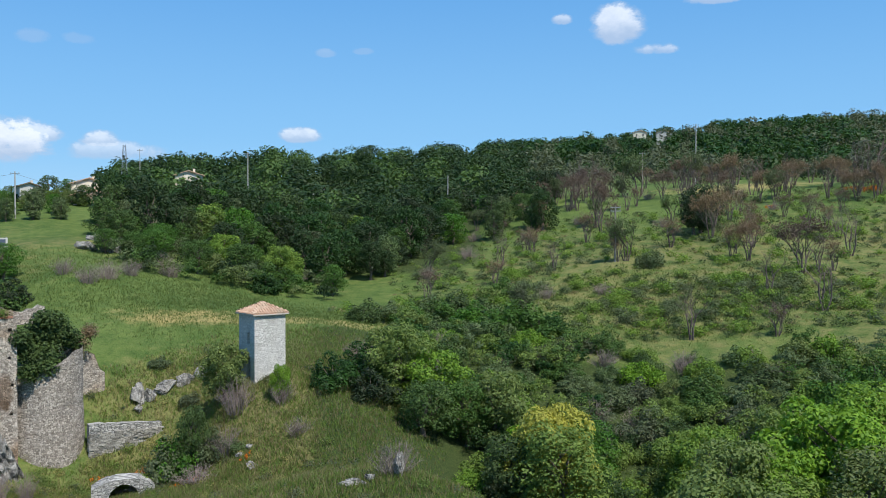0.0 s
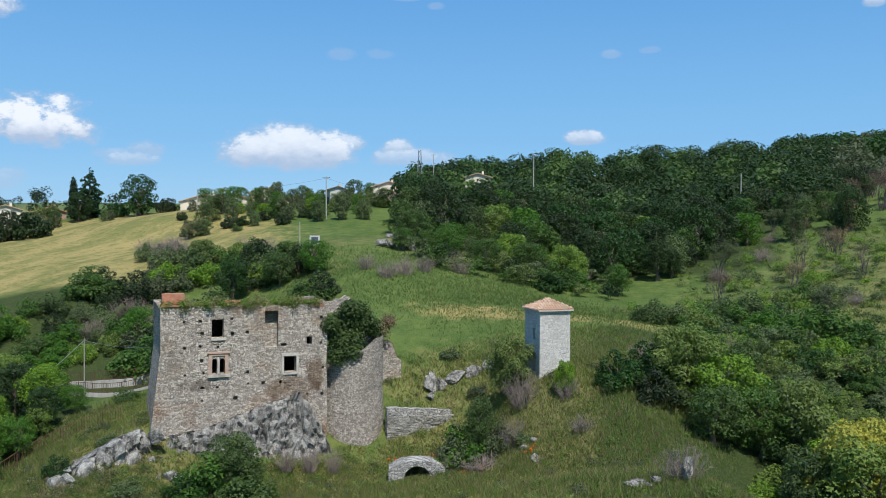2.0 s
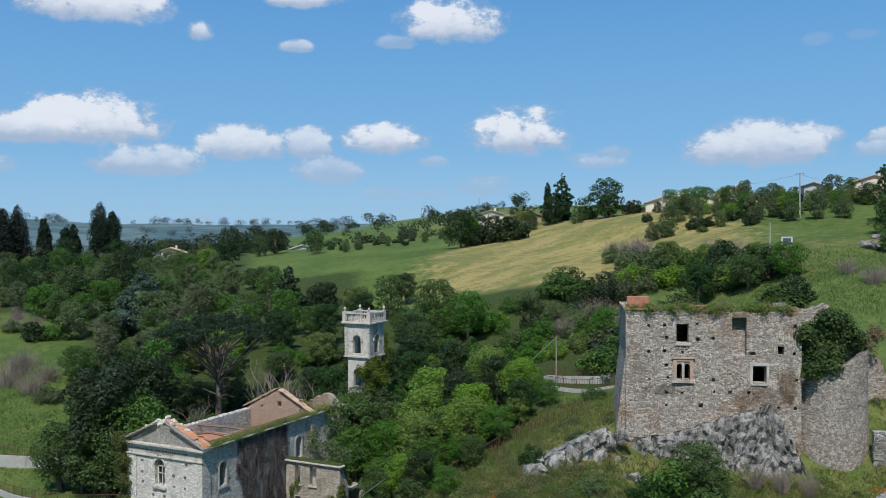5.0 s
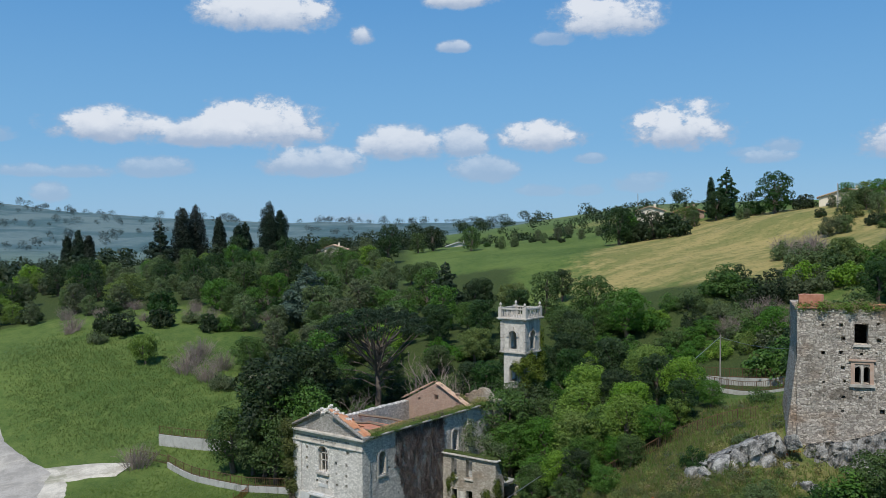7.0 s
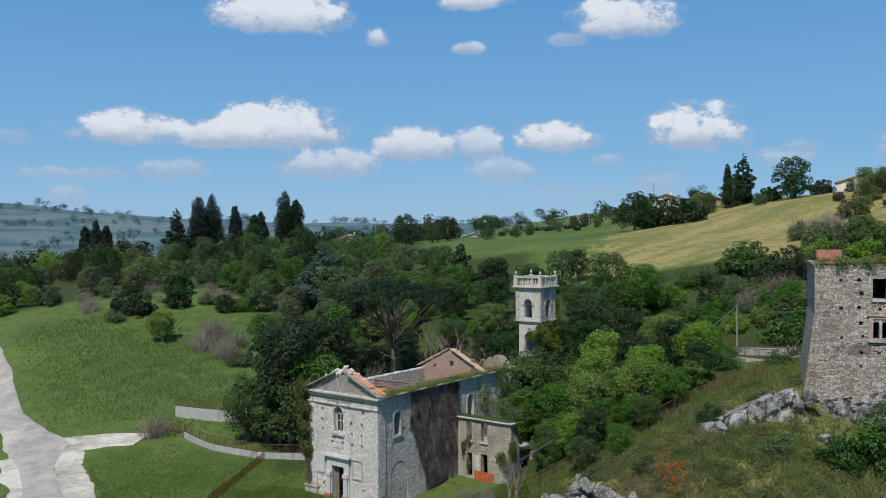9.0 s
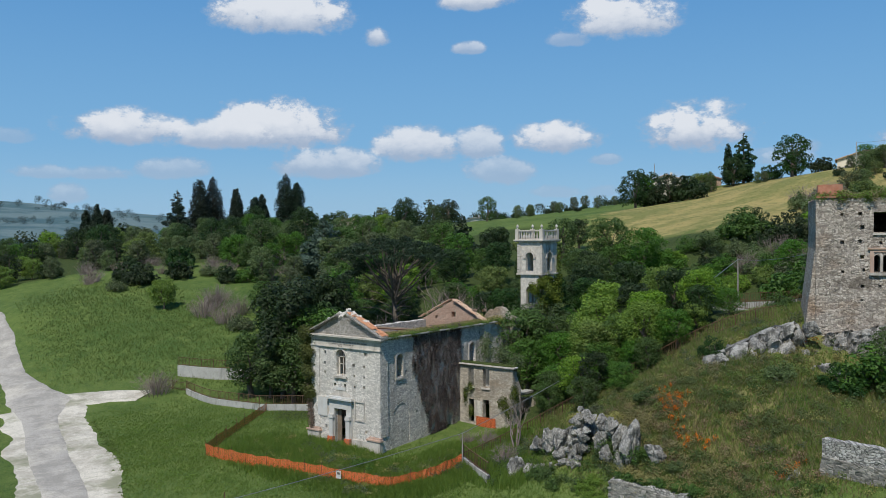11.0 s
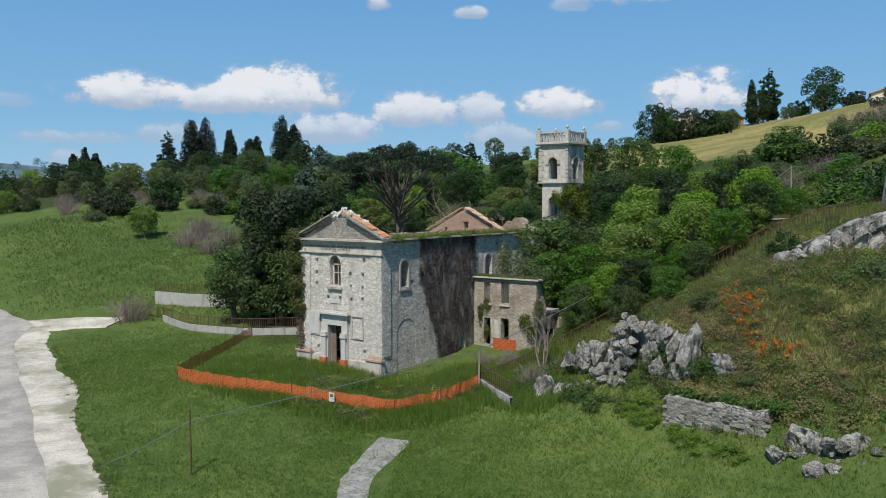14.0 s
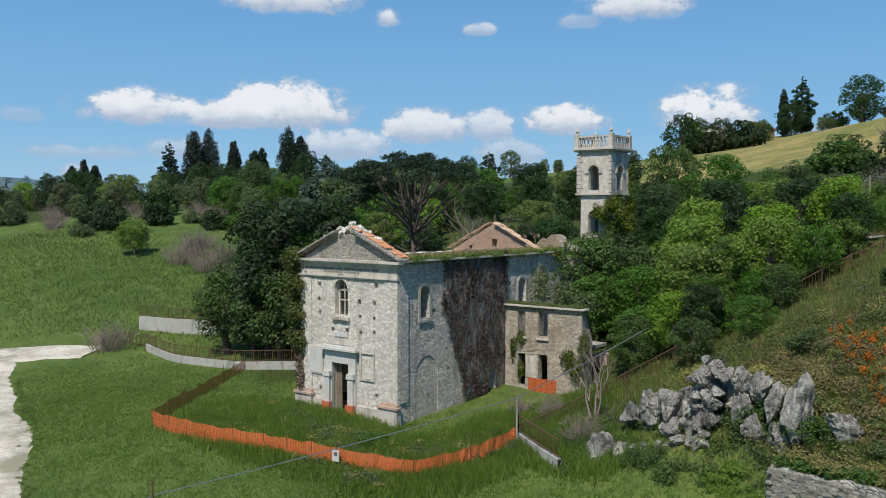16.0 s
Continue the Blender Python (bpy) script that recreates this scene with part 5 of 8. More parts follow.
    part("brick_cap", Geo().box(0.05, 2.0, -0.1, 0.5, 20.45, 20.56), BRICK, ob)
    part("brick_cap", Geo().box(11.9, 12.9, -0.06, 0.5, 20.15, 20.3), BRICK, ob)
    g = Geo()
    rng = random.Random(67)
    for k in range(24):
        g.box(-0.2, 0.2, -0.12, 0.12, -0.03, 0.03, pose(rng.uniform(5.0, 6.2), rng.uniform(0, 0.8), 20.55 + rng.uniform(0, 0.2), rng.uniform(-25, 25), rng.uniform(-25, 25), rng.uniform(0, 180)))
    part("roof_tiles", g, TILE, ob, "few red tiles left on the wall top")
    part("rear_fragment", masonry_wall(4.6, 0.7, 19.0, lambda x: 20.25 + 0.2 * math.sin(x * 1.7), ragged=0.15, seed=68).moved(pose(12.3, 6.0, 0)), STONE_CASTLE, ob)
    # round flank tower, its top broken on a slant
    g, n = Geo(), 40
    zs = [6.5 + 0.55 * k for k in range(21)]
    def ring(i, z):
        a = 6.2832 * i / n
        r = 2.75 + max(0, 13 - z) * 0.045 + noise.noise((math.cos(a) * 3, math.sin(a) * 3, z * 1.2)) * 0.07
        top = 16.5 + 0.62 * math.cos(a) * 2.0 + noise.noise((a * 2, 3, 1)) * 0.3
        return (15.85 + r * math.cos(a), 2.2 + r * math.sin(a), min(z, top))
    for i in range(n):
        for z0, z1 in zip(zs, zs[1:]):
            g.poly([ring(i, z0), ring(i + 1, z0), ring(i + 1, z1), ring(i, z1)])
    part("flank_tower", g, STONE_TOWER, ob, "broken round tower of coursed rubble", True)
    part("tower_fill", Geo().lathe([(2.6, 10.0), (2.6, 15.5), (0.1, 17.0)], 24, 15.85, 2.2), LAND, ob)
    part("loose_wall", masonry_wall(3.0, 0.6, 9.5, lambda x: 17.7 - 0.9 * x + 0.3 * math.sin(x * 4), ragged=0.3, rough=0.1, seed=71).moved(pose(18.2, 4.3, 0)), STONE_CASTLE, ob)
    return ob


castle()


def stone_wall(label, m, length, foot, top, seed, holes=(), thick=0.6, mat=STONE_WALL, ragged=0.06):
    return solid("stone_wall", masonry_wall(length, thick, foot, top, holes, ragged=ragged, rough=0.07, seed=seed).mesh("stone_wall", mat), label, "wall", m, "dry stone retaining walls")


DRY_WALLS = [
    stone_wall("rubble retaining wall beside the round tower", CASTLE @ pose(18.3, -0.5, 0, 0, 0, -2), 5.8, 6.0, lambda x: 11.45 - 0.1 * x, 72),
    stone_wall("dry stone retaining wall at the foot of the slope", rz(-44.6, 38.7, 0, 10), 5.8, -2.0, lambda x: 1.7 + 0.05 * x + 0.08 * math.sin(x * 2.3), 73),
    stone_wall("short dark return of the retaining wall", rz(-45.6, 40.4, 0, -60), 2.0, -2.0, 1.6, 77),
    stone_wall("overgrown rubble wall above the rocks", rz(-31.4, 39.9, 0, 8), 6.5, -0.5, lambda x: 3.3 + 0.1 * math.sin(x), 74),
    stone_wall("tall rubble wall with a drain hole", rz(-31.6, 42.7, 0, 6), 8.0, 2.5, 6.6, 75, [(1.2, 1.7, 3.9, 4.3, 0.4, False)]),
    stone_wall("broken low wall on the slope", rz(-33.6, 42.3, 0, 15), 2.0, 2.0, lambda x: 4.0 + 0.4 * math.sin(x * 2), 76, ragged=0.2),
]


def culvert():
    ob = thing("culvert", "stone culvert arch half buried in grass", "culvert", rz(-22.7, 60.5, gz(-22.7, 60.5) + 0.05, 22))
    part("arch_wall", masonry_wall(4.2, 1.6, -1.5, lambda x: 1.3 - 0.14 * (x - 2.1) ** 2, [(1.1, 3.2, -1.5, 0.95, 1.55, True)], ragged=0.06, seed=80).moved(pose(-2.1, 0, 0)), STONE_WALL, ob)
    for i in range(12):
        g = Geo()
        t0, t1 = math.pi * i / 12 + 0.01, math.pi * (i + 1) / 12 - 0.01
        g.prism([(0.05 - r * math.cos(t), -0.1 + r * math.sin(t)) for r, t in ((1.03, t0), (1.32, t0), (1.32, t1), (1.03, t1))], -0.1, 0.1)
        part("arch_stone", g, STONE_WALL, ob)


culvert()


def watch_hut():
    W, B, T = 2.75, 13.2, 20.0
    ob = thing("watch_hut", "tall lime-washed stone hut with a tiled pyramid roof", "hut", rz(-15.2, 70.9, 0, 39.5))
    shady = [(1.1, 1.5, 17.6, 18.6, 0.3, False), (0.9, 1.6, 14.7, 16.6, 0.3, False)]
    for k in range(4):
        g = masonry_wall(W - 0.4 * (k % 2) * 2, 0.4, B, T, shady if k == 3 else [], rough=0.02, seed=90 + k)
        # k = 3 looks to the left of the lawn, k = 0 to its right
        part("wall", g.moved(pose(0, 0, 0, 0, 0, 90 * k) @ pose(-W / 2 + 0.4 * (k % 2), -W / 2, 0)), STONE_HUT, ob)
    R = W / 2 + 0.22
    part("eave", Geo().box(-R, R, -R, R, 20.0, 20.1), DRESSED, ob)
    roof = part("roof", Geo().lathe([(R * 1.414, 20.1), (0.05, 20.92)], 4).moved(pose(0, 0, 0, 0, 0, 45)), OLD_TILE, ob, "low pyramid roof of lichened tiles")
    rng = random.Random(95)
    for k in range(4):
        g = Geo()
        for j in range(6):
            zz, half = 20.12 + 0.13 * j, R * (1 - j / 6.3)
            n = max(2, int(half * 2 / 0.24))
            for i in range(n):
                x = -half + (i + 0.5) * 2 * half / n
                y0 = -half - 0.02
                s = 0.1
                for a, b in ((0, 0.8), (0.8, 1.57), (1.57, 2.35), (2.35, 3.14)):
                    d = rng.uniform(0, 0.02)
                    g.poly([(x + s * math.cos(a), y0, zz + 0.09 * math.sin(a) + d), (x + s * math.cos(b), y0, zz + 0.09 * math.sin(b) + d), (x + s * math.cos(b), y0 + 0.42, zz + 0.09 * math.sin(b) + 0.17), (x + s * math.cos(a), y0 + 0.42, zz + 0.09 * math.sin(a) + 0.17)])
        part("tile_course", g.moved(pose(0, 0, 0, 0, 0, 90 * k)), OLD_TILE, roof)
    return ob


watch_hut()


# ---- rocks ----
_ico = bmesh.new()
bmesh.ops.create_icosphere(_ico, subdivisions=4, radius=1.0)
ICO_V = np.array([v.co[:] for v in _ico.verts])
ICO_F = np.array([[v.index for v in f.verts] for f in _ico.faces])
_ico.free()


def boulder(seed, sx, sy, sz, cuts=11):
    """A stone cut by many flat joints, then weathered."""
    rng = np.random.RandomState(seed)
    n = rng.normal(size=(cuts, 3))
    n /= np.linalg.norm(n, axis=1, keepdims=True)
    h = rng.uniform(0.55, 0.95, cuts)
    d = ICO_V @ n.T
    r = np.where(d > 0.05, h / np.maximum(d, 0.05), 9).min(1)
    r = np.minimum(r, 1.25)
    v = ICO_V * r[:, None]
    k = np.array([noise.fractal(Vector(p * 2.2 + seed), 1.0, 2.0, 4) for p in v])
    split = []
    for p in v:
        near, cells = noise.voronoi(Vector(p * (1.9, 1.9, 1.3) + seed * 1.7))
        split.append(0.22 * noise.noise(cells[0] * 3.3) - 0.16 * max(0.0, 1 - (near[1] - near[0]) / 0.13))
    v = v * (1 + 0.085 * k[:, None] + np.array(split)[:, None])
    return v * (sx, sy, sz)


def outcrop(name, label, stones, seed, mat=None, category="rock"):
    """A crag built of several stones that lean on one another. stones: x, y, z of the foot's middle, sizes, turn, tilt."""
    ob = thing(name, label, category, rz(stones[0][0], stones[0][1], stones[0][2], 0))
    o = Vector(stones[0][:3])
    for i, (x, y, z, sx, sy, sz, turn, tilt) in enumerate(stones):
        v = boulder(seed * 31 + i, sx, sy, sz)
        m = pose(x - o.x, y - o.y, z - o.z, tilt, 0, turn)
        v = np.array([(m @ Vector(p))[:] for p in v])
        part("stone", mesh_of("stone", v, ICO_F, mat or ROCK), ROCK, ob)
    return ob


def on(x, y, up=0.0):
    return (x, y, gz(x, y) + up)


def row_of_stones(a, b, n, size, tall, seed, depth=0.7, tilt=0.0):
    """Stones side by side along a line on the ground, uneven in size."""
    rng = random.Random(seed)
    out = []
    for i in range(n):
        u = (i + 0.5) / n + rng.uniform(-0.2, 0.2) / n
        x, y, z = (a[k] + (b[k] - a[k]) * u for k in range(3))
        s = size * rng.uniform(0.7, 1.3)
        out.append((x + rng.uniform(-0.3, 0.3), y + rng.uniform(-0.3, 0.3), z, s, s * depth, tall * rng.uniform(0.65, 1.25), rng.uniform(-30, 30) + math.degrees(math.atan2(b[1] - a[1], b[0] - a[0])), tilt + rng.uniform(-14, 14)))
    return out


def cpt(u, v, z):
    p = CASTLE @ Vector((u, v, z))
    return (p.x, p.y, p.z)


def crag(label, line, seed, bulge=0.8, back=2.2, block=0.9, name="rock_outcrop", rugged=1.0, stones=9):
    """A continuous broken rock face. line: x, y, foot and top heights along it; the face looks to the right of the way along the line."""
    P = [Vector(p) for p in line]
    cols = []
    for (a, b) in zip(line, line[1:]):
        n = max(2, int(math.hypot(b[0] - a[0], b[1] - a[1]) / 0.16))
        cols += [[a[k] + (b[k] - a[k]) * i / n for k in range(4)] for i in range(n)]
    cols.append(list(line[-1]))
    rows, v = 30, []
    for i, (x, y, lo, hi) in enumerate(cols):
        q, r = cols[max(0, i - 2)], cols[min(len(cols) - 1, i + 2)]
        t = Vector((r[0] - q[0], r[1] - q[1], 0)).normalized()
        out = Vector((t.y, -t.x, 0))
        end = min(1.0, 5.0 * min(i, len(cols) - 1 - i) / len(cols) + 0.05)
        for k in range(rows):
            u = k / (rows - 1)
            if u < 0.68:
                w = u / 0.68
                p = Vector((x, y, lo + (hi - lo) * end * w ** 0.85)) + out * (bulge * (1 - w) ** 0.6 * 0.9)
            else:
                w = (u - 0.68) / 0.32
                p = Vector((x, y, lo + (hi - lo) * end - 0.55 * w * w)) - out * (back * w)
            s = Vector((p.x / block, p.y / block, p.z / (block * 1.7))) + Vector((seed * 7.3, 0, 0))
            d, pts = noise.voronoi(s)
            cell = noise.noise(pts[0] * 3.1)
            crack = max(0.0, 1 - (d[1] - d[0]) / 0.14)
            far = noise.fractal(p * 0.8 + Vector((seed, 0, 0)), 1.0, 2.0, 5)
            p += out * (0.75 * rugged * cell + 0.3 * far - 0.5 * crack) * min(1.2, block) + Vector((0, 0, rugged * 0.75 * cell * block * (1 if u > 0.3 else 0.3) - 0.2 * crack + 0.12 * far))
            v.append(p[:])
    n = len(cols)
    f = [(i * rows + k, (i + 1) * rows + k, (i + 1) * rows + k + 1, i * rows + k + 1) for i in range(n - 1) for k in range(rows - 1)]
    ob = solid(name, mesh_of(name, v, f, ROCK), label, "rock")
    rng = np.random.RandomState(seed + 60)
    for i in range(stones):
        x, y, lo, hi = cols[int(rng.uniform(0.08, 0.92) * len(cols))]
        k = block * rng.uniform(0.35, 0.75)
        w = boulder(seed * 50 + i, k, k * 0.7, k * rng.uniform(0.6, 1.1)) + (x + rng.uniform(-0.2, 0.2), y + rng.uniform(-0.6, 0.0), lo + (hi - lo) * rng.uniform(0.3, 0.95))
        part("stone", mesh_of("stone", w, ICO_F, ROCK), ROCK, ob)
    return ob


crag("pale grey limestone crag under the castle wall", [(*cpt(-2.4, -0.5, 0)[:2], 7.6, 10.0), (*cpt(-0.4, -0.7, 0)[:2], 7.4, 10.4), (*cpt(3.0, -0.9, 0)[:2], 7.2, 10.9), (*cpt(6.0, -1.0, 0)[:2], 7.0, 11.9), (*cpt(8.6, -1.0, 0)[:2], 7.0, 12.7), (*cpt(11.4, -0.9, 0)[:2], 7.0, 13.5), (*cpt(12.6, -0.8, 0)[:2], 7.0, 13.7), (*cpt(13.6, -0.7, 0)[:2], 7.0, 11.4), (*cpt(14.2, -0.5, 0)[:2], 7.0, 9.0)], 1, 1.3, 1.2, 0.75, "castle_crag", 0.42)
crag("fissured limestone ridge running down from the castle corner", [(-46.8, 46.8, 6.2, 8.3), (-45.4, 48.0, 5.6, 9.2), (-44.0, 50.0, 5.8, 9.9), (-43.2, 52.4, 6.4, 10.8), (-42.2, 54.4, 7.2, 11.5), (-40.6, 55.6, 7.2, 11.2)], 2, 1.5, 2.0, 1.2, "castle_crag", 0.6)
crag("lower step of the limestone ridge", [(-43.0, 49.0, 5.8, 7.3), (-41.6, 50.6, 6.2, 8.0), (-40.2, 52.4, 6.8, 8.6), (-38.4, 54.0, 7.2, 8.9)], 3, 0.8, 1.4, 0.9, "castle_crag")
crag("craggy limestone outcrop with deep fissures beside the lawn", [(-54.6, 40.3, 0.2, 1.6), (-53.0, 40.3, 0.0, 2.6), (-51.3, 40.5, 0.0, 3.7), (-49.8, 40.9, 0.6, 4.5), (-48.2, 41.2, 0.8, 4.5), (-46.6, 41.5, 0.9, 4.6), (-45.0, 42.1, 1.8, 4.6), (-43.8, 42.6, 2.6, 4.2)], 4, 0.8, 1.6, 0.55, rugged=0.7, stones=6)
crag("broken grey rocks below the outcrop", [(-51.9, 39.0, -0.6, 0.9), (-51.0, 39.1, -0.6, 1.4), (-50.2, 39.4, -0.4, 1.0)], 5, 0.5, 0.9, 0.5)
crag("heap of pale rocks and hollows at the slope foot", [(-38.8, 39.9, -0.9, 0.9), (-37.2, 39.6, -1.0, 1.7), (-35.6, 39.6, -0.9, 1.5), (-34.2, 39.8, -0.4, 2.0), (-32.6, 40.0, 0.0, 1.9)], 6, 0.7, 1.2, 0.6)
outcrop("rock_outcrop", "grey boulders at the end of the low wall", [(*on(-54.2, 37.8, 0.1), 0.8, 0.7, 0.9, 10, 0), (*on(-53.2, 38.2, 0.1), 0.5, 0.5, 0.6, 50, 0), (*on(-52.2, 38.6, 0.1), 0.45, 0.4, 0.35, 0, 0), (*on(-49.4, 39.6, 0.1), 0.6, 0.45, 0.4, 0, 0)], 4)
def rock_stack(seed):
    """Split blocks piled in the fissure, with tall slabs on one side and low ledges on the other."""
    rng = random.Random(seed)
    out = [(-49.6, 40.1, 1.4, 0.55, 0.5, 0.5, 10, 0)]
    for k in range(26):
        u = k / 25
        out.append((-50.5 + 1.5 * rng.random() + 0.4 * u, 39.5 + 0.9 * u + rng.uniform(-0.15, 0.15), 1.3 + 4.0 * u + rng.uniform(-0.15, 0.15), rng.uniform(0.22, 0.55), rng.uniform(0.3, 0.45), rng.uniform(0.2, 0.42), rng.uniform(0, 90), rng.uniform(-20, 20)))
    out += [(-44.9, 40.7, 3.9, 0.8, 0.6, 1.35, 8, -8), (-46.1, 40.8, 4.1, 0.5, 0.5, 1.1, -6, -10), (-47.0, 40.8, 4.4, 0.5, 0.45, 0.9, 20, -6), (-48.0, 41.0, 4.7, 0.6, 0.45, 0.6, -10, 0), (-45.4, 40.3, 2.7, 0.3, 0.3, 0.6, 40, 6),
            (-52.9, 39.9, 2.6, 0.85, 0.6, 0.75, 5, 0), (-51.7, 39.9, 2.9, 0.7, 0.6, 0.9, -10, 4), (-53.9, 39.6, 2.0, 0.6, 0.5, 0.6, 15, 0), (-51.2, 39.6, 1.8, 0.5, 0.45, 0.6, 60, 0), (-47.6, 40.5, 3.2, 0.45, 0.4, 0.8, 30, 5), (-46.7, 40.3, 2.6, 0.6, 0.4, 0.6, 0, 0)]
    return out


outcrop("rock_outcrop", "upright limestone blocks split by dark fissures", rock_stack(5), 21)
outcrop("rock_outcrop", "dark grey boulder on the grassy slope", [(-43.1, 41.2, 3.6, 0.75, 0.55, 0.75, 20, 20)], 5)
outcrop("rock_outcrop", "mossy stones above the retaining wall", [(-46.0, 40.6, 2.5, 0.5, 0.4, 0.65, 0, 0), (-45.4, 40.4, 2.2, 0.45, 0.4, 0.5, 30, 0)], 6)
outcrop("rock_outcrop", "pale boulders lying on the lawn edge", [(*on(-37.6, 38.9, 0.1), 0.55, 0.4, 0.45, 0, 0), (*on(-35.4, 38.7, 0.1), 0.6, 0.35, 0.4, 30, 0), (*on(-34.6, 38.9, 0.1), 0.4, 0.3, 0.3, 0, 0)], 7)
outcrop("rock_outcrop", "pale boulder in the dry grass", [(*on(-26.4, 74.0, 0.3), 0.6, 0.5, 1.0, 10, -25), (*on(-25.6, 74.2, 0.2), 0.5, 0.5, 0.7, 40, 0), (*on(-24.6, 75.3, 0.3), 0.9, 0.6, 0.7, 0, 0), (*on(-23.3, 76.2, 0.3), 0.9, 0.6, 0.65, 20, 0), (*on(-22.0, 76.9, 0.2), 0.8, 0.5, 0.55, 0, 0), (*on(-26.2, 73.0, 0.2), 0.4, 0.4, 0.3, 0, 0)], 8)
outcrop("rock_outcrop", "low flat stones in the meadow", [(*on(-5.4, 50.6, 0.1), 0.9, 0.4, 0.3, 0, 0), (*on(-4.5, 50.9, 0.1), 0.4, 0.3, 0.28, 0, 0), (*on(-2.8, 50.9, 0.5), 0.4, 0.35, 0.9, 0, 0)], 9)
outcrop("rock_outcrop", "pile of pale quarry blocks on the hill", row_of_stones(on(-50.8, 118.6, 0.6), on(-46.0, 120.0, 0.6), 6, 0.8, 0.6, 13) + row_of_stones(on(-50.0, 119.6, 1.5), on(-47.2, 120.6, 1.5), 4, 0.7, 0.5, 14), 10)
outcrop("rock_outcrop", "loose stones below the hut", [(*on(-13.8, 61.2, 0.05), 0.35, 0.3, 0.3, 0, 0), (*on(-15.2, 63.5, 0.05), 0.3, 0.3, 0.25, 0, 0), (*on(-14.6, 63.8, 0.05), 0.25, 0.2, 0.2, 0, 0)], 11)

# ---- fences, walls, poles ----


def along(points, spacing):
    """Places at even steps along a line of points, with the heading of each stretch."""
    out = []
    for (ax, ay), (bx, by) in zip(points, points[1:]):
        n = max(1, round(math.hypot(bx - ax, by - ay) / spacing))
        out += [(ax + (bx - ax) * k / n, ay + (by - ay) * k / n) for k in range(n)]
    return out + [points[-1]]


def railing(points, base_h, rail_h, label, group, lift=0.0, wall=True, wall_h=0.7):
    """A low concrete wall with a rusty railing on it."""
    ob = thing("railing", label, "fence", rz(points[0][0], points[0][1], 0, 0), group)
    o = Vector((points[0][0], points[0][1], 0))
    P = [(x - o.x, y - o.y, float(ground_top(x, y)) + lift) for x, y in along(points, 1.6)]
    for (ax, ay, az), (bx, by, bz) in zip(P, P[1:]):
        a, b = Vector((ax, ay, az)), Vector((bx, by, bz))
        s = Vector((b.y - a.y, a.x - b.x, 0)).normalized() * 0.12
        if wall:
            g, up = Geo(), Vector((0, 0, wall_h))
            dn = Vector((0, 0, -0.6))
            for q in ([a + s + dn, b + s + dn, b + s + up, a + s + up], [b - s + dn, a - s + dn, a - s + up, b - s + up], [a + s + up, b + s + up, b - s + up, a - s + up]):
                g.poly(q)
            part("wall_section", g, CONCRETE, ob)
        z0 = wall_h if wall else 0.0
        for h in (rail_h, rail_h * 0.12):
            part("rail", Geo().tube([a + Vector((0, 0, z0 + h)), b + Vector((0, 0, z0 + h))], [0.035, 0.035], 4), RUST, ob)
        for k in range(8):
            p = a.lerp(b, k / 8)
            r = 0.045 if k == 0 else 0.016
            part("post" if k == 0 else "bar", Geo().tube([p + Vector((0, 0, z0 - 0.05)), p + Vector((0, 0, z0 + rail_h + (0.06 if k == 0 else 0)))], [r, r], 4), RUST, ob)
    return ob


railing([(-106.5, 25.2), (-100.0, 30.5), (-94.0, 34.0)], 0.8, 0.95, "rusty railing on a pale concrete terrace wall", "terrace railings", 0.55, True, 0.75)
railing([(-100.0, 24.6), (-93.0, 26.2), (-86.5, 28.6), (-80.5, 32.5)], 0.8, 0.85, "rusty railing on a low concrete wall by the lawn", "terrace railings", 0.0, True, 0.6)
railing([(-105.0, 21.6), (-102.5, 23.6), (-100.4, 25.0)], 0.8, 0.9, "rusty gate railing at the lane end", "terrace railings", 0.05, False)
railing([(-70.5, 73.5), (-62.0, 76.0), (-52.0, 79.5)], 0.8, 0.95, "rusty railing on the upper terrace wall", "terrace railings", 0.0, True, 0.8)
railing([(-64.0, 70.0), (-57.0, 72.0), (-53.0, 72.6)], 0.8, 0.95, "rusty railing on the lower terrace wall", "terrace railings", -0.3, True, 0.75)
railing([(-59.6, 36.5), (-57.3, 36.2), (-55.2, 36.0)], 0.8, 0.95, "rusty railing panel by the churchyard corner", "terrace railings", 0.15, True, 0.45)
railing([(-59.6, 36.5), (-59.6, 40.0), (-59.5, 44.0), (-57.0, 49.0), (-53.5, 53.5), (-47.5, 58.5)], 0.8, 0.95, "rusty railing climbing the slope", "terrace railings", 0.0, False)


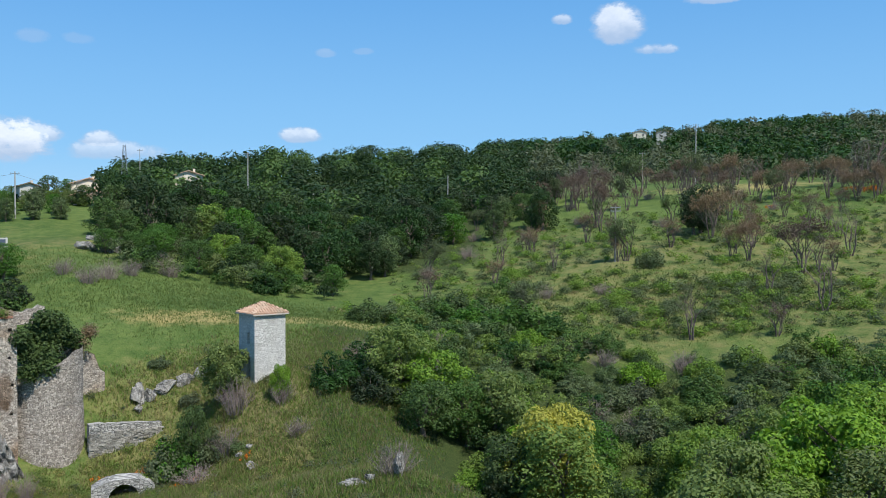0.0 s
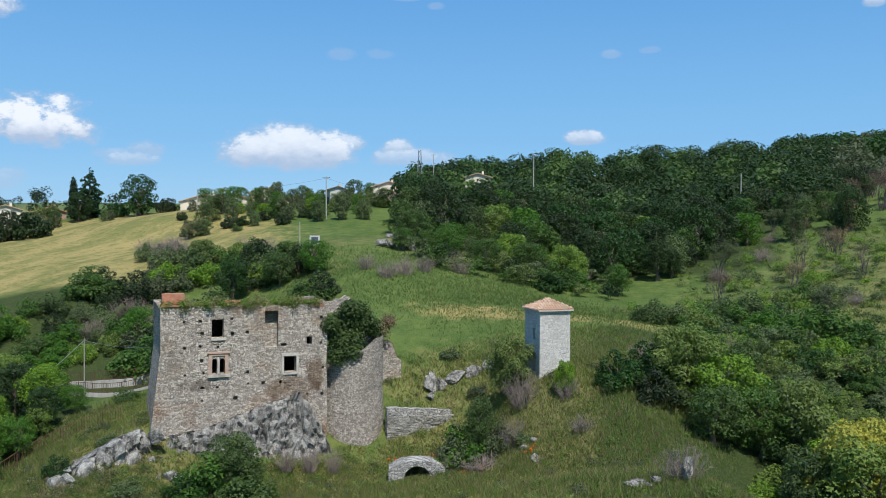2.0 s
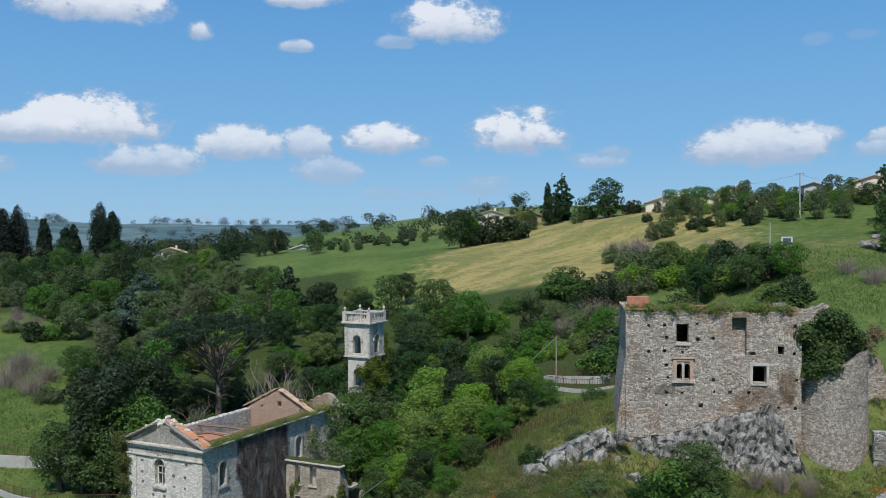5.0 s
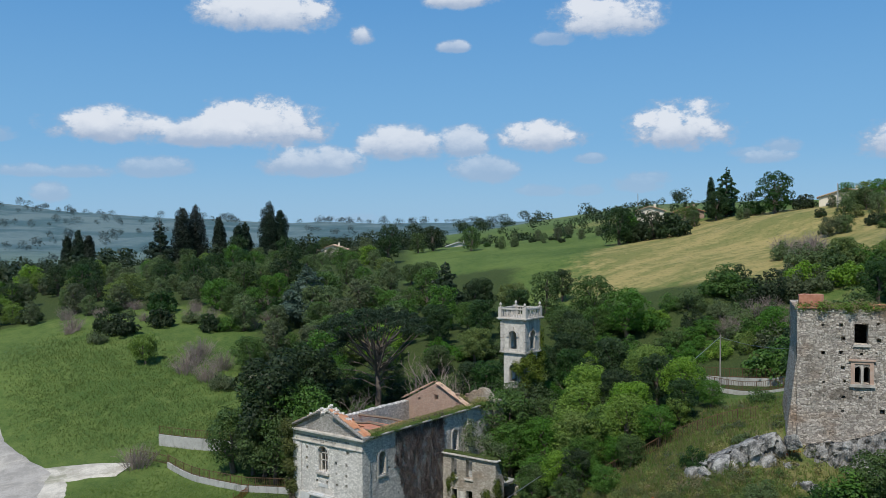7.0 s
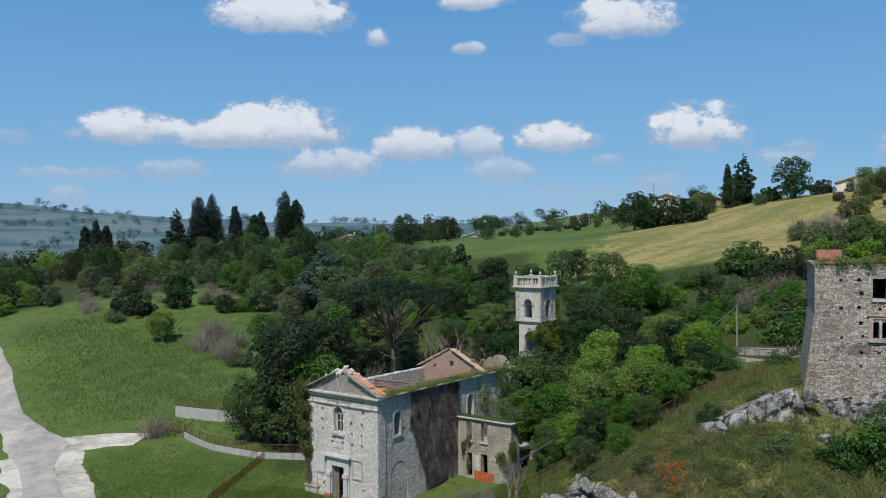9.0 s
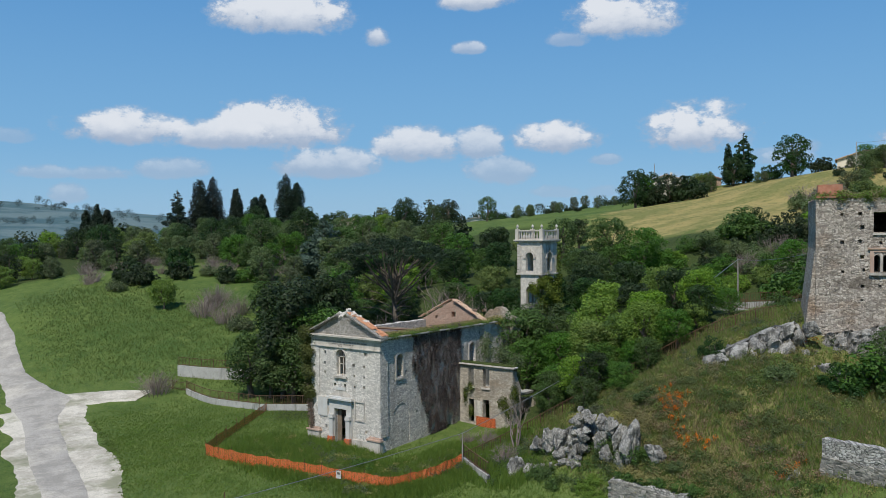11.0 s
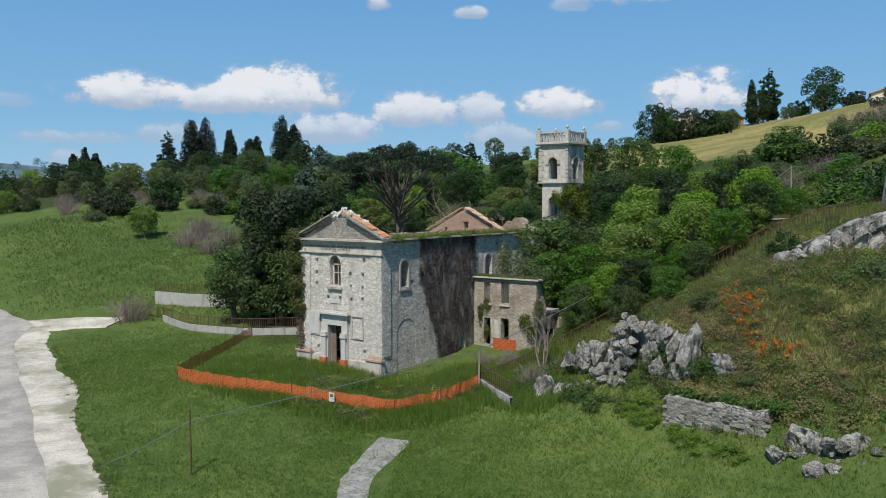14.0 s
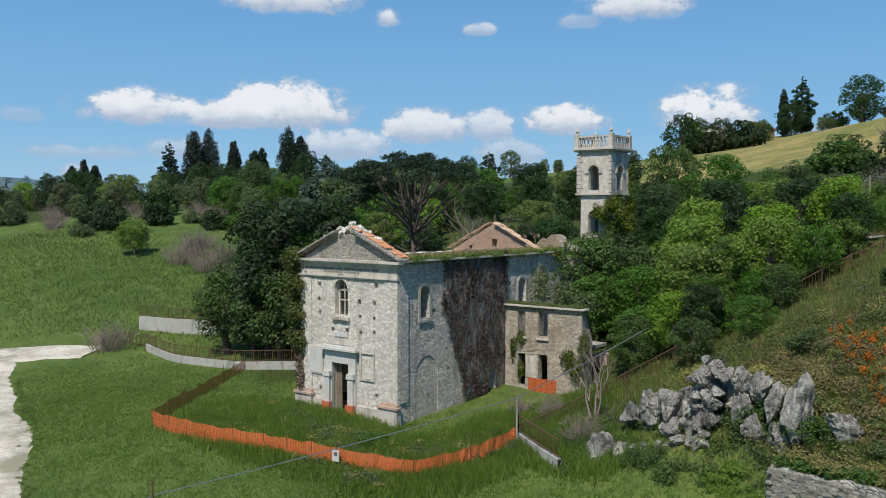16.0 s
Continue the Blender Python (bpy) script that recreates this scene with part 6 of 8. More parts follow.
def net_fence():
    ob = thing("barrier_fence", "orange plastic barrier net on thin iron stakes", "fence", rz(-75.9, 20.3, 0, 0))
    o = Vector((-75.9, 20.3, 0))
    line = along([(-85.5, 29.0), (-80.5, 24.4), (-75.9, 20.3), (-70.8, 22.2), (-66.7, 24.4), (-62.5, 27.0), (-59.2, 29.8), (-58.9, 33.0), (-59.4, 36.2)], 1.9)
    P = [Vector((x, y, float(ground_top(x, y)))) - o for x, y in line]
    rng = random.Random(8)
    for i, (a, b) in enumerate(zip(P, P[1:])):
        n = 6
        g = Geo()
        low = i < 5
        h = 0.85 if low else 1.05
        pts = []
        for k in range(n + 1):
            p = a.lerp(b, k / n)
            sag = 0.10 * math.sin(math.pi * k / n) + rng.uniform(-0.03, 0.03)
            w = Vector((b.y - a.y, a.x - b.x, 0)).normalized() * rng.uniform(-0.05, 0.05)
            pts.append((p + w + Vector((0, 0, 0.02)), p - w + Vector((0, 0, h - sag))))
        for (p0, q0), (p1, q1) in zip(pts, pts[1:]):
            g.poly([p0, p1, q1, q0])
        part("net_panel", g, NET, ob)
        part("stake", Geo().tube([a + Vector((0, 0, -0.2)), a + Vector((0, 0, 1.3))], [0.02, 0.02], 5), RUST, ob)
    s = P[len(P) - 7]
    sign = part("notice", Geo().box(-0.22, 0.22, -0.03, 0.0, 0.35, 0.95).moved(pose(s.x + 0.2, s.y - 0.12, s.z, 0, 0, 30)), WHITE, ob, "small white warning notice")
    part("notice_bars", Geo().box(-0.12, 0.12, -0.04, -0.033, 0.66, 0.84).moved(pose(s.x + 0.2, s.y - 0.12, s.z, 0, 0, 30)), LETTER, sign)
    return ob


net_fence()


def pole(x, y, h, r, mat, label, arms=0, heading=0.0, name="utility_pole"):
    ob = thing(name, label, "pole", rz(x, y, float(ground_top(x, y)), heading), "utility poles")
    part("shaft", Geo().tube([(0, 0, -0.5), (0, 0, h * 0.5), (0, 0, h)], [r, r * 0.85, r * 0.65], 8), mat, ob)
    for k in range(arms):
        arm = part("crossarm", Geo().box(-0.8, 0.8, -0.05, 0.05, h - 0.35 - 0.5 * k, h - 0.25 - 0.5 * k), STEEL, ob)
        for s in (-0.7, 0.0, 0.7):
            part("insulator", Geo().lathe([(0.03, 0), (0.06, 0.05), (0.05, 0.14), (0.02, 0.2)], 6).moved(pose(s, 0, h - 0.25 - 0.5 * k)), POLE_CONCRETE, arm)
    return ob


pole(-58.0, 16.8, 3.6, 0.06, RUST, "thin rusty iron pole in the lawn")
pole(-59.3, 36.2, 2.6, 0.07, POLE_WOOD, "short wooden cable post by the railing")
pole(-63.8, 72.6, 5.6, 0.09, POLE_WOOD, "old wooden cable pole on the terrace", 0)
pole(-62.1, 115.3, 4.7, 0.09, POLE_CONCRETE, "pale pole on the meadow")
pole(-107.5, 155.2, 5.6, 0.13, POLE_CONCRETE, "pale concrete pole by the hilltop field")
pole(-76.5, 152.5, 8.2, 0.15, POLE_CONCRETE, "tall pale concrete pole by the hilltop lane", 1)
pole(-57.0, 160.0, 5.0, 0.1, POLE_WOOD, "thin pole by the hilltop lane")
pole(23.4, 125.1, 8.0, 0.13, POLE_WOOD, "wooden power pole on the scorched slope", 2, 15)
pole(43.0, 199.5, 9.5, 0.16, POLE_WOOD, "power pole at the top of the slope", 1, 15)
pole(-1.0, 190.0, 10.0, 0.14, POLE_CONCRETE, "slender power pole above the valley")
pole(-48.0, 205.0, 15.0, 0.16, POLE_CONCRETE, "power pole standing over the wood", 1)
pole(62.0, 225.0, 15.5, 0.2, POLE_CONCRETE, "pale double-arm power pole", 2, 10)
pole(-86.0, 240.0, 14.0, 0.14, POLE_CONCRETE, "slim pole among the hilltop trees", 1)
pole(-173.0, 165.0, 9.0, 0.12, POLE_WOOD, "thin pole on the skyline")


def cable(points, label, sag=0.6, r=0.014):
    g, P = Geo(), [Vector(p) for p in points]
    for a, b in zip(P, P[1:]):
        pts = [a.lerp(b, k / 14) - Vector((0, 0, sag * 4 * (k / 14) * (1 - k / 14))) for k in range(15)]
        g.tube(pts, [r] * 15, 4)
    return solid("cable", g.mesh("cable", STEEL), label, "cable", None, "overhead cables")


cable([(-61.7, 12.9, gz(-61.7, 12.9) + 0.1), (-58.0, 16.8, gz(-58.0, 16.8) + 3.0), (-59.3, 36.2, gz(-59.3, 36.2) + 2.6)], "slack grey cable over the lawn", 0.12, 0.028)
cable([(-59.3, 36.2, gz(-59.3, 36.2) + 2.6), (-63.8, 72.6, gz(-63.8, 72.6) + 5.5)], "sagging grey cable climbing towards the terrace", 0.9, 0.028)
cable([(-63.8, 72.6, gz(-63.8, 72.6) + 5.5), (-42.4, 60.5, 17.3)], "thin cable to the castle corner", 0.6, 0.02)
cable([(-107.5, 155.2, gz(-107.5, 155.2) + 5.4), (-76.5, 152.5, gz(-76.5, 152.5) + 7.8), (-57.0, 160.0, gz(-57.0, 160.0) + 4.8)], "cable along the hilltop lane", 0.8, 0.025)


def signboard():
    x, y = -59.9, 115.8
    ob = thing("signboard", "white board with a dark panel on two posts", "sign", rz(x, y, gz(x, y), 27))
    for s in (-0.6, 0.6):
        part("post", Geo().tube([(s, 0, -0.3), (s, 0, 2.2)], [0.06, 0.06], 6), STEEL, ob)
    board = part("board", Geo().box(-0.75, 0.75, -0.08, 0.0, 0.6, 2.1), WHITE, ob)
    part("dark_panel", Geo().box(-0.5, 0.5, -0.1, -0.083, 1.0, 1.9), plain("sign_blue", (0.06, 0.08, 0.12), (0.09, 0.11, 0.15), 4.0), board)


signboard()

# ---- houses on the hill ----


def house(x, y, z, w, d, h, turn, wall, label, storeys=2, pitch=0.32, windows=3, balcony=False, roof_mat=None, base=2.5):
    ob = thing("house", label, "house", rz(x, y, z, turn), "hilltop houses")
    part("wall", Geo().box(-w / 2, w / 2, 0, d, -base, h), wall, ob)
    rise, e = w / 2 * pitch, 0.45
    for s in (-1, 1):
        g = Geo().prism([(0, h + rise + 0.02), (s * (w / 2 + e), h - e * pitch + 0.02), (s * (w / 2 + e), h - e * pitch + 0.2), (0, h + rise + 0.2)][:: -s], -e, d + e)
        part("roof_slope", g, roof_mat or OLD_TILE, ob)
    part("gable", Geo().prism([(-w / 2, h + 0.01), (w / 2, h + 0.01), (0, h + rise)], 0.02, d - 0.02), wall, ob)
    part("chimney", Geo().box(w * 0.15, w * 0.15 + 0.5, d * 0.4, d * 0.4 + 0.5, h, h + rise + 0.7), wall, ob)
    for f in range(storeys):
        for k in range(windows):
            cx, cz = -w / 2 + w * (k + 0.5) / windows, 1.0 + f * (h / storeys)
            win = part("window", Geo().box(cx - 0.5, cx + 0.5, -0.06, 0.05, cz, cz + 1.3), DRESSED, ob)
            part("pane", Geo().box(cx - 0.4, cx + 0.4, -0.08, -0.063, cz + 0.1, cz + 1.2), WINDOW_DARK, win)
        for k in range(2):
            cy, cz = d * (k + 0.5) / 2, 1.0 + f * (h / storeys)
            win = part("window", Geo().box(-w / 2 - 0.06, -w / 2 + 0.05, cy - 0.45, cy + 0.45, cz, cz + 1.3), DRESSED, ob)
            part("pane", Geo().box(-w / 2 - 0.08, -w / 2 - 0.063, cy - 0.36, cy + 0.36, cz + 0.1, cz + 1.2), WINDOW_DARK, win)
    if balcony:
        b = part("balcony", Geo().box(-w / 2, w / 2, -1.3, 0, h / storeys - 0.1, h / storeys + 0.08), WHITE, ob)
        part("balcony_rail", Geo().box(-w / 2, w / 2, -1.3, -1.24, h / storeys + 0.08, h / storeys + 0.95), WHITE, b, "white balcony parapet")
    return ob


def place(heading, d):
    a = radians(heading)
    return -d * math.sin(a), d * math.cos(a)


for heading, d, z, w, dep, h, turn, wall, label, st, win, bal, roof in [
    (22.5, 192, 28.0, 7.0, 8, 5.6, 30, PINK_WALL, "salmon two-storey house with a white balcony", 2, 2, True, None),
    (22.6, 203, 29.8, 7.5, 8, 6.6, 32, CREAM_WALL, "cream house with a hipped tile roof", 2, 2, False, None),
    (34.2, 205, 29.0, 11.0, 9, 3.6, 35, CREAM_WALL, "low cream farmhouse with wide eaves", 1, 3, False, None),
    (32.4, 200, 29.4, 7.5, 8, 3.6, 38, CREAM_WALL, "low house with an open tiled porch", 1, 2, False, None),
    (30.6, 215, 29.6, 7.0, 8, 5.6, 30, CREAM_WALL, "cream house half hidden by trees", 2, 2, False, None),
    (29.0, 208, 29.2, 9.0, 7, 3.6, 30, PINK_WALL, "low salmon outbuilding behind the hedge", 1, 3, False, None),
    (25.9, 200, 31.4, 3.6, 6, 4.2, 34, WHITE, "small white house with a dark roof", 1, 1, False, DARK_WOOD),
    (16.8, 205, 36.0, 6.0, 6, 2.8, 16, CREAM_WALL, "low cream house among the hill trees", 1, 2, False, None),
    (43.2, 224, 27.8, 7.0, 6, 2.4, 50, BRICK_PALE, "barn with a red tiled roof at the field edge", 1, 2, False, TILE),
    (45.6, 228, 28.0, 7.0, 5, 2.6, 50, CREAM_WALL, "long low farm building behind the bushes", 1, 2, False, None),
    (66.0, 262, 17.5, 9.0, 6, 3.0, 60, CREAM_WALL, "low pale building between the cypresses", 1, 3, False, None),
    (57.8, 275, 17.5, 8.0, 6, 3.4, 60, WHITE, "flat pale shed on the horizon", 1, 2, False, CONCRETE),
    (8.6, 225, 33.0, 4.0, 5, 3.6, 8, WHITE, "white hut glimpsed through the wood", 1, 1, False, None),
    (-13.4, 560, 80.0, 9.0, 8, 6.5, -10, WHITE, "white house on the far hillside", 2, 2, False, None),
    (-11.9, 570, 82.0, 8.0, 8, 6.0, -10, CREAM_WALL, "cream house on the far hillside", 2, 2, False, None),
    (-4.2, 470, 62.0, 12.0, 8, 3.6, -4, CREAM_WALL, "long farm building on the wooded ridge", 1, 4, False, None),
]:
    hx, hy = place(heading, d)
    house(hx, hy, z, w, dep, h, turn, wall, label, st, 0.32, win, bal, roof)


def pylon():
    hx, hy = place(20.6, 225)
    ob = thing("lattice_mast", "grey steel lattice mast behind the houses", "mast", rz(hx, hy, 33.0, 10))
    H = 14.0
    for sx, sy in ((-1, -1), (1, -1), (1, 1), (-1, 1)):
        part("leg", Geo().tube([(sx * 0.9, sy * 0.9, -1), (sx * 0.28, sy * 0.28, H)], [0.07, 0.05], 4), STEEL, ob)
    for k in range(11):
        z0, z1 = H * k / 11, H * (k + 1) / 11
        a0, a1 = 0.9 - 0.62 * k / 11, 0.9 - 0.62 * (k + 1) / 11
        for p, q in (((-a0, -a0, z0), (a1, -a1, z1)), ((a0, -a0, z0), (a1, a1, z1)), ((a0, a0, z0), (-a1, a1, z1)), ((-a0, a0, z0), (-a1, -a1, z1)), ((-a0, -a0, z0), (a0, -a0, z0))):
            part("brace", Geo().tube([p, q], [0.035, 0.035], 3), STEEL, ob)


pylon()


# ---- trees and bushes ----
N1, N2 = 2900, 1500  # leaves of a near and of a far crown
NEAR = {
    "oak_a": tree_kind(101, 7.0, 3.2, N1, 0.21, GREEN), "oak_b": tree_kind(102, 7.5, 2.8, N1, 0.21, GREEN_DARK), "oak_c": tree_kind(103, 6.0, 3.0, N1, 0.22, GREEN_BRIGHT),
    "ash_a": tree_kind(104, 8.5, 3.2, N1, 0.22, GREEN_BRIGHT, clumps=58), "ash_b": tree_kind(105, 8.0, 3.6, N1, 0.23, GREEN, clumps=58),
    "bush_a": bush_kind(106, 2.6, 1.9, 1250, 0.17, GREEN), "bush_b": bush_kind(107, 2.2, 1.6, 1200, 0.16, GREEN_OLIVE), "bush_c": bush_kind(108, 2.8, 1.7, 1250, 0.17, GREEN_DARK), "bush_d": bush_kind(109, 2.4, 1.8, 1250, 0.17, GREEN_BRIGHT),
    "acacia": tree_kind(110, 7.5, 3.6, 5200, 0.22, YELLOW_GREEN, bare=0.12),
}
FAR = {
    "far_a": tree_kind(121, 8.0, 3.4, N2, 0.31, GREEN_DARK, bare=0.1, name="woodland_tree"), "far_b": tree_kind(122, 9.0, 3.8, N2, 0.33, GREEN, bare=0.1, name="woodland_tree"), "far_c": tree_kind(123, 7.0, 3.4, N2, 0.30, GREEN_BRIGHT, bare=0.1, name="woodland_tree"),
    "far_d": tree_kind(124, 7.5, 3.2, N2, 0.32, GREEN_OLIVE, bare=0.1, name="woodland_tree"), "far_bush": bush_kind(125, 3.0, 2.2, 900, 0.29, GREEN_DARK),
}
DRY = {
    "scorched_a": bare_kind(131, 6.4, 3.0, 5, CHAR, 1300, RUSSET, twig_r=0.9), "scorched_b": bare_kind(132, 6.0, 2.6, 4, CHAR, 500, RUSSET, twig_r=0.9), "scorched_c": bare_kind(133, 7.2, 2.8, 3, CHAR, twig_r=1.0), "scorched_d": bare_kind(134, 5.6, 2.6, 4, CHAR, 1100, GREEN_OLIVE, twig_r=0.85),
    "scrub_a": scrub_kind(135, 2.6, 1.6, 90, TWIG, ""), "scrub_b": scrub_kind(136, 1.8, 1.4, 80, TWIG, ""),
    "dead_tree": bare_kind(137, 7.5, 3.4, 3, TWIG, 0, None, "dead_tree"),
}
LABELS = {
    "oak_a": ("leafy green tree with a rounded uneven crown", "tree", "broadleaved trees"), "oak_b": ("dark green densely leaved tree", "tree", "broadleaved trees"), "oak_c": ("bright green young leafy tree", "tree", "broadleaved trees"),
    "ash_a": ("tall light-green tree with layered foliage", "tree", "broadleaved trees"), "ash_b": ("tall spreading green leafy tree", "tree", "broadleaved trees"),
    "bush_a": ("rounded green bush on rough grass", "bush", "bushes"), "bush_b": ("grey-green bush with olive leaves", "bush", "bushes"), "bush_c": ("dark green dense rounded bush", "bush", "bushes"), "bush_d": ("bright green leafy bush", "bush", "bushes"),
    "acacia": ("yellow-green flowering tree standing out from the wood", "tree", "broadleaved trees"),
    "far_a": ("dark green woodland tree on the hillside", "tree", "woodland trees"), "far_b": ("green woodland tree on the hillside", "tree", "woodland trees"), "far_c": ("fresh green woodland tree on the hillside", "tree", "woodland trees"),
    "far_d": ("grey-green olive tree on the hillside", "tree", "woodland trees"), "far_bush": ("dark green dense thicket bush", "bush", "bushes"),
    "scorched_a": ("scorched tree with russet dead leaves", "tree", "scorched trees"), "scorched_b": ("scorched tree with few dead leaves", "tree", "scorched trees"), "scorched_c": ("bare blackened burnt tree", "tree", "scorched trees"), "scorched_d": ("scorched tree with some green regrowth", "tree", "scorched trees"),
    "scrub_a": ("tall leafless brown shrub thicket", "shrub", "bare shrubs"), "scrub_b": ("low leafless brown shrub thicket", "shrub", "bare shrubs"), "dead_tree": ("dead leafless grey old tree", "tree", "bare shrubs"),
}
ALL_KINDS = {**NEAR, **FAR, **DRY}


def stand(key, x, y, size=1.0, turn=0.0, tall=None, label=None, sink=0.1):
    lab, cat, group = LABELS[key]
    return plant(key, x, y, size, turn, ALL_KINDS[key], sink, group, label or lab, cat, tall)


BLOCKED = [(-69, 40, 13), (-63, 43, 6), (-76, 54, 5), (-36, 63, 10), (-27, 69, 6), (-14.5, 70.5, 5), (-92, 10, 13), (-110, 9, 8), (-68, 24, 12)]


def scatter(h0, h1, d0, d1, spacing, kinds, sizes, seed, keep=1.0, test=None, clear=True):
    """Plants spread over a stretch of headings and distances, jittered so that none stand in line."""
    rng = random.Random(seed)
    n = 0
    d = d0
    while d < d1:
        step = spacing / d * 57.3
        h = h0 + rng.uniform(0, step)
        while h < h1:
            x, y = place(h + rng.uniform(-0.4, 0.4) * step, d + rng.uniform(-0.45, 0.45) * spacing)
            if rng.random() < keep and (test is None or test(x, y)) and not (clear and any(math.hypot(x - a, y - b) < r for a, b, r in BLOCKED)):
                s = rng.uniform(*sizes)
                stand(rng.choice(kinds), x, y, s, rng.uniform(0, 360), s * rng.uniform(0.85, 1.15))
                n += 1
            h += step
        d += spacing * 0.9
    return n


# valley bottom below the meadow: thick bushes and young trees
bank = lambda x, y: x > -6.0 + max(0.0, 67.1 - y) * 1.35
scatter(-30, 10, 48, 60, 4.3, ["oak_c", "oak_c", "bush_d", "ash_a", "oak_c", "bush_d"], (0.8, 1.1), 1, 0.9, lambda x, y: bank(x, y) and math.hypot(x - 5.5, y - 50) > 6)
scatter(-30, 10, 59, 74, 3.8, ["oak_c", "oak_c", "bush_d", "bush_b", "bush_d", "bush_b", "oak_a", "bush_d"], (0.8, 1.2), 2, 1.0, lambda x, y: bank(x, y) and math.hypot(x - 7, y - 58) > 3)
scatter(-30, 9, 75, 96, 3.6, ["bush_b", "bush_d", "bush_b", "bush_a", "scrub_b", "bush_d"], (0.8, 1.3), 3, 0.9, bank)
stand("acacia", 7.4, 60.5, 0.95, 20, 1.15)
stand("acacia", 31.0, 64.0, 0.8, 140)
stand("oak_c", 15.5, 48.5, 1.3, 30)
stand("oak_c", 25.5, 57.5, 1.55, 80)
stand("ash_a", 29.0, 60.0, 1.2, 130)
for x, y, s in ((-9.0, 68.5, 1.15), (-6.0, 67.8, 1.0), (-7.0, 72.0, 1.1), (4.5, 66.0, 1.2)):
    stand("bush_c", x, y, s, x * 40)
# scorched slope
scatter(-29, 3, 104, 206, 9.5, ["scorched_a", "scorched_b", "scorched_c", "scorched_b", "scorched_d", "scrub_b"], (0.85, 1.2), 4, 0.72)
scatter(-29, -5, 185, 225, 6.0, ["scorched_c", "scorched_a", "scorched_b", "scorched_c"], (0.9, 1.3), 5, 0.55)
for h, d, k, s in ((-15.8, 152, "far_a", 1.05), (-15.4, 150, "oak_b", 0.9), (-9.4, 165, "scorched_a", 1.4), (-11.3, 128, "scorched_d", 1.15), (-12.8, 125, "bush_b", 1.3), (-21.8, 124, "scorched_a", 1.25), (-17.8, 130, "scorched_b", 1.2), (-12.0, 200, "scorched_d", 1.7), (-9.0, 205, "scorched_c", 1.6),
                   (-25.5, 210, "scorched_c", 1.9), (-26.6, 205, "scorched_c", 1.8), (-24.6, 212, "scorched_c", 1.7), (-15.0, 210, "scorched_d", 1.6)):
    px, py = place(h, d)
    stand(k, px, py, s, h * 50)
# wood across the valley: dark green trees, darkened further in place of cloud shadow
scatter(1, 21.5, 140, 185, 7.4, ["far_a", "far_a", "far_a", "far_b", "far_a", "far_d"], (0.75, 1.15), 6, 0.95, lambda x, y: math.hypot(x, y) > 150 or -x / y > 0.03)
scatter(-6, 2, 165, 240, 8.5, ["far_a", "far_a", "far_b"], (0.7, 1.0), 7, 0.8)
scatter(7, 21, 116, 140, 5.0, ["scrub_a", "bush_b", "scrub_b", "far_bush", "bush_a"], (0.8, 1.2), 8, 0.6, lambda x, y: -x / y > 0.16)
# fresh green canopy along the foot of the wood
scatter(8.5, 21, 122, 146, 5.6, ["oak_a", "oak_c", "oak_a", "ash_b"], (0.7, 1.0), 31, 0.9)
scatter(3, 10, 134, 160, 5.0, ["oak_b", "far_a", "oak_a", "bush_c"], (0.7, 1.0), 32, 0.9)
scatter(7, 22, 150, 176, 6.5, ["far_b", "far_c", "far_d", "far_b", "far_a"], (0.9, 1.25), 33, 0.8)
# hilltop gardens
scatter(22.5, 35.5, 183, 196, 4.6, ["far_d", "far_c", "far_b", "far_d", "far_bush"], (0.4, 0.62), 34, 0.85)
scatter(42.5, 46.5, 208, 220, 4.0, ["far_b", "far_d", "far_bush"], (0.4, 0.6), 35, 0.9)
scatter(20, 34, 176, 216, 6.6, ["far_b", "far_d", "far_c", "far_b", "far_bush"], (0.5, 0.85), 9, 0.7)
scatter(23.5, 36, 168, 176, 4.0, ["far_bush", "far_d", "bush_a"], (0.5, 0.8), 10, 0.8)
# meadow between castle and hilltop
for h, d, k, s in ((32.5, 118, "oak_b", 0.85), (31.6, 121, "bush_c", 1.4), (27.4, 104, "bush_a", 1.35), (27.0, 104, "bush_c", 1.2), (33.5, 116, "bush_a", 1.4), (35.5, 108, "bush_a", 1.6), (36.8, 106, "bush_c", 1.6), (34.4, 102, "bush_a", 1.5),
                   (33.2, 98, "bush_b", 1.5), (32.0, 96, "bush_a", 1.4), (36.0, 97, "bush_c", 1.5), (38.0, 100, "bush_a", 1.6), (31.0, 106, "scrub_a", 1.1), (37.5, 118, "scrub_a", 1.3), (39.2, 122, "scrub_a", 1.3), (38.4, 124, "scrub_a", 1.2), (40.8, 118, "scrub_b", 1.4), (38.0, 112, "bush_b", 1.6),
                   (29.6, 104, "scrub_b", 1.0), (24.0, 112, "scrub_a", 0.9), (21.5, 110, "scrub_a", 1.0), (22.6, 108, "scrub_b", 1.1), (20.2, 113, "scrub_a", 0.9)):
    px, py = place(h, d)
    stand(k, px, py, s, h * 37)
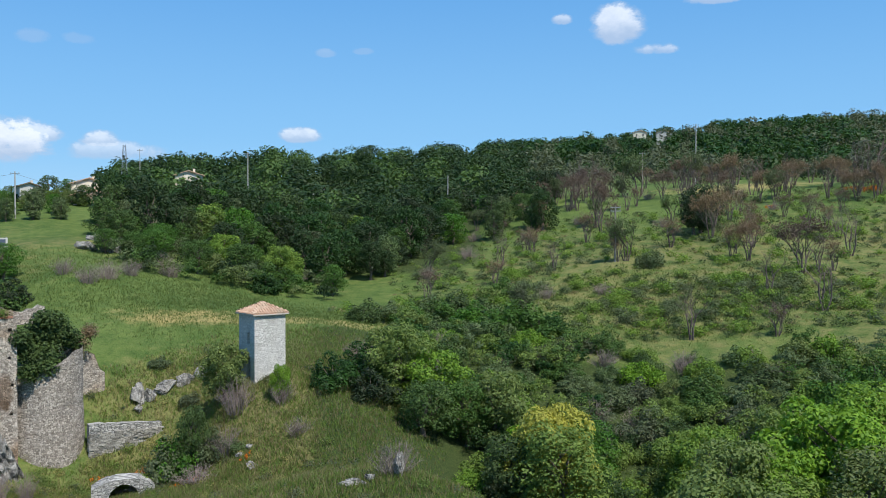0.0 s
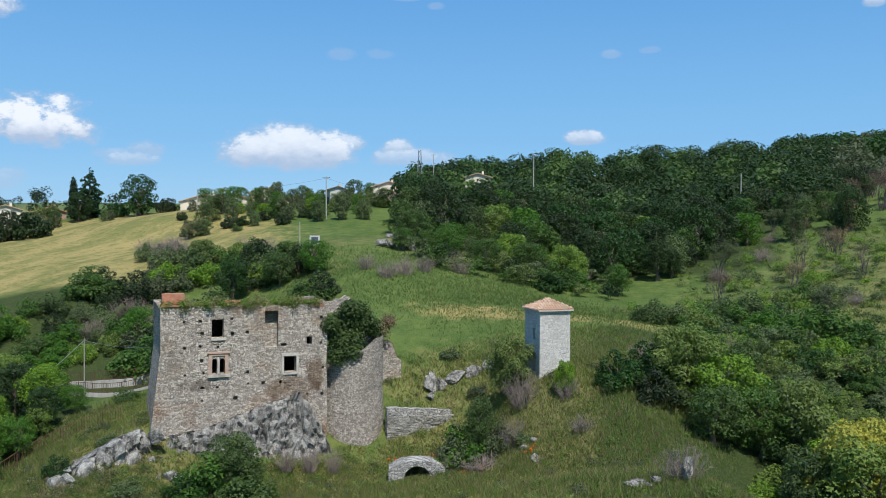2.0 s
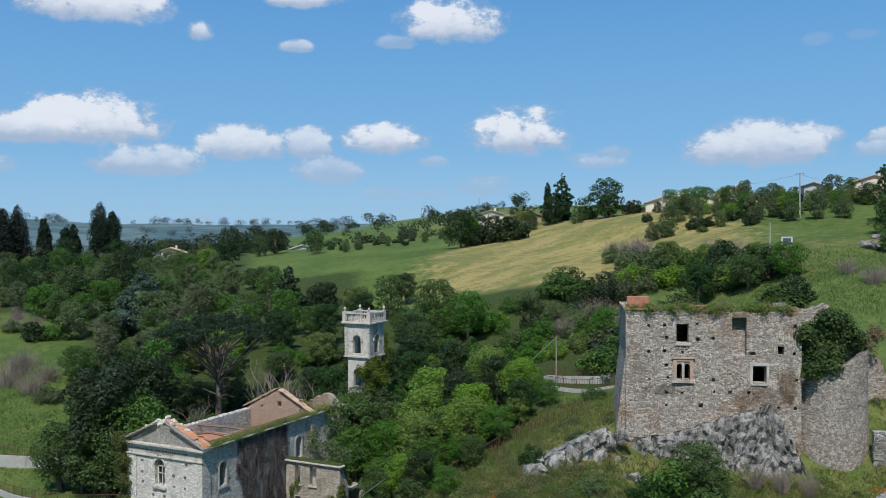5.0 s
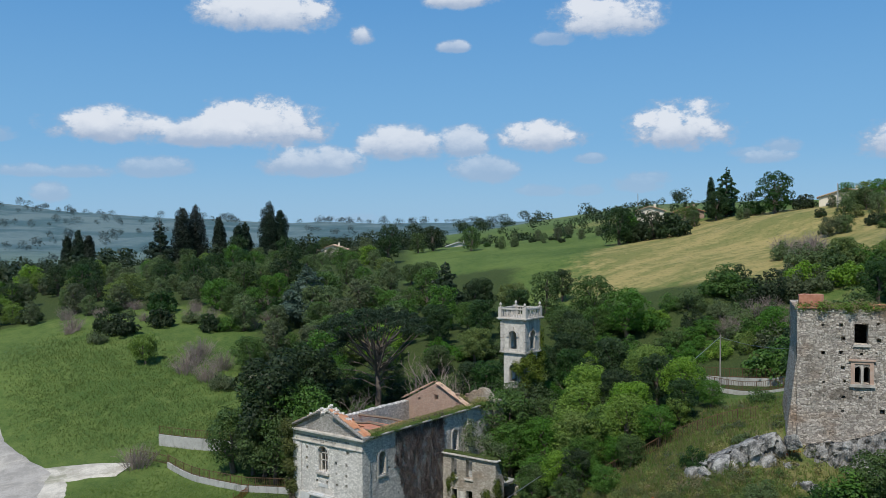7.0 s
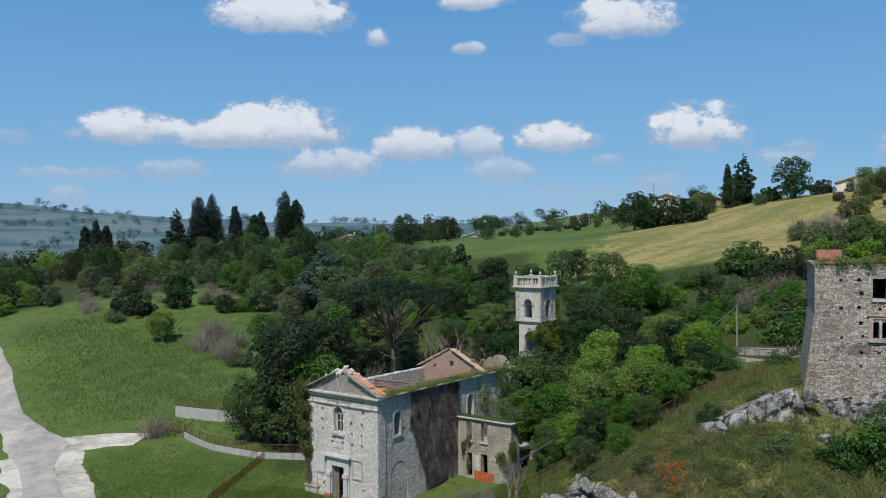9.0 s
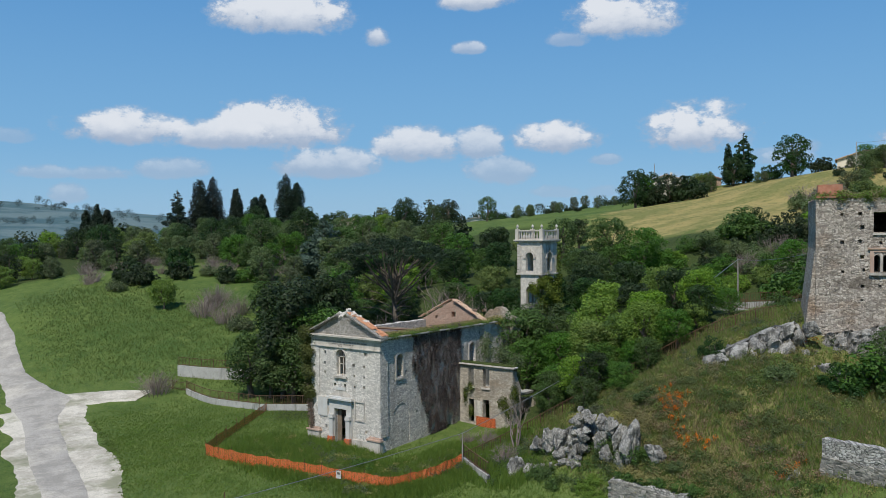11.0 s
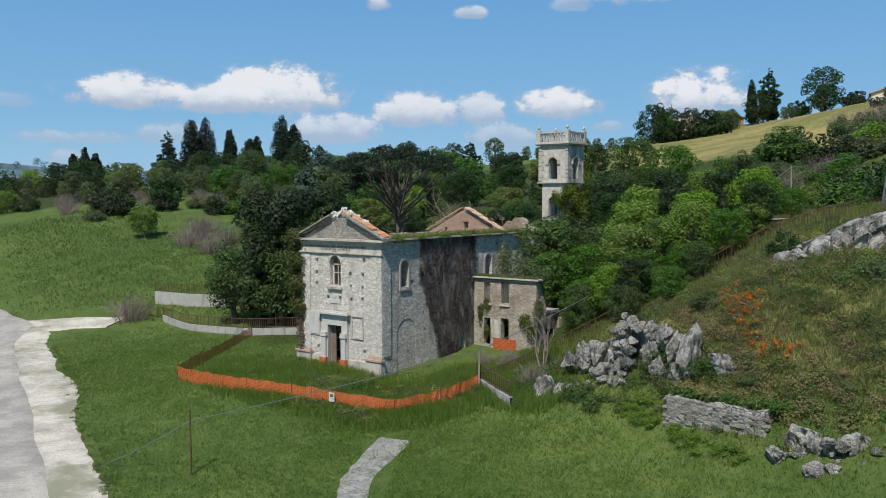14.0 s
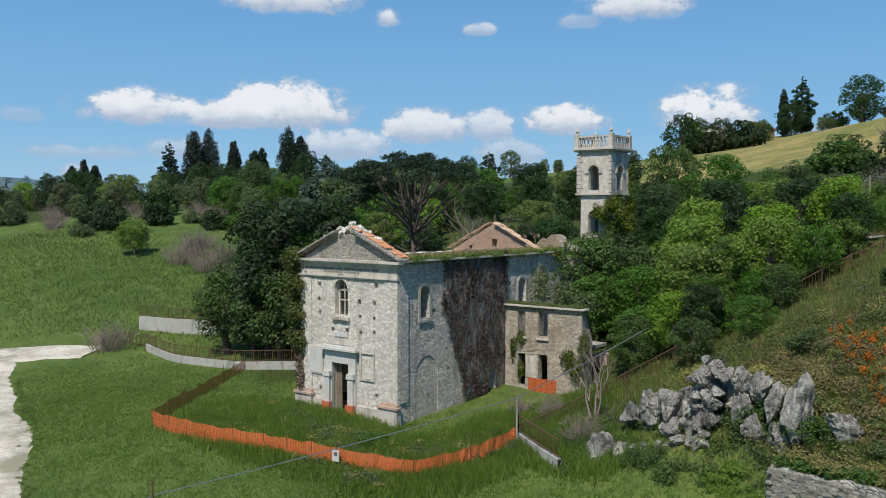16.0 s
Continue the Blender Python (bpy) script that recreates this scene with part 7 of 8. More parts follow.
# thicket above the castle
rng_t = random.Random(77)
for x, y, n, kinds in ((-82.5, 100, 5, ["bush_c", "bush_a"]), (-79, 106, 6, ["bush_a", "bush_d", "bush_b"]), (-74, 111, 7, ["bush_a", "oak_c", "bush_d"]), (-66, 111, 7, ["bush_a", "bush_b", "bush_c"]), (-57, 103, 5, ["bush_a", "bush_c", "oak_a"]), (-62, 106, 4, ["bush_b", "bush_d"]), (-91, 121, 7, ["scrub_a", "scrub_b", "bush_b"]), (-84, 117, 6, ["scrub_a", "bush_b"]), (-72, 118, 4, ["scrub_a", "bush_a"])):
    for _ in range(n):
        s = rng_t.uniform(1.1, 1.7)
        kind_ = rng_t.choice(kinds)
        s *= 0.5 if kind_.startswith("oak") else 1.0
        stand(kind_, x + rng_t.uniform(-4, 4), y + rng_t.uniform(-3.5, 3.5), s, rng_t.uniform(0, 360))
# thicket between terrace and field
scatter(51, 68, 98, 142, 5.8, ["oak_a", "oak_b", "bush_a", "bush_c", "oak_b", "oak_c", "far_b"], (0.75, 1.05), 11, 0.95)
scatter(37.5, 51, 96, 128, 4.0, ["bush_a", "bush_c", "bush_a", "bush_d", "bush_b", "oak_a"], (0.8, 1.25), 21, 0.95, lambda x, y: math.hypot(x + 62, y - 74) > 15)
scatter(40, 60, 88, 98, 4.6, ["oak_a", "ash_b", "oak_b", "bush_a"], (0.5, 0.8), 12, 0.75, lambda x, y: math.hypot(x + 58, y - 74) > 15)
# big light-green trees between church and castle
for x, y, s, k in ((-71.5, 51.0, 1.2, "oak_a"), (-68.8, 49.4, 1.0, "ash_b"), (-69.5, 59.5, 0.95, "ash_b"), (-72.6, 54.0, 1.05, "oak_a"), (-75.2, 52.5, 0.95, "oak_a"), (-66.0, 57.0, 0.85, "ash_a"), (-70.5, 63.5, 1.0, "oak_b"), (-63.5, 54.0, 0.85, "ash_a"), (-61.0, 58.0, 0.72, "ash_b"), (-58.5, 55.0, 0.7, "ash_a"), (-64.0, 62.0, 0.7, "ash_a"), (-66.5, 51.5, 0.95, "ash_b"),
                   (-60.5, 51.0, 0.72, "ash_a"), (-63.0, 48.2, 0.68, "ash_b"), (-57.5, 60.5, 0.62, "ash_a"), (-69.5, 53.5, 0.9, "oak_a"), (-73.0, 66.0, 0.75, "oak_a"), (-78.0, 64.0, 0.8, "oak_b"), (-61.0, 46.0, 0.5, "oak_a"), (-56.5, 51.5, 0.5, "oak_a"), (-67.5, 66.5, 0.65, "ash_a"), (-59.0, 47.5, 0.55, "ash_a"), (-57.0, 48.5, 0.5, "oak_a"), (-62.0, 51.5, 0.75, "ash_a"), (-65.0, 54.5, 0.8, "ash_b"), (-59.5, 53.0, 0.62, "ash_a"),
                   (-54.0, 56.5, 0.45, "oak_c"), (-64, 49, 0.62, "ash_b"), (-55.4, 45.3, 0.5, "oak_a"), (-59.1, 50.2, 0.75, "ash_b"), (-52.6, 46.8, 0.45, "oak_a"), (-59.6, 53.2, 0.8, "oak_a"), (-54.6, 51.4, 0.55, "ash_b"), (-59.9, 56.2, 0.85, "ash_b"), (-54.2, 54.2, 0.6, "oak_a"), (-60.6, 60.4, 0.8, "oak_b"), (-54.4, 57.2, 0.6, "oak_b"), (-58.1, 62.2, 0.62, "oak_a"), (-54.2, 60.5, 0.5, "ash_b"), (-57, 47.8, 0.6, "oak_b"), (-61.8, 46.9, 0.6, "oak_a"), (-56.8, 53, 0.7, "ash_a"), (-62, 56.5, 0.9, "oak_b")):
    stand(k, x, y, s, x * 60)
# beside and behind the church
for x, y, s, k in ((-92.5, 29.8, 1.25, "oak_a"), (-91.0, 33.5, 1.45, "oak_a"), (-96.0, 34.0, 1.3, "oak_b"), (-88.5, 31.8, 1.2, "ash_b"), (-85.5, 32.0, 1.25, "oak_a"), (-82.5, 35.5, 1.35, "oak_a"), (-88.0, 35.5, 1.45, "oak_b"), (-81.5, 38.0, 0.9, "oak_a"), (-93.0, 38.0, 1.75, "oak_b"), (-89.0, 33.0, 1.9, "oak_b"), (-92.5, 34.5, 1.6, "oak_a"), (-85.5, 35.0, 1.6, "oak_a"), (-79.0, 33.0, 0.75, "oak_a"), (-90.0, 31.0, 0.9, "oak_b"), (-98.0, 42.0, 1.2, "oak_b"), (-100.0, 46.0, 0.9, "oak_a")):
    stand(k, x, y, s, x * 60)
for h, d, s in ((1.6, 112, 1.0), (-0.6, 108, 1.1), (-2.5, 104, 1.15), (-4.3, 100, 1.2), (-5.8, 98, 1.2), (3.8, 104, 1.0), (5.6, 100, 0.9), (0.6, 106, 0.9), (-3.4, 98, 1.2), (-1.4, 101, 1.0), (2.6, 99, 1.0)):
    px, py = place(h, d)
    stand("bush_a" if d % 8 else "bush_b", px, py, s * 1.15, h * 50)
stand("dead_tree", -84.5, 40.5, 1.15, 40)
stand("dead_tree", -77.0, 49.0, 1.1, 140)
stand("dead_tree", -82.0, 47.5, 1.3, 220)
stand("scrub_b", -101.9, 21.6, 1.5, 10)
# behind the left meadow
scatter(63, 90, 172, 245, 7.6, ["far_a", "far_b", "far_d", "far_d", "far_b", "far_d", "far_c"], (0.6, 1.0), 13, 0.95)
scatter(60, 74, 128, 176, 4.9, ["oak_a", "bush_d", "bush_a", "bush_b", "far_d", "far_b", "scrub_a", "far_d"], (0.75, 1.15), 14, 0.85, lambda x, y: y > 38)
scatter(70, 84, 150, 176, 5.5, ["scrub_a", "scrub_b", "bush_b", "far_bush"], (0.8, 1.3), 15, 0.7)
stand("oak_c", -133.5, 29.5, 0.72, 20, 0.8)
for x, y, k, s in ((-128, 34, "scrub_a", 1.4), (-131, 36, "scrub_a", 1.5), (-124, 36, "scrub_a", 1.3), (-127, 39, "scrub_a", 1.4), (-120, 37, "bush_b", 1.2), (-134, 38, "scrub_a", 1.3), (-118, 41, "scrub_a", 1.2)):
    stand(k, x, y, s, x * 30)
# field edge, barn and skyline
for h, d, k, s in ((47.5, 196, "far_a", 1.05), (46.3, 197, "far_bush", 1.6), (45.4, 196, "far_a", 0.8), (44.2, 196, "far_bush", 1.9), (47.0, 200, "far_b", 1.0), (46.6, 203, "far_a", 0.95), (43.6, 215, "far_c", 0.8), (41.6, 214, "far_a", 0.85), (38.2, 206, "far_a", 1.15), (38.0, 210, "far_b", 0.9), (36.6, 206, "far_bush", 1.2),
                   (39.4, 212, "far_bush", 1.2), (40.2, 205, "far_d", 0.45), (39.8, 204, "far_d", 0.4), (57.0, 234, "far_b", 1.0), (60.5, 250, "far_b", 0.9), (59.5, 255, "far_a", 0.9), (62.3, 262, "far_a", 1.1), (66.5, 268, "far_b", 0.9), (63.8, 240, "far_c", 0.8)):
    px, py = place(h, d)
    stand(k, px, py, s, h * 70)
scatter(44, 56, 226, 250, 7.0, ["far_d", "far_d", "far_bush"], (0.45, 0.6), 16, 0.85)

# single trees of their own shape
for x, y, h, r in ((-242.0, 88.0, 17.8, 3.0), (-245, 58.0, 15.5, 3.9), (-246.0, 64.5, 18.0, 3.3), (-248.0, 68.5, 18.6, 3.3), (-242.3, 73.5, 14.6, 2.0), (-239.0, 78.0, 11.6, 2.1), (-240.0, 80.2, 12.2, 1.9), (-284.0, 43.0, 14.5, 2.2), (-283.0, 45.8, 12.5, 2.0), (-286.0, 40.2, 13.0, 1.9), (-241.0, 91.0, 15.2, 2.6)):
    wide = r / h > 0.19
    k = f"cypress{round(h * 10)}{round(r * 10)}"
    plant(k, x, y, 1.0, x * 50, cypress_kind(int(h * 10), h, r * 1.25, 6000, 0.30, CYPRESS, label="", open_=0.25 if wide else 0.0), 0.3, "cypresses", "dark green cypress rising over the wood" if not wide else "dark spreading conifer beside the cypresses", "tree")
plant("cedar", -140.7, 58.0, 1.0, 0, cypress_kind(301, 11.0, 5.2, 2600, 0.42, CEDAR, "cedar", "", 0.6), 0.3, "conifers", "broad blue-green cedar over the thicket", "tree")
plant("cedar_b", -127.6, 77.8, 1.0, 0, cypress_kind(302, 10.0, 3.8, 2200, 0.38, CONIFER, "cedar", "", 0.5), 0.3, "conifers", "dark green conifer above the thicket", "tree")
fx, fy = place(41.0, 219)
plant("fir", fx, fy, 1.0, 0, cypress_kind(303, 12.5, 3.6, 1900, 0.45, CONIFER, "fir", "", 0.55), 0.3, "conifers", "dark fir on the hilltop", "tree")
fx, fy = place(41.9, 221)
plant("fir_b", fx, fy, 1.0, 0, cypress_kind(304, 10.5, 1.5, 1000, 0.4, CONIFER, "cypress", "", 0.0), 0.3, "cypresses", "slim cypress on the hilltop", "tree")


def umbrella_pine():
    x, y = -90.2, 45.8
    ground = gz(x, y)
    ob = thing("umbrella_pine", "dark umbrella pine with a wide flat half-bare crown", "tree", rz(x, y, ground, 0))
    rng = np.random.RandomState(71)
    g, b, top_z = Geo(), [], 17.6 - ground
    g.tube([(0, 0, -0.5), (0.3, 0.1, top_z * 0.3), (0.1, 0.0, top_z * 0.5), (0.4, 0.2, top_z * 0.72)], [0.42, 0.34, 0.28, 0.2], 8)
    for i in range(64):
        a, q = i * 2.4, 6.2 * math.sqrt((i + 0.5) / 64)
        bx, by, bz = q * math.cos(a), q * math.sin(a), top_z - 0.5 - 0.05 * q * q + rng.uniform(-0.45, 0.35)
        if i % 2 == 0:
            h0 = top_z * rng.uniform(0.42, 0.7)
            g.tube([(0.2, 0.1, h0), (bx * 0.4, by * 0.4, h0 + (bz - h0) * 0.3 + 0.3), (bx * 0.8, by * 0.8, bz - 1.0), (bx, by, bz - 0.1)], [0.15, 0.1, 0.06, 0.02], 5)
        s = rng.uniform(0.55, 1.0)
        b.append((bx, by, bz, s, s, s * 0.5))
    for i in range(26):  # the denser side hangs lower
        a = rng.uniform(2.6, 4.9)
        q = rng.uniform(2.0, 6.4)
        s = rng.uniform(0.5, 0.95)
        b.append((q * math.cos(a), q * math.sin(a), top_z - 1.6 - 0.06 * q * q - rng.uniform(0, 1.9), s, s, s * 0.6))
    for i in range(16):
        a = i * 2.1
        g.tube([(0.1, 0, top_z * 0.3 + i * 0.28), (1.8 * math.cos(a), 1.8 * math.sin(a), top_z * 0.36 + i * 0.3), (4.2 * math.cos(a), 4.2 * math.sin(a), top_z * 0.36 + i * 0.36)], [0.09, 0.06, 0.015], 4)
        for k in range(3):
            p = Vector((2.4 + 0.6 * k) * Vector((math.cos(a), math.sin(a), 0)) + Vector((0, 0, top_z * 0.36 + i * 0.32)))
            g.tube([p, p + Vector((rng.uniform(-1, 1), rng.uniform(-1, 1), rng.uniform(0.1, 0.9)))], [0.03, 0.008], 3)
    part("trunk", g, BARK, ob)
    v, f = leaves(72, b, 9000, 0.17, (0.3, 1.08), 0.7)
    part("crown", mesh_of("crown", v, f, CONIFER), CONIFER, ob)


umbrella_pine()

# small plants round the castle and the hut
for x, y, k, s, t in ((-34.8, 54.6, "oak_a", 0.8, 0.74), (-33.6, 54.2, "oak_a", 0.55, 0.5), (-35.6, 53.6, "bush_a", 1.2, 1.2), (-36.8, 53.8, "bush_b", 0.6, 0.5), (-33.0, 53.6, "bush_a", 1.0, 1.0), (-20.6, 63.9, "bush_b", 1.1, 1.7), (-20.0, 64.6, "bush_a", 0.9, 1.6), (-18.9, 64.6, "oak_a", 0.5, 0.92), (-18.0, 65.2, "bush_b", 0.9, 1.3), (-17.9, 69.4, "oak_c", 0.72, 0.85), (-16.4, 67.6, "scrub_a", 1.0, 1.2), (-12.6, 66.6, "scrub_a", 0.6, 0.9), (-22.4, 62.2, "scrub_b", 1.2, 0.8), (-18.0, 62.4, "scrub_b", 1.3, 0.7), (-12.9, 67.0, "oak_c", 0.28, 0.5), (-21.0, 61.8, "bush_b", 0.6, 0.4), (-10.8, 62.8, "scrub_a", 0.6, 0.6), (-8.0, 77.0, "scrub_a", 0.8, 0.8),
                     (-16.6, 65.0, "scrub_a", 0.9, 0.9), (-45.8, 49.6, "bush_c", 0.55, 0.6), (-36.5, 51.5, "bush_c", 0.8, 0.7), (-45.2, 54.0, "bush_b", 0.5, 0.4), (-15.6, 64.5, "bush_b", 0.5, 0.4), (-50.6, 63.0, "bush_a", 0.6, 0.5), (-40.2, 49.8, "bush_b", 0.7, 0.6), (-47.0, 44.4, "bush_a", 0.5, 0.4), (-46.4, 41.8, "bush_a", 0.5, 0.4),
                     (-41.2, 41.4, "bush_b", 0.4, 0.3), (-44.4, 41.0, "bush_a", 0.55, 0.4), (-52.0, 44.0, "bush_b", 0.6, 0.4), (-56.5, 38.4, "scrub_b", 0.7, 0.9), (-61.2, 39.8, "scrub_b", 0.6, 0.9), (-63.4, 29.4, "bush_a", 0.5, 0.4), (-66.5, 28.4, "bush_b", 0.5, 0.35), (-61.0, 31.5, "bush_b", 0.4, 0.3), 
                     (-63.0, 39.0, "scrub_b", 0.5, 0.8), (-3.0, 51.5, "scrub_a", 0.9, 1.0), (-22.0, 74.0, "bush_b", 0.6, 0.5), (-47.5, 56.5, "bush_b", 0.4, 0.3), (-57.8, 40.3, "dead_tree", 0.5, 0.6), (-26.0, 78.0, "bush_b", 0.6, 0.5)):
    stand(k, x, y, s, x * 77, s * t / max(s, 0.01) if t < 0.01 else t)


def grown(name, label, category, blobs, count, size, mat, m, seed, kind="", shell=(0.3, 1.08), flat=0.5):
    v, f = leaves(seed, blobs, count, size, shell, flat)
    return solid(name, mesh_of(name, v, f, mat), label, category, m, kind=kind)


grown("wall_bush", "large fig bush growing from the broken round tower", "bush", [(14.2, 1.6, 18.2, 1.3, 1.0, 1.0), (15.4, 1.8, 18.6, 1.5, 1.2, 1.3), (16.8, 2.0, 18.4, 1.4, 1.1, 1.2), (17.8, 2.4, 17.9, 1.0, 1.0, 0.9), (14.6, 0.6, 16.9, 1.2, 0.6, 1.0), (14.0, -0.4, 15.9, 0.9, 0.5, 0.8), (15.2, -0.5, 16.2, 0.9, 0.5, 0.7), (13.4, 0.0, 18.6, 0.8, 0.7, 0.8), (15.6, 1.0, 19.8, 1.2, 0.9, 0.8), (15.6, 0.3, 17.0, 1.1, 0.6, 0.9), (13.8, 0.5, 17.6, 0.8, 0.6, 1.0), (16.4, 2.2, 19.4, 1.3, 1.0, 0.9)], 6500, 0.2, GREEN, CASTLE, 401)
grown("dry_shrub", "orange-brown withered shrub on the ruin", "shrub", [(19.2, 4.0, 17.2, 0.9, 0.8, 0.9), (20.0, 4.4, 18.2, 0.8, 0.8, 0.8), (18.7, 3.4, 16.4, 0.6, 0.6, 0.6)], 900, 0.14, GRASS_DRY, CASTLE, 402)
grown("dry_shrub", "rust-coloured withered shrub on the ruin", "shrub", [(19.9, 4.0, 18.2, 0.7, 0.6, 0.6), (18.9, 3.6, 17.6, 0.6, 0.5, 0.7), (18.4, 3.2, 16.6, 0.5, 0.5, 0.7)], 700, 0.12, RUSSET, CASTLE, 403)
top = [(0.4 + k * 0.62, 0.5 + 0.3 * math.sin(k * 2.3), 20.5, 0.55, 0.8, 0.42 + 0.15 * math.sin(k * 1.3)) for k in range(20) if not 12 < k < 14]
grown("wall_top_weeds", "yellow-green weeds along the castle wall top", "weeds", top, 4200, 0.12, GRASS, CASTLE, 404, "stuff")
grown("wall_top_weeds", "dry yellow grass along the castle wall top", "weeds", [(a + 0.3, b, c, d, e, f * 1.2) for a, b, c, d, e, f in top], 2600, 0.12, GRASS_DRY, CASTLE, 405, "stuff")
grown("wall_top_weeds", "grass along the church wall top", "weeds", [(-0.35, 1.0 + k * 0.45, 9.5, 0.5, 0.45, 0.3) for k in range(36)], 5200, 0.16, GRASS_DRY, CHURCH, 406, "stuff")
grown("wall_top_weeds", "yellow-green moss and grass along the church eave", "weeds", [(-0.05 + 0.12 * math.sin(k), 0.8 + k * 0.42, 9.48, 0.4, 0.4, 0.22) for k in range(40)], 3600, 0.13, GRASS, CHURCH, 416, "stuff")
grown("wall_top_weeds", "green grass along the annex wall top", "weeds", [(0.4 + k * 0.4, 11.0, 6.25, 0.35, 0.4, 0.14) for k in range(14)] + [(5.75, 11.3 + k * 0.3, 6.0 - 0.45 * k, 0.3, 0.3, 0.2) for k in range(5)], 1800, 0.12, GRASS, CHURCH, 407, "stuff")
grown("ivy", "yellow-green ivy climbing the church corner", "ivy", [(-8.15 - 0.25 * math.sin(k * 1.9) - 0.02 * k, 0.0 + 0.3 * math.cos(k), 3.4 + k * 0.27, 0.7 + 0.012 * k, 0.55, 0.5) for k in range(24)] + [(-8.3, 1.5 + k * 0.5, 7.0 + math.sin(k) * 1.5, 0.35, 0.6, 1.2) for k in range(12)], 6500, 0.14, IVY, CHURCH, 408, "stuff")
grown("ivy", "withered brown creeper at the church corner foot", "ivy", [(-8.3 + 0.04 * k, -0.05, 4.6 - k * 0.4, 0.45, 0.35, 0.4) for k in range(10)], 1500, 0.11, IVY_DRY, CHURCH, 409, "stuff")


def thicket(label, mat, h0, h1, d0, d1, spacing, heights, seed, per=260, size=0.17, keep=0.5, test=None):
    """Bushes grown into one another, too close to tell apart."""
    rng, b = random.Random(seed), []
    d = d0
    while d < d1:
        step = spacing / d * 57.3
        for k in range(int((h1 - h0) / step)):
            x, y = place(h0 + (k + rng.random()) * step, d + rng.uniform(-0.5, 0.5) * spacing)
            if rng.random() > keep or (test and not test(x, y)):
                continue
            h, z = rng.uniform(*heights), gz(x, y)
            for i in range(9):
                a, q, r = i * 2.4 + rng.random(), h * 0.5 * math.sqrt((i + 0.4) / 9), h * rng.uniform(0.13, 0.26)
                b.append((x + q * math.cos(a), y + q * math.sin(a), z + max(r, h * (1 - 0.5 * (i / 9) ** 1.5) * rng.uniform(0.7, 1.0) - r), r, r, r * rng.uniform(0.6, 0.9)))
        d += spacing * 0.9
    grown("thicket", label, "thicket", b, len(b) * per // 9, size, mat, Matrix.Identity(4), seed, "stuff", (0.7, 1.08), 0.45)


VALLEY = lambda x, y: bank(x, y) and (x < 14 or x > 32 or y < 80)
for k, (mat_, tone_, keep_) in enumerate(((GREEN, "green", 0.4), (GREEN_BRIGHT, "fresh light-green", 0.45), (GREEN_OLIVE, "grey-green", 0.3), (GREEN_DARK, "dark green", 0.25))):
    thicket(tone_ + " thicket filling the valley bottom", mat_, -30, 0, 56, 78, 3.6, (2.5, 5.0), 901 + k, 420, 0.17, keep_, VALLEY)
    thicket(tone_ + " brushwood on the rise beyond the valley", mat_, -30, 5, 78, 98, 3.8, (1.6, 3.4), 911 + k, 260, 0.19, keep_, VALLEY)
    thicket(tone_ + " undergrowth along the foot of the wood", mat_, 7, 21.5, 118, 140, 4.2, (2.0, 4.0), 921 + k, 240, 0.24, keep_ * 0.8)
    thicket(tone_ + " brushwood in the hollow below the scorched slope", mat_, -5, 6, 90, 116, 4.6, (1.5, 3.2), 931 + k, 220, 0.22, keep_ * 0.7)
for x, y, k, t_ in ((-33.0, 59.4, 0.55, 0.7), (-31.6, 60.6, 0.6, 0.8), (-30.2, 61.9, 0.5, 0.8)):
    stand("scrub_a", x, y, k, x * 40, t_, "grey leafless scrub against the castle crag", -0.3)


def creeper():
    rng = random.Random(55)
    b = []
    for _ in range(330):
        z = 9.3 * (1 - rng.random() ** 1.25)
        lo, hi = 4.2 + max(0, 6.5 - z) * 0.38, 10.9 - max(0, 3.0 - z) * 0.4
        y = rng.uniform(lo, hi)
        if abs(y - 9.2) < 0.6 and z < 2.2:
            continue
        b.append((0.08, y, z, 0.10, rng.uniform(0.12, 0.32), rng.uniform(0.3, 0.8)))
    grown("ivy", "mass of withered dark creeper over the church side", "ivy", b, 9000, 0.11, IVY_DRY, CHURCH, 410, "stuff", (0.3, 1.3), 0.8)
    g = Geo()
    for _ in range(420):
        y, z = rng.uniform(4.4, 10.6), rng.uniform(1.0, 8.8)
        if y < 4.2 + max(0, 6.5 - z) * 0.38:
            continue
        g.tube([(0.1, y, z), (0.16, y + rng.uniform(-0.2, 0.2), z + 0.5), (0.1, y + rng.uniform(-0.4, 0.4), z + rng.uniform(0.7, 1.3))], [0.02, 0.016, 0.01], 3)
    solid("creeper_stems", g.mesh("creeper_stems", TWIG), "dry creeper stems on the church side", "ivy", CHURCH, kind="stuff")


creeper()
grown("ivy", "green ivy over the lower bell tower", "ivy", [(-1.0 + 0.5 * k, 23.3, 12.4 + 0.5 * math.sin(k * 1.7), 0.5, 0.5, 0.7) for k in range(2, 7)] + [(0.9, 24.0 + 0.45 * k, 12.6 + 0.5 * math.sin(k), 0.5, 0.5, 0.8) for k in range(8)] + [(1.2, 25.5, 11.0, 0.9, 1.2, 1.4), (0.9, 24.0, 10.6, 0.8, 0.9, 1.3), (1.1, 26.8, 14.6, 0.25, 0.4, 1.6)], 3600, 0.16, IVY, CHURCH, 411, "stuff")
grown("ivy", "ivy hanging from the annex windows", "ivy", [(1.4, 10.6, 4.0, 0.4, 0.2, 0.6), (1.4, 10.6, 1.9, 0.35, 0.25, 0.6), (0.8, 10.6, 3.2, 0.3, 0.2, 0.9), (5.0, 10.55, 2.9, 0.6, 0.25, 0.7), (5.6, 10.5, 2.2, 0.5, 0.3, 0.9), (6.0, 10.8, 3.6, 0.35, 0.6, 1.2)], 900, 0.13, IVY, CHURCH, 412, "stuff")
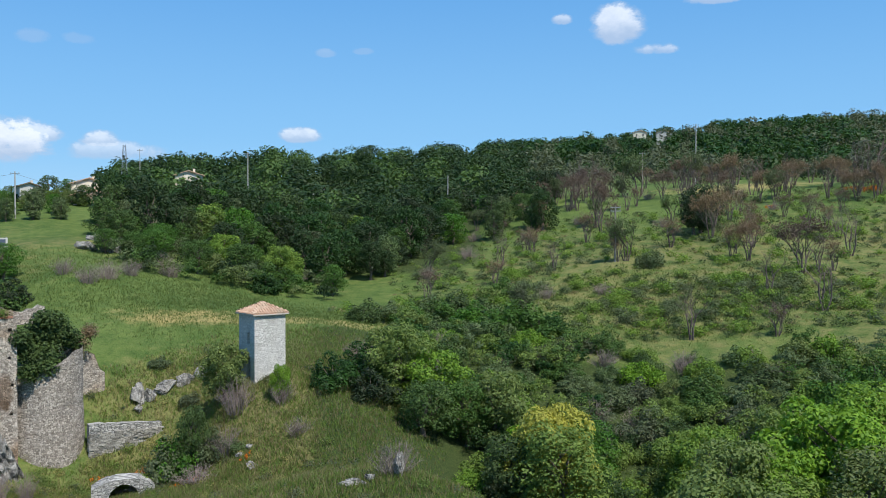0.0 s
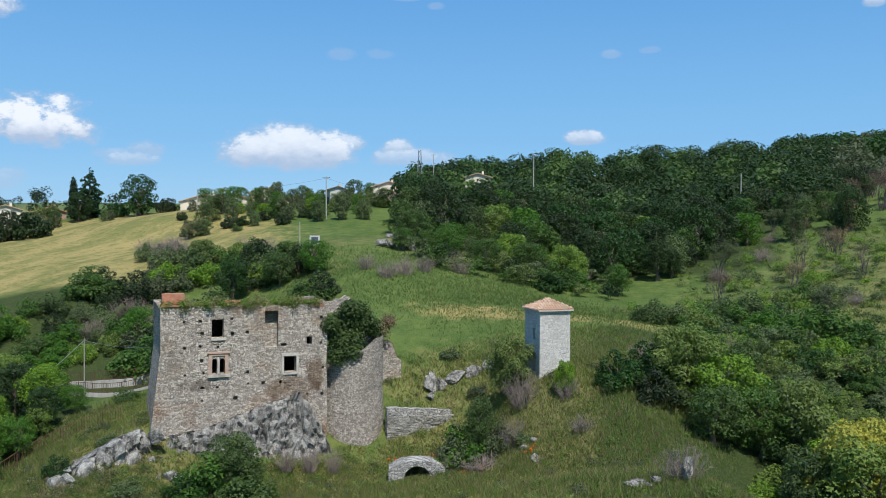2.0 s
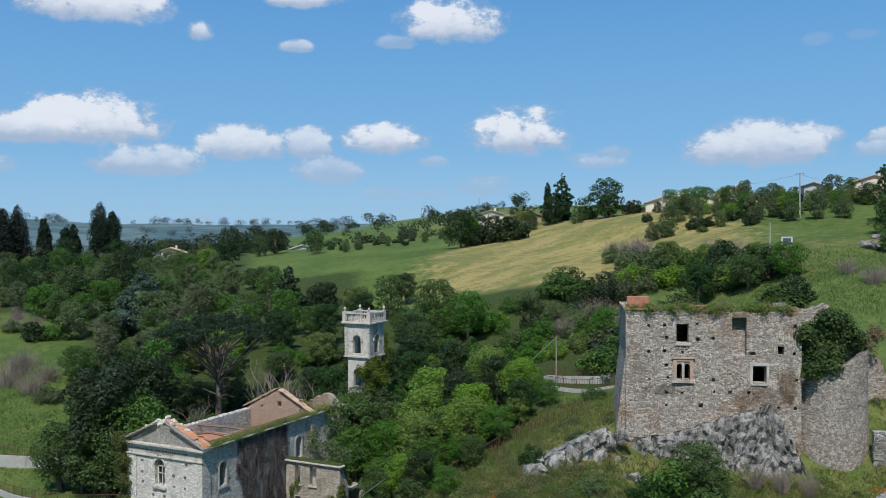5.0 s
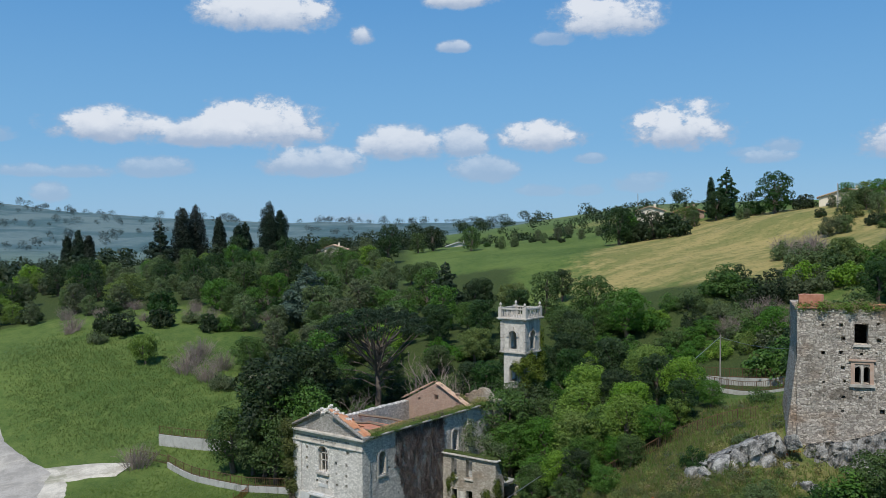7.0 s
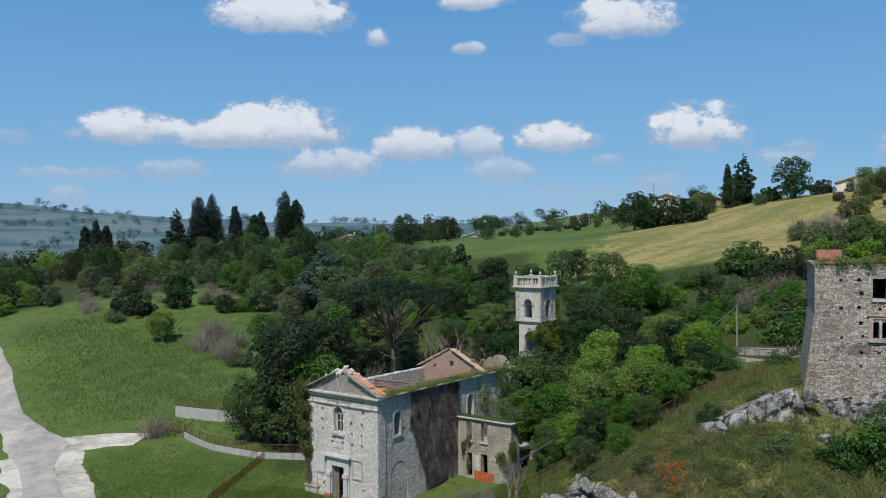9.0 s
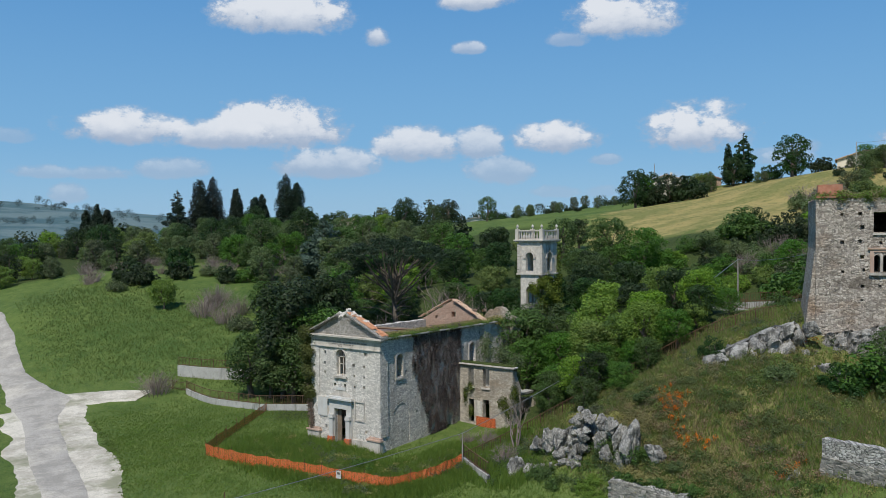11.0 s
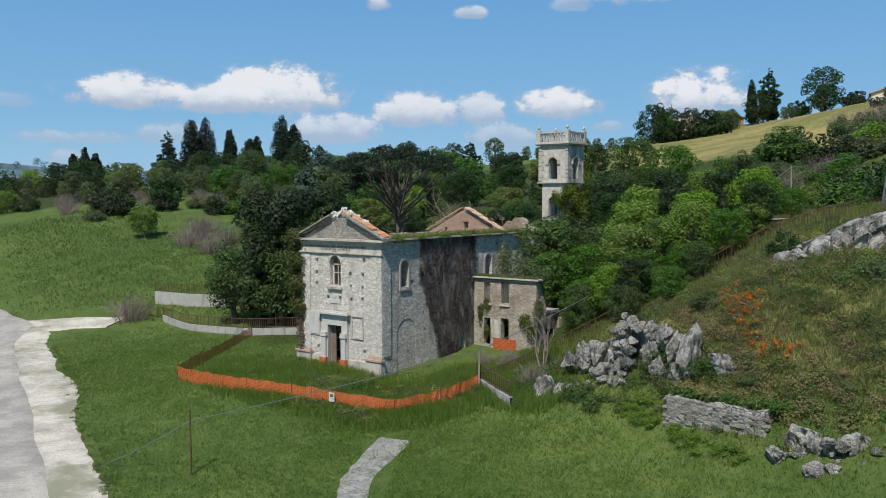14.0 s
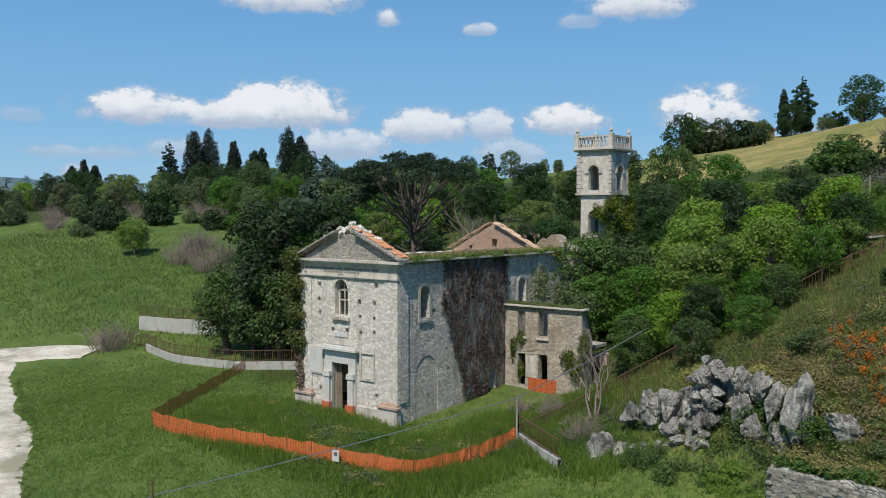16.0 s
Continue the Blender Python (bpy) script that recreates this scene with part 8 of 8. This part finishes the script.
grown("wall_bush", "grey-green bush growing over the annex wall", "bush", [(1.5, 13.0, 6.8, 0.9, 0.9, 1.2), (3.0, 13.4, 6.7, 1.0, 0.9, 1.0), (0.9, 14.0, 7.6, 0.7, 0.8, 1.1), (4.4, 13.6, 6.3, 0.9, 0.8, 0.8)], 1000, 0.15, GREEN_OLIVE, CHURCH, 413)
grown("wall_bush", "dry tangle on the broken choir", "bush", [(-3.0, 17.5, 9.4, 1.2, 0.8, 0.7), (-6.0, 17.0, 9.2, 1.4, 0.8, 0.7), (-1.0, 18.5, 9.2, 1.0, 0.8, 0.6)], 1500, 0.15, GRASS_DRY, CHURCH, 414)

# flowers, weeds and grass
FLOWERS = [(-43.6, 43.6, 0.6), (-44.8, 44.2, 0.5), (-41.5, 42.6, 0.5), (-40.2, 43.0, 0.45), (-46.8, 42.6, 0.45), (-44.3, 43.9, 0.5), (-44.0, 44.6, 0.4), (-43.0, 43.2, 0.35), (-42.5, 42.8, 0.3), (-46.0, 45.0, 0.35), (-42.0, 54.8, 0.6), (-42.8, 54.2, 0.5), (-33.4, 43.0, 0.4), (-34.0, 42.6, 0.35), (-54.0, 37.6, 0.25), (-25.6, 66.8, 0.5), (-24.2, 67.2, 0.6), (-26.8, 66.4, 0.4), (-19.5, 62.0, 0.25), (-18.5, 63.0, 0.3), (-14.5, 62.5, 0.3), (85, 178, 1.6), (82, 180, 1.3), (60, 165, 0.9), (-22, 100, 0.3), (-52.5, 41.6, 0.3)]
grown("flowers", "clumps of orange-red wild flowers in the grass", "flowers", [(x, y, gz(x, y) + 0.35 * r + 0.1, r * 0.5, r * 0.5, 0.3 * r + 0.15) for x0, y0, r in FLOWERS for x, y in [(x0 + math.cos(q * 2.4) * r * 0.35 * q, y0 + math.sin(q * 2.4) * r * 0.35 * q) for q in range(5)]], 3000, 0.09, POPPY, Matrix.Identity(4), 415, "stuff")


def grass(name, label, mat, areas, count, height, width, seed, lean=0.35):
    """Tufts of upright blades over ovals of ground: x, y, half axes, turn, share."""
    rng = np.random.RandomState(seed)
    P = []
    total = sum(a * b * w for _, _, a, b, _, w in areas)
    for cx, cy, a, b, turn, w in areas:
        n = int(count * a * b * w / total)
        r, t = np.sqrt(rng.random_sample(n)) * (0.72 + 0.5 * rng.random_sample(n)), rng.random_sample(n) * 6.2832
        u, v = r * np.cos(t) * a, r * np.sin(t) * b
        c, s = math.cos(radians(turn)), math.sin(radians(turn))
        P.append(np.stack([cx + u * c - v * s, cy + u * s + v * c], 1))
    P = np.concatenate(P)
    keep = np.ones(len(P), bool)
    q = np.stack([(P[:, 0] + 64.9) * 0.9279 + (P[:, 1] - 31.75) * 0.373, -(P[:, 0] + 64.9) * 0.373 + (P[:, 1] - 31.75) * 0.9279], 1)
    keep &= ~((q[:, 0] > -8.1) & (q[:, 0] < 0.1) & (q[:, 1] > -0.1) & (q[:, 1] < 18))
    keep &= ~((P[:, 0] < -44) & (P[:, 1] > 4.5 - 0 * P[:, 0]) & (P[:, 1] < 12.9 - 0.03 * (P[:, 0] + 60)) & (P[:, 0] > -101))
    keep &= ~((P[:, 0] < -99.5) & (P[:, 1] < 10.5) & (P[:, 1] > 5.5)) & ~((P[:, 0] < -99) & (P[:, 0] > -108) & (P[:, 1] < 23) & (P[:, 1] > 5))
    path_d = np.abs((P[:, 0] + 46.9) * 0.58 + (P[:, 1] - 21.0) * 0.815)
    keep &= ~((path_d < 1.05) & (P[:, 0] > -57) & (P[:, 0] < -40))
    keep &= ~((P[:, 1] < 38.8) & (P[:, 0] > -52) & (P[:, 0] < -26)) if height > 0.25 else keep
    P = P[keep]
    n = len(P)
    z = ground_top(P[:, 0], P[:, 1])
    k, v = 3, []
    for i in range(k):
        a = rng.random_sample(n) * 6.2832
        h = height * rng.uniform(0.5, 1.3, n) * (0.75 + 0.5 * (bumps(P[:, 0], P[:, 1], 6, 21) + 0.5).clip(0, 1))
        bx, by = P[:, 0] + rng.normal(size=n) * width, P[:, 1] + rng.normal(size=n) * width
        dx, dy = np.cos(a) * width * 0.5, np.sin(a) * width * 0.5
        lx, ly = rng.normal(size=n) * h * lean, rng.normal(size=n) * h * lean
        v.append(np.stack([np.stack([bx - dx, by - dy, z - 0.03], 1), np.stack([bx + dx, by + dy, z - 0.03], 1), np.stack([bx + lx, by + ly, z + h], 1)], 1))
    v = np.concatenate(v).reshape(-1, 3)
    return solid(name, mesh_of(name, v, np.arange(len(v)).reshape(-1, 3), mat), label, "grass", kind="stuff")


LAWN = [(-62, 22, 34, 17, 15, 1.0), (-85, 20, 16, 8, 10, 0.8), (-45, 30, 18, 12, 20, 1.1), (-64, 29, 9, 5, 22, 2.2)]
SLOPE = [(-40, 45, 14, 6, 10, 1.0), (-48, 47, 8, 8, 0, 0.9), (-22, 74, 9, 7, 40, 0.8), (-34, 56, 9, 5, 40, 0.9), (-26, 64, 8, 5, 40, 0.9), (-22, 58, 12, 9, 25, 1.0), (-12, 64, 10, 12, 0, 1.0), (-30, 50, 10, 8, 20, 0.9), (-48, 60, 5, 10, -20, 0.8), (-57, 44, 5, 6, 0, 1.0), (-10, 78, 14, 10, 0, 0.6), (-5, 52, 8, 6, 0, 1.0)]
MEADOW = [(-125, 25, 28, 15, 10, 1.0), (-40, 104, 22, 16, 0, 0.7), (-20, 96, 22, 14, 0, 0.7), (25, 108, 30, 14, 0, 0.5), (-104, 35, 10, 7, 0, 1.0)]
grass("lawn_grass", "short green lawn grass in front of the church", GRASS, LAWN, 90000, 0.13, 0.05, 501)
grass("tall_grass", "rough green grass on the slopes", GRASS, SLOPE, 60000, 0.30, 0.06, 502)
grass("dry_grass", "dry straw-coloured grass on the slopes", GRASS_DRY, SLOPE, 42000, 0.36, 0.05, 503)
grass("meadow_grass", "long meadow grass", GRASS, MEADOW, 36000, 0.28, 0.06, 504)
grass("churchyard_weeds", "tall weeds round the church foot", GRASS, [(-68, 26.5, 9, 3.5, 22, 1.0), (-60, 33, 3, 6, 0, 1.2), (-61, 39, 3, 5, 0, 1.2), (-57, 37.5, 5, 2, 0, 1.0)], 42000, 0.45, 0.06, 505)


def undergrowth(name, label, mat, areas, n, count, size, seed, r0=0.25, r1=0.7, up=0.2, category="weeds"):
    """Low leafy weeds in clumps."""
    rng, b = random.Random(seed), []
    for _ in range(n):
        cx, cy, a, c, turn, w = rng.choice(areas)
        t, q = rng.uniform(0, 6.28), math.sqrt(rng.random())
        x, y = cx + a * q * math.cos(t), cy + c * q * math.sin(t)
        r = rng.uniform(r0, r1)
        b.append((x, y, float(ground_top(x, y)) + r * up, r, r, r * rng.uniform(0.4, 0.8)))
    grown(name, label, category, b, int(count * 1.25), size * 0.76, mat, Matrix.Identity(4), seed, "stuff")


undergrowth("weeds", "low green weeds on the castle slope", GREEN_BRIGHT, SLOPE, 420, 15000, 0.12, 601)
undergrowth("weeds", "withered straw weeds on the castle slope", GRASS_DRY, SLOPE[:6], 420, 14000, 0.11, 605)
undergrowth("weeds", "grey-green weeds on the castle slope", GREEN_OLIVE, SLOPE, 260, 8000, 0.14, 602)
undergrowth("weeds", "leafy weeds crowding the rocky slope", GRASS, [(-44, 43.5, 9, 3.5, 0, 1), (-38, 44.5, 8, 4, 0, 1), (-49, 44, 5, 3.5, 0, 1), (-40, 48, 7, 4, 0, 1)], 330, 15000, 0.13, 606)
undergrowth("weeds", "russet withered weeds on the rocky slope", RUSSET, [(-42, 43.5, 9, 3, 0, 1), (-37, 43.5, 7, 3, 0, 1), (-47, 45, 5, 3, 0, 1)], 130, 4000, 0.11, 607)
undergrowth("weeds", "weeds along the rocks and walls", GREEN, [(-48, 41, 6, 2.5, 0, 1), (-37, 41, 7, 2, 0, 1), (-41, 49, 4, 4, 0, 1), (-56, 38, 3, 2, 0, 1)], 160, 6000, 0.13, 603)
undergrowth("weeds", "dry grass and weeds on top of the outcrop", GRASS_DRY, [(-48.5, 42.4, 4, 1.2, 10, 1), (-45, 43, 3, 1.6, 10, 1)], 120, 5200, 0.11, 608)
undergrowth("weeds", "green weeds between the rocks of the outcrop", GREEN, [(-48.5, 41.6, 4.5, 1.0, 8, 1), (-45.0, 40.8, 2.5, 1.2, 10, 1), (-51, 38.4, 4, 0.5, 8, 1), (-44, 39.6, 4, 0.7, 8, 1)], 110, 5200, 0.12, 609)
undergrowth("weeds", "dry grass growing in the cracks of the castle crag", GRASS_DRY, [(-44.5, 49.5, 2.5, 3.0, 0, 1), (-42.5, 53.0, 2.0, 2.5, 0, 1), (-36.5, 58.0, 5.0, 1.6, 41, 1)], 90, 3600, 0.11, 610)
undergrowth("weeds", "green weeds at the foot of the castle crag", GREEN_BRIGHT, [(-43.0, 49.0, 2.5, 2.5, 0, 1), (-40.0, 52.5, 3.0, 2.0, 30, 1), (-34.0, 58.2, 6.0, 1.2, 41, 1), (-27.0, 64.5, 5, 1.0, 41, 1)], 120, 4800, 0.12, 611)
FIRE_SLOPE = [(35, 125, 45, 26, 0, 1), (20, 150, 40, 25, 0, 1), (70, 160, 30, 30, 0, 1), (15, 108, 30, 12, 0, 1), (45, 105, 25, 12, 0, 1)]
undergrowth("scrub", "low fresh green scrub on the scorched slope", GREEN_BRIGHT, FIRE_SLOPE, 260, 22000, 0.26, 612, 0.6, 1.6, 0.4, "scrub")
undergrowth("scrub", "low grey-green scrub on the scorched slope", GREEN_OLIVE, FIRE_SLOPE, 160, 13000, 0.24, 613, 0.6, 1.5, 0.4, "scrub")
undergrowth("weeds", "dry grass mound on the outcrop top", GRASS_DRY, [(-49.5, 41.6, 2.5, 0.6, 8, 1), (-46.4, 42.2, 1.8, 0.7, 15, 1)], 70, 5000, 0.12, 614, 0.4, 0.9, 0.5)
undergrowth("weeds", "green tangle over the outcrop edge", GREEN, [(-48.6, 41.0, 3.2, 0.5, 8, 1), (-45.2, 41.2, 1.5, 0.8, 8, 1), (-52.5, 40.3, 1.8, 0.5, 8, 1), (-50.5, 37.9, 3.5, 0.4, 8, 1)], 60, 4600, 0.13, 615, 0.3, 0.75, 0.4)
WALL_LINE = rz(-44.6, 38.7, 0, 10)
grown("wall_top_weeds", "grass and weeds growing over the culvert", "weeds", [(-24.6 + 0.35 * k, 61.3 + 0.14 * k + 0.3 * math.sin(k * 2.2), gz(-24.6 + 0.35 * k, 61.3 + 0.14 * k) + 0.9, 0.5, 0.5, 0.5) for k in range(12)], 2600, 0.12, GRASS, Matrix.Identity(4), 629, "stuff")
grown("wall_top_weeds", "green weeds hanging over the retaining wall", "weeds", [(0.2 + 0.42 * k, 0.75 + 0.25 * math.sin(k * 2.1), 1.85 + 0.05 * 0.42 * k, 0.45, 0.45, 0.35) for k in range(16)], 2600, 0.12, GREEN, WALL_LINE, 616, "stuff")
grown("wall_top_weeds", "dry grass along the retaining wall", "weeds", [(0.4 + 0.5 * k, 1.0 + 0.4 * math.sin(k * 1.3), 2.1, 0.5, 0.5, 0.35) for k in range(13)], 2000, 0.11, GRASS_DRY, WALL_LINE, 617, "stuff")
undergrowth("weeds", "rough straw-brown weeds on the bank beside the outcrop", GRASS_DRY, [(-41, 41.5, 5, 1.8, 5, 1), (-36, 41.8, 5, 1.6, 5, 1), (-47, 43, 3, 1.5, 0, 1)], 120, 5600, 0.13, 618, 0.3, 0.8)
undergrowth("weeds", "tall green weeds along the foot of the retaining wall", GRASS, [(-42.2, 38.3, 3.8, 0.5, 10, 1), (-46.5, 38.6, 1.5, 0.7, 10, 1)], 60, 4200, 0.1, 624, 0.2, 0.45, 0.5)
grown("rock_top_weeds", "leafy weeds filling the hollow between the rocks", "weeds", [(-47.6 + 0.3 * (k % 5) + 0.1 * math.sin(k * 3.0), 40.4 + 0.1 * (k % 5) - 0.16 * (k // 5), 3.2 - 0.5 * (k // 5) + 0.2 * math.sin(k * 1.9), 0.35, 0.3, 0.34) for k in range(20)], 2200, 0.1, GREEN, Matrix.Identity(4), 626, "stuff")
undergrowth("weeds", "clover and weeds in the lawn", GRASS, [(-58, 21, 26, 8, 15, 1), (-80, 18, 12, 5, 10, 1), (-42, 31, 15, 7, 20, 1), (-50, 27, 10, 4, 20, 1)], 620, 15000, 0.085, 619, 0.25, 0.8, 0.0)
undergrowth("weeds", "grass tufts growing into the gravel verge", GRASS, [(-64, 12.9, 14, 0.5, -3, 1), (-84, 13.9, 12, 0.5, -2, 1), (-54, 12.5, 8, 0.5, -3, 1)], 260, 6500, 0.07, 620, 0.08, 0.26, 0.1)
undergrowth("weeds", "rough light-green weeds before the church front", GRASS, [(-69.5, 26.0, 8, 2.2, 0, 1), (-63.5, 28.5, 4, 2.2, 0, 1), (-74, 24, 4, 1.8, 0, 1), (-60.8, 32.5, 1.6, 3.5, 0, 1), (-61, 37.5, 2, 3, 0, 1)], 420, 16000, 0.09, 630, 0.2, 0.5, 0.4)
undergrowth("weeds", "seeding dry grass before the church front", GRASS_DRY, [(-69.5, 26.0, 8, 2.2, 0, 1), (-62.5, 29.0, 4, 2.2, 0, 1), (-60.8, 33.5, 1.6, 4.5, 0, 1)], 130, 3600, 0.1, 631, 0.25, 0.55, 0.5)
undergrowth("weeds", "tall mixed weeds inside the fence", GREEN_OLIVE, [(-66, 27.5, 7, 2.0, 22, 1), (-60.5, 33.5, 1.6, 4.5, 0, 1), (-58.5, 38.5, 2.5, 3, 0, 1)], 150, 6500, 0.12, 621, 0.25, 0.6, 0.4)
grown("rock_top_weeds", "dry yellow grass growing on the outcrop top", "weeds", [(-52.0 + 0.45 * k, 41.5 + 0.13 * k + 0.25 * math.sin(k * 2.0), 4.1 + 0.06 * k + 0.2 * math.sin(k), 0.55, 0.5, 0.4) for k in range(19)], 3600, 0.11, GRASS_DRY, Matrix.Identity(4), 622, "stuff")
undergrowth("weeds", "weeds on the scorched slope", GREEN_BRIGHT, FIRE_SLOPE, 1100, 18000, 0.24, 604, 0.3, 0.9, 0.3)
undergrowth("weeds", "dark green weeds on the scorched slope", GREEN, FIRE_SLOPE, 1500, 26000, 0.24, 632, 0.3, 1.0, 0.3)
undergrowth("weeds", "dry tufts on the scorched slope", GRASS_DRY, FIRE_SLOPE, 700, 8000, 0.2, 633, 0.25, 0.6, 0.3)


# ---- far woods ----


def woods(name, label, mat, test, h0, h1, d0, d1, spacing, r, seed, per=26, leafsize=0.28):
    """Crowns too far to tell apart singly, as one mesh of leaf clumps."""
    rng = np.random.RandomState(seed)
    b, d = [], d0
    while d < d1:
        s = spacing * (d / d0) ** 0.6
        for h in np.arange(h0, h1, s / d * 57.3):
            x, y = place(h + rng.uniform(-0.5, 0.5) * s / d * 57.3, d + rng.uniform(-0.5, 0.5) * s)
            if test(x, y, rng):
                k = r * (d / d0) ** 0.45 * rng.uniform(0.6, 1.3)
                b.append((x, y, k))
        d += s
    b = np.array(b)
    z = ground_at(b[:, 0], b[:, 1]) + np.clip((np.hypot(b[:, 0], b[:, 1]) - 350) / 900, 0, 1) * 9 * bumps(b[:, 0], b[:, 1], 420, 5)
    blobs = []
    for (x, y, k), zz in zip(b, z):
        for _ in range(3):
            blobs.append((x + rng.uniform(-0.5, 0.5) * k, y + rng.uniform(-0.5, 0.5) * k, zz + k * rng.uniform(0.6, 1.3), k * 0.75, k * 0.75, k * 0.7))
    blobs = np.array(blobs)
    w = blobs[:, 3]
    V, F, off = [], [], 0
    for lo, hi in ((0, 3), (3, 5), (5, 99)):
        m = (w / 0.75 >= lo) & (w / 0.75 < hi)
        if m.any():
            v, f = leaves(seed + lo, blobs[m], int(m.sum() * per * 1.6), leafsize * w[m].mean() * 1.05)
            V.append(v), F.append(f + off)
            off += len(v)
    return solid(name, mesh_of(name, np.concatenate(V), np.concatenate(F), mat), label, "woodland", kind="stuff")


# cloud shadow on the ridge wood is put into its dark leaves
woods("far_woods", "dark green wood on the ridge across the valley, darkened for cloud shade", GREEN_DARK, lambda x, y, g: g.random_sample() < 0.9, -4, 21.5, 188, 440, 8.0, 3.8, 701, 34, 0.22)
woods("far_woods", "lighter trees in the wood on the ridge", GREEN, lambda x, y, g: g.random_sample() < 0.28, -2, 21.5, 188, 400, 8.5, 4.2, 702, 34, 0.22)
woods("far_woods", "dark woods on the far hillside", GREEN_DARK, lambda x, y, g: bumps(np.array(x), np.array(y), 160, 9) + 0.3 * g.random_sample() > 0.05, -32, -2, 300, 1000, 10.0, 4.4, 703, 20)
woods("far_woods", "lighter thickets on the far hillside", GREEN_OLIVE, lambda x, y, g: g.random_sample() < 0.5, -32, -2, 250, 900, 11.0, 3.8, 704, 18)
woods("far_hedges", "hedges and lone oaks on the distant fields", GREEN_DARK, lambda x, y, g: bumps(np.array(x), np.array(y), 140, 10) > 0.28 or g.random_sample() < 0.10, 40, 62, 330, 1250, 13.0, 4.0, 705, 16)
woods("far_hedges", "thickets on the falling ground beyond the cypresses", GREEN_DARK, lambda x, y, g: bumps(np.array(x), np.array(y), 180, 11) > -0.1, 60, 92, 245, 900, 11.0, 3.6, 706, 16)
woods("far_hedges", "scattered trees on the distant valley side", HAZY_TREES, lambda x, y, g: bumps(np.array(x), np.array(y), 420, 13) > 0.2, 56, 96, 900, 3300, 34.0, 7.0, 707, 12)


# ---- single stones of the dry walls ----


def course_stones(wall, length, foot, top, seed, long_=0.43, high=0.2, limit=300):
    """Faces a rubble wall with single stones laid in uneven courses, a little proud of the core."""
    rng = random.Random(seed)
    shapes = []
    for k in range(5):
        bm = bmesh.new()
        bmesh.ops.create_cube(bm, size=1.0)
        bmesh.ops.bevel(bm, geom=bm.edges[:], offset=0.13, segments=1, affect="EDGES")
        for v in bm.verts:
            v.co += Vector((rng.uniform(-0.09, 0.09), rng.uniform(-0.12, 0.12), rng.uniform(-0.09, 0.09)))
        me = bpy.data.meshes.new("stone")
        bm.to_mesh(me)
        bm.free()
        me.materials.append(LOOSE_STONE)
        shapes.append(me)
    z, n = foot, 0
    while n < limit:
        h = high * rng.uniform(0.75, 1.3)
        x = rng.uniform(-0.1, 0.1)
        placed = 0
        while x < length - 0.08 and n < limit:
            w = long_ * rng.uniform(0.5, 1.5)
            limit_z = top(x + w / 2) if callable(top) else top
            if z + h * 0.4 < limit_z and rng.random() > 0.03:
                ob = new("stone", rng.choice(shapes))
                ob.parent = wall
                ob.matrix_basis = pose(x + w / 2, 0.0, z + h / 2, rng.uniform(-4, 4), rng.uniform(-3, 3), rng.uniform(-4, 4)) @ Matrix.Diagonal((w * 1.02, rng.uniform(0.16, 0.26), h * 1.04, 1))
                n += 1
                placed += 1
            x += w
        if not placed:
            break
        z += h
    return n


for wall_, (length_, foot_, top_) in zip(DRY_WALLS, ((5.8, 7.9, lambda x: 11.45 - 0.1 * x), (5.8, -0.95, lambda x: 1.7 + 0.05 * x), (2.0, -1.2, lambda x: 1.6), (6.5, 0.0, lambda x: 3.3), (8.0, 3.2, lambda x: 6.6))):
    small_ = length_ < 6 or foot_ < -0.5
    course_stones(wall_, length_, foot_, top_, int(length_ * 10), 0.30 if small_ else 0.34, 0.15 if small_ else 0.165, 330)
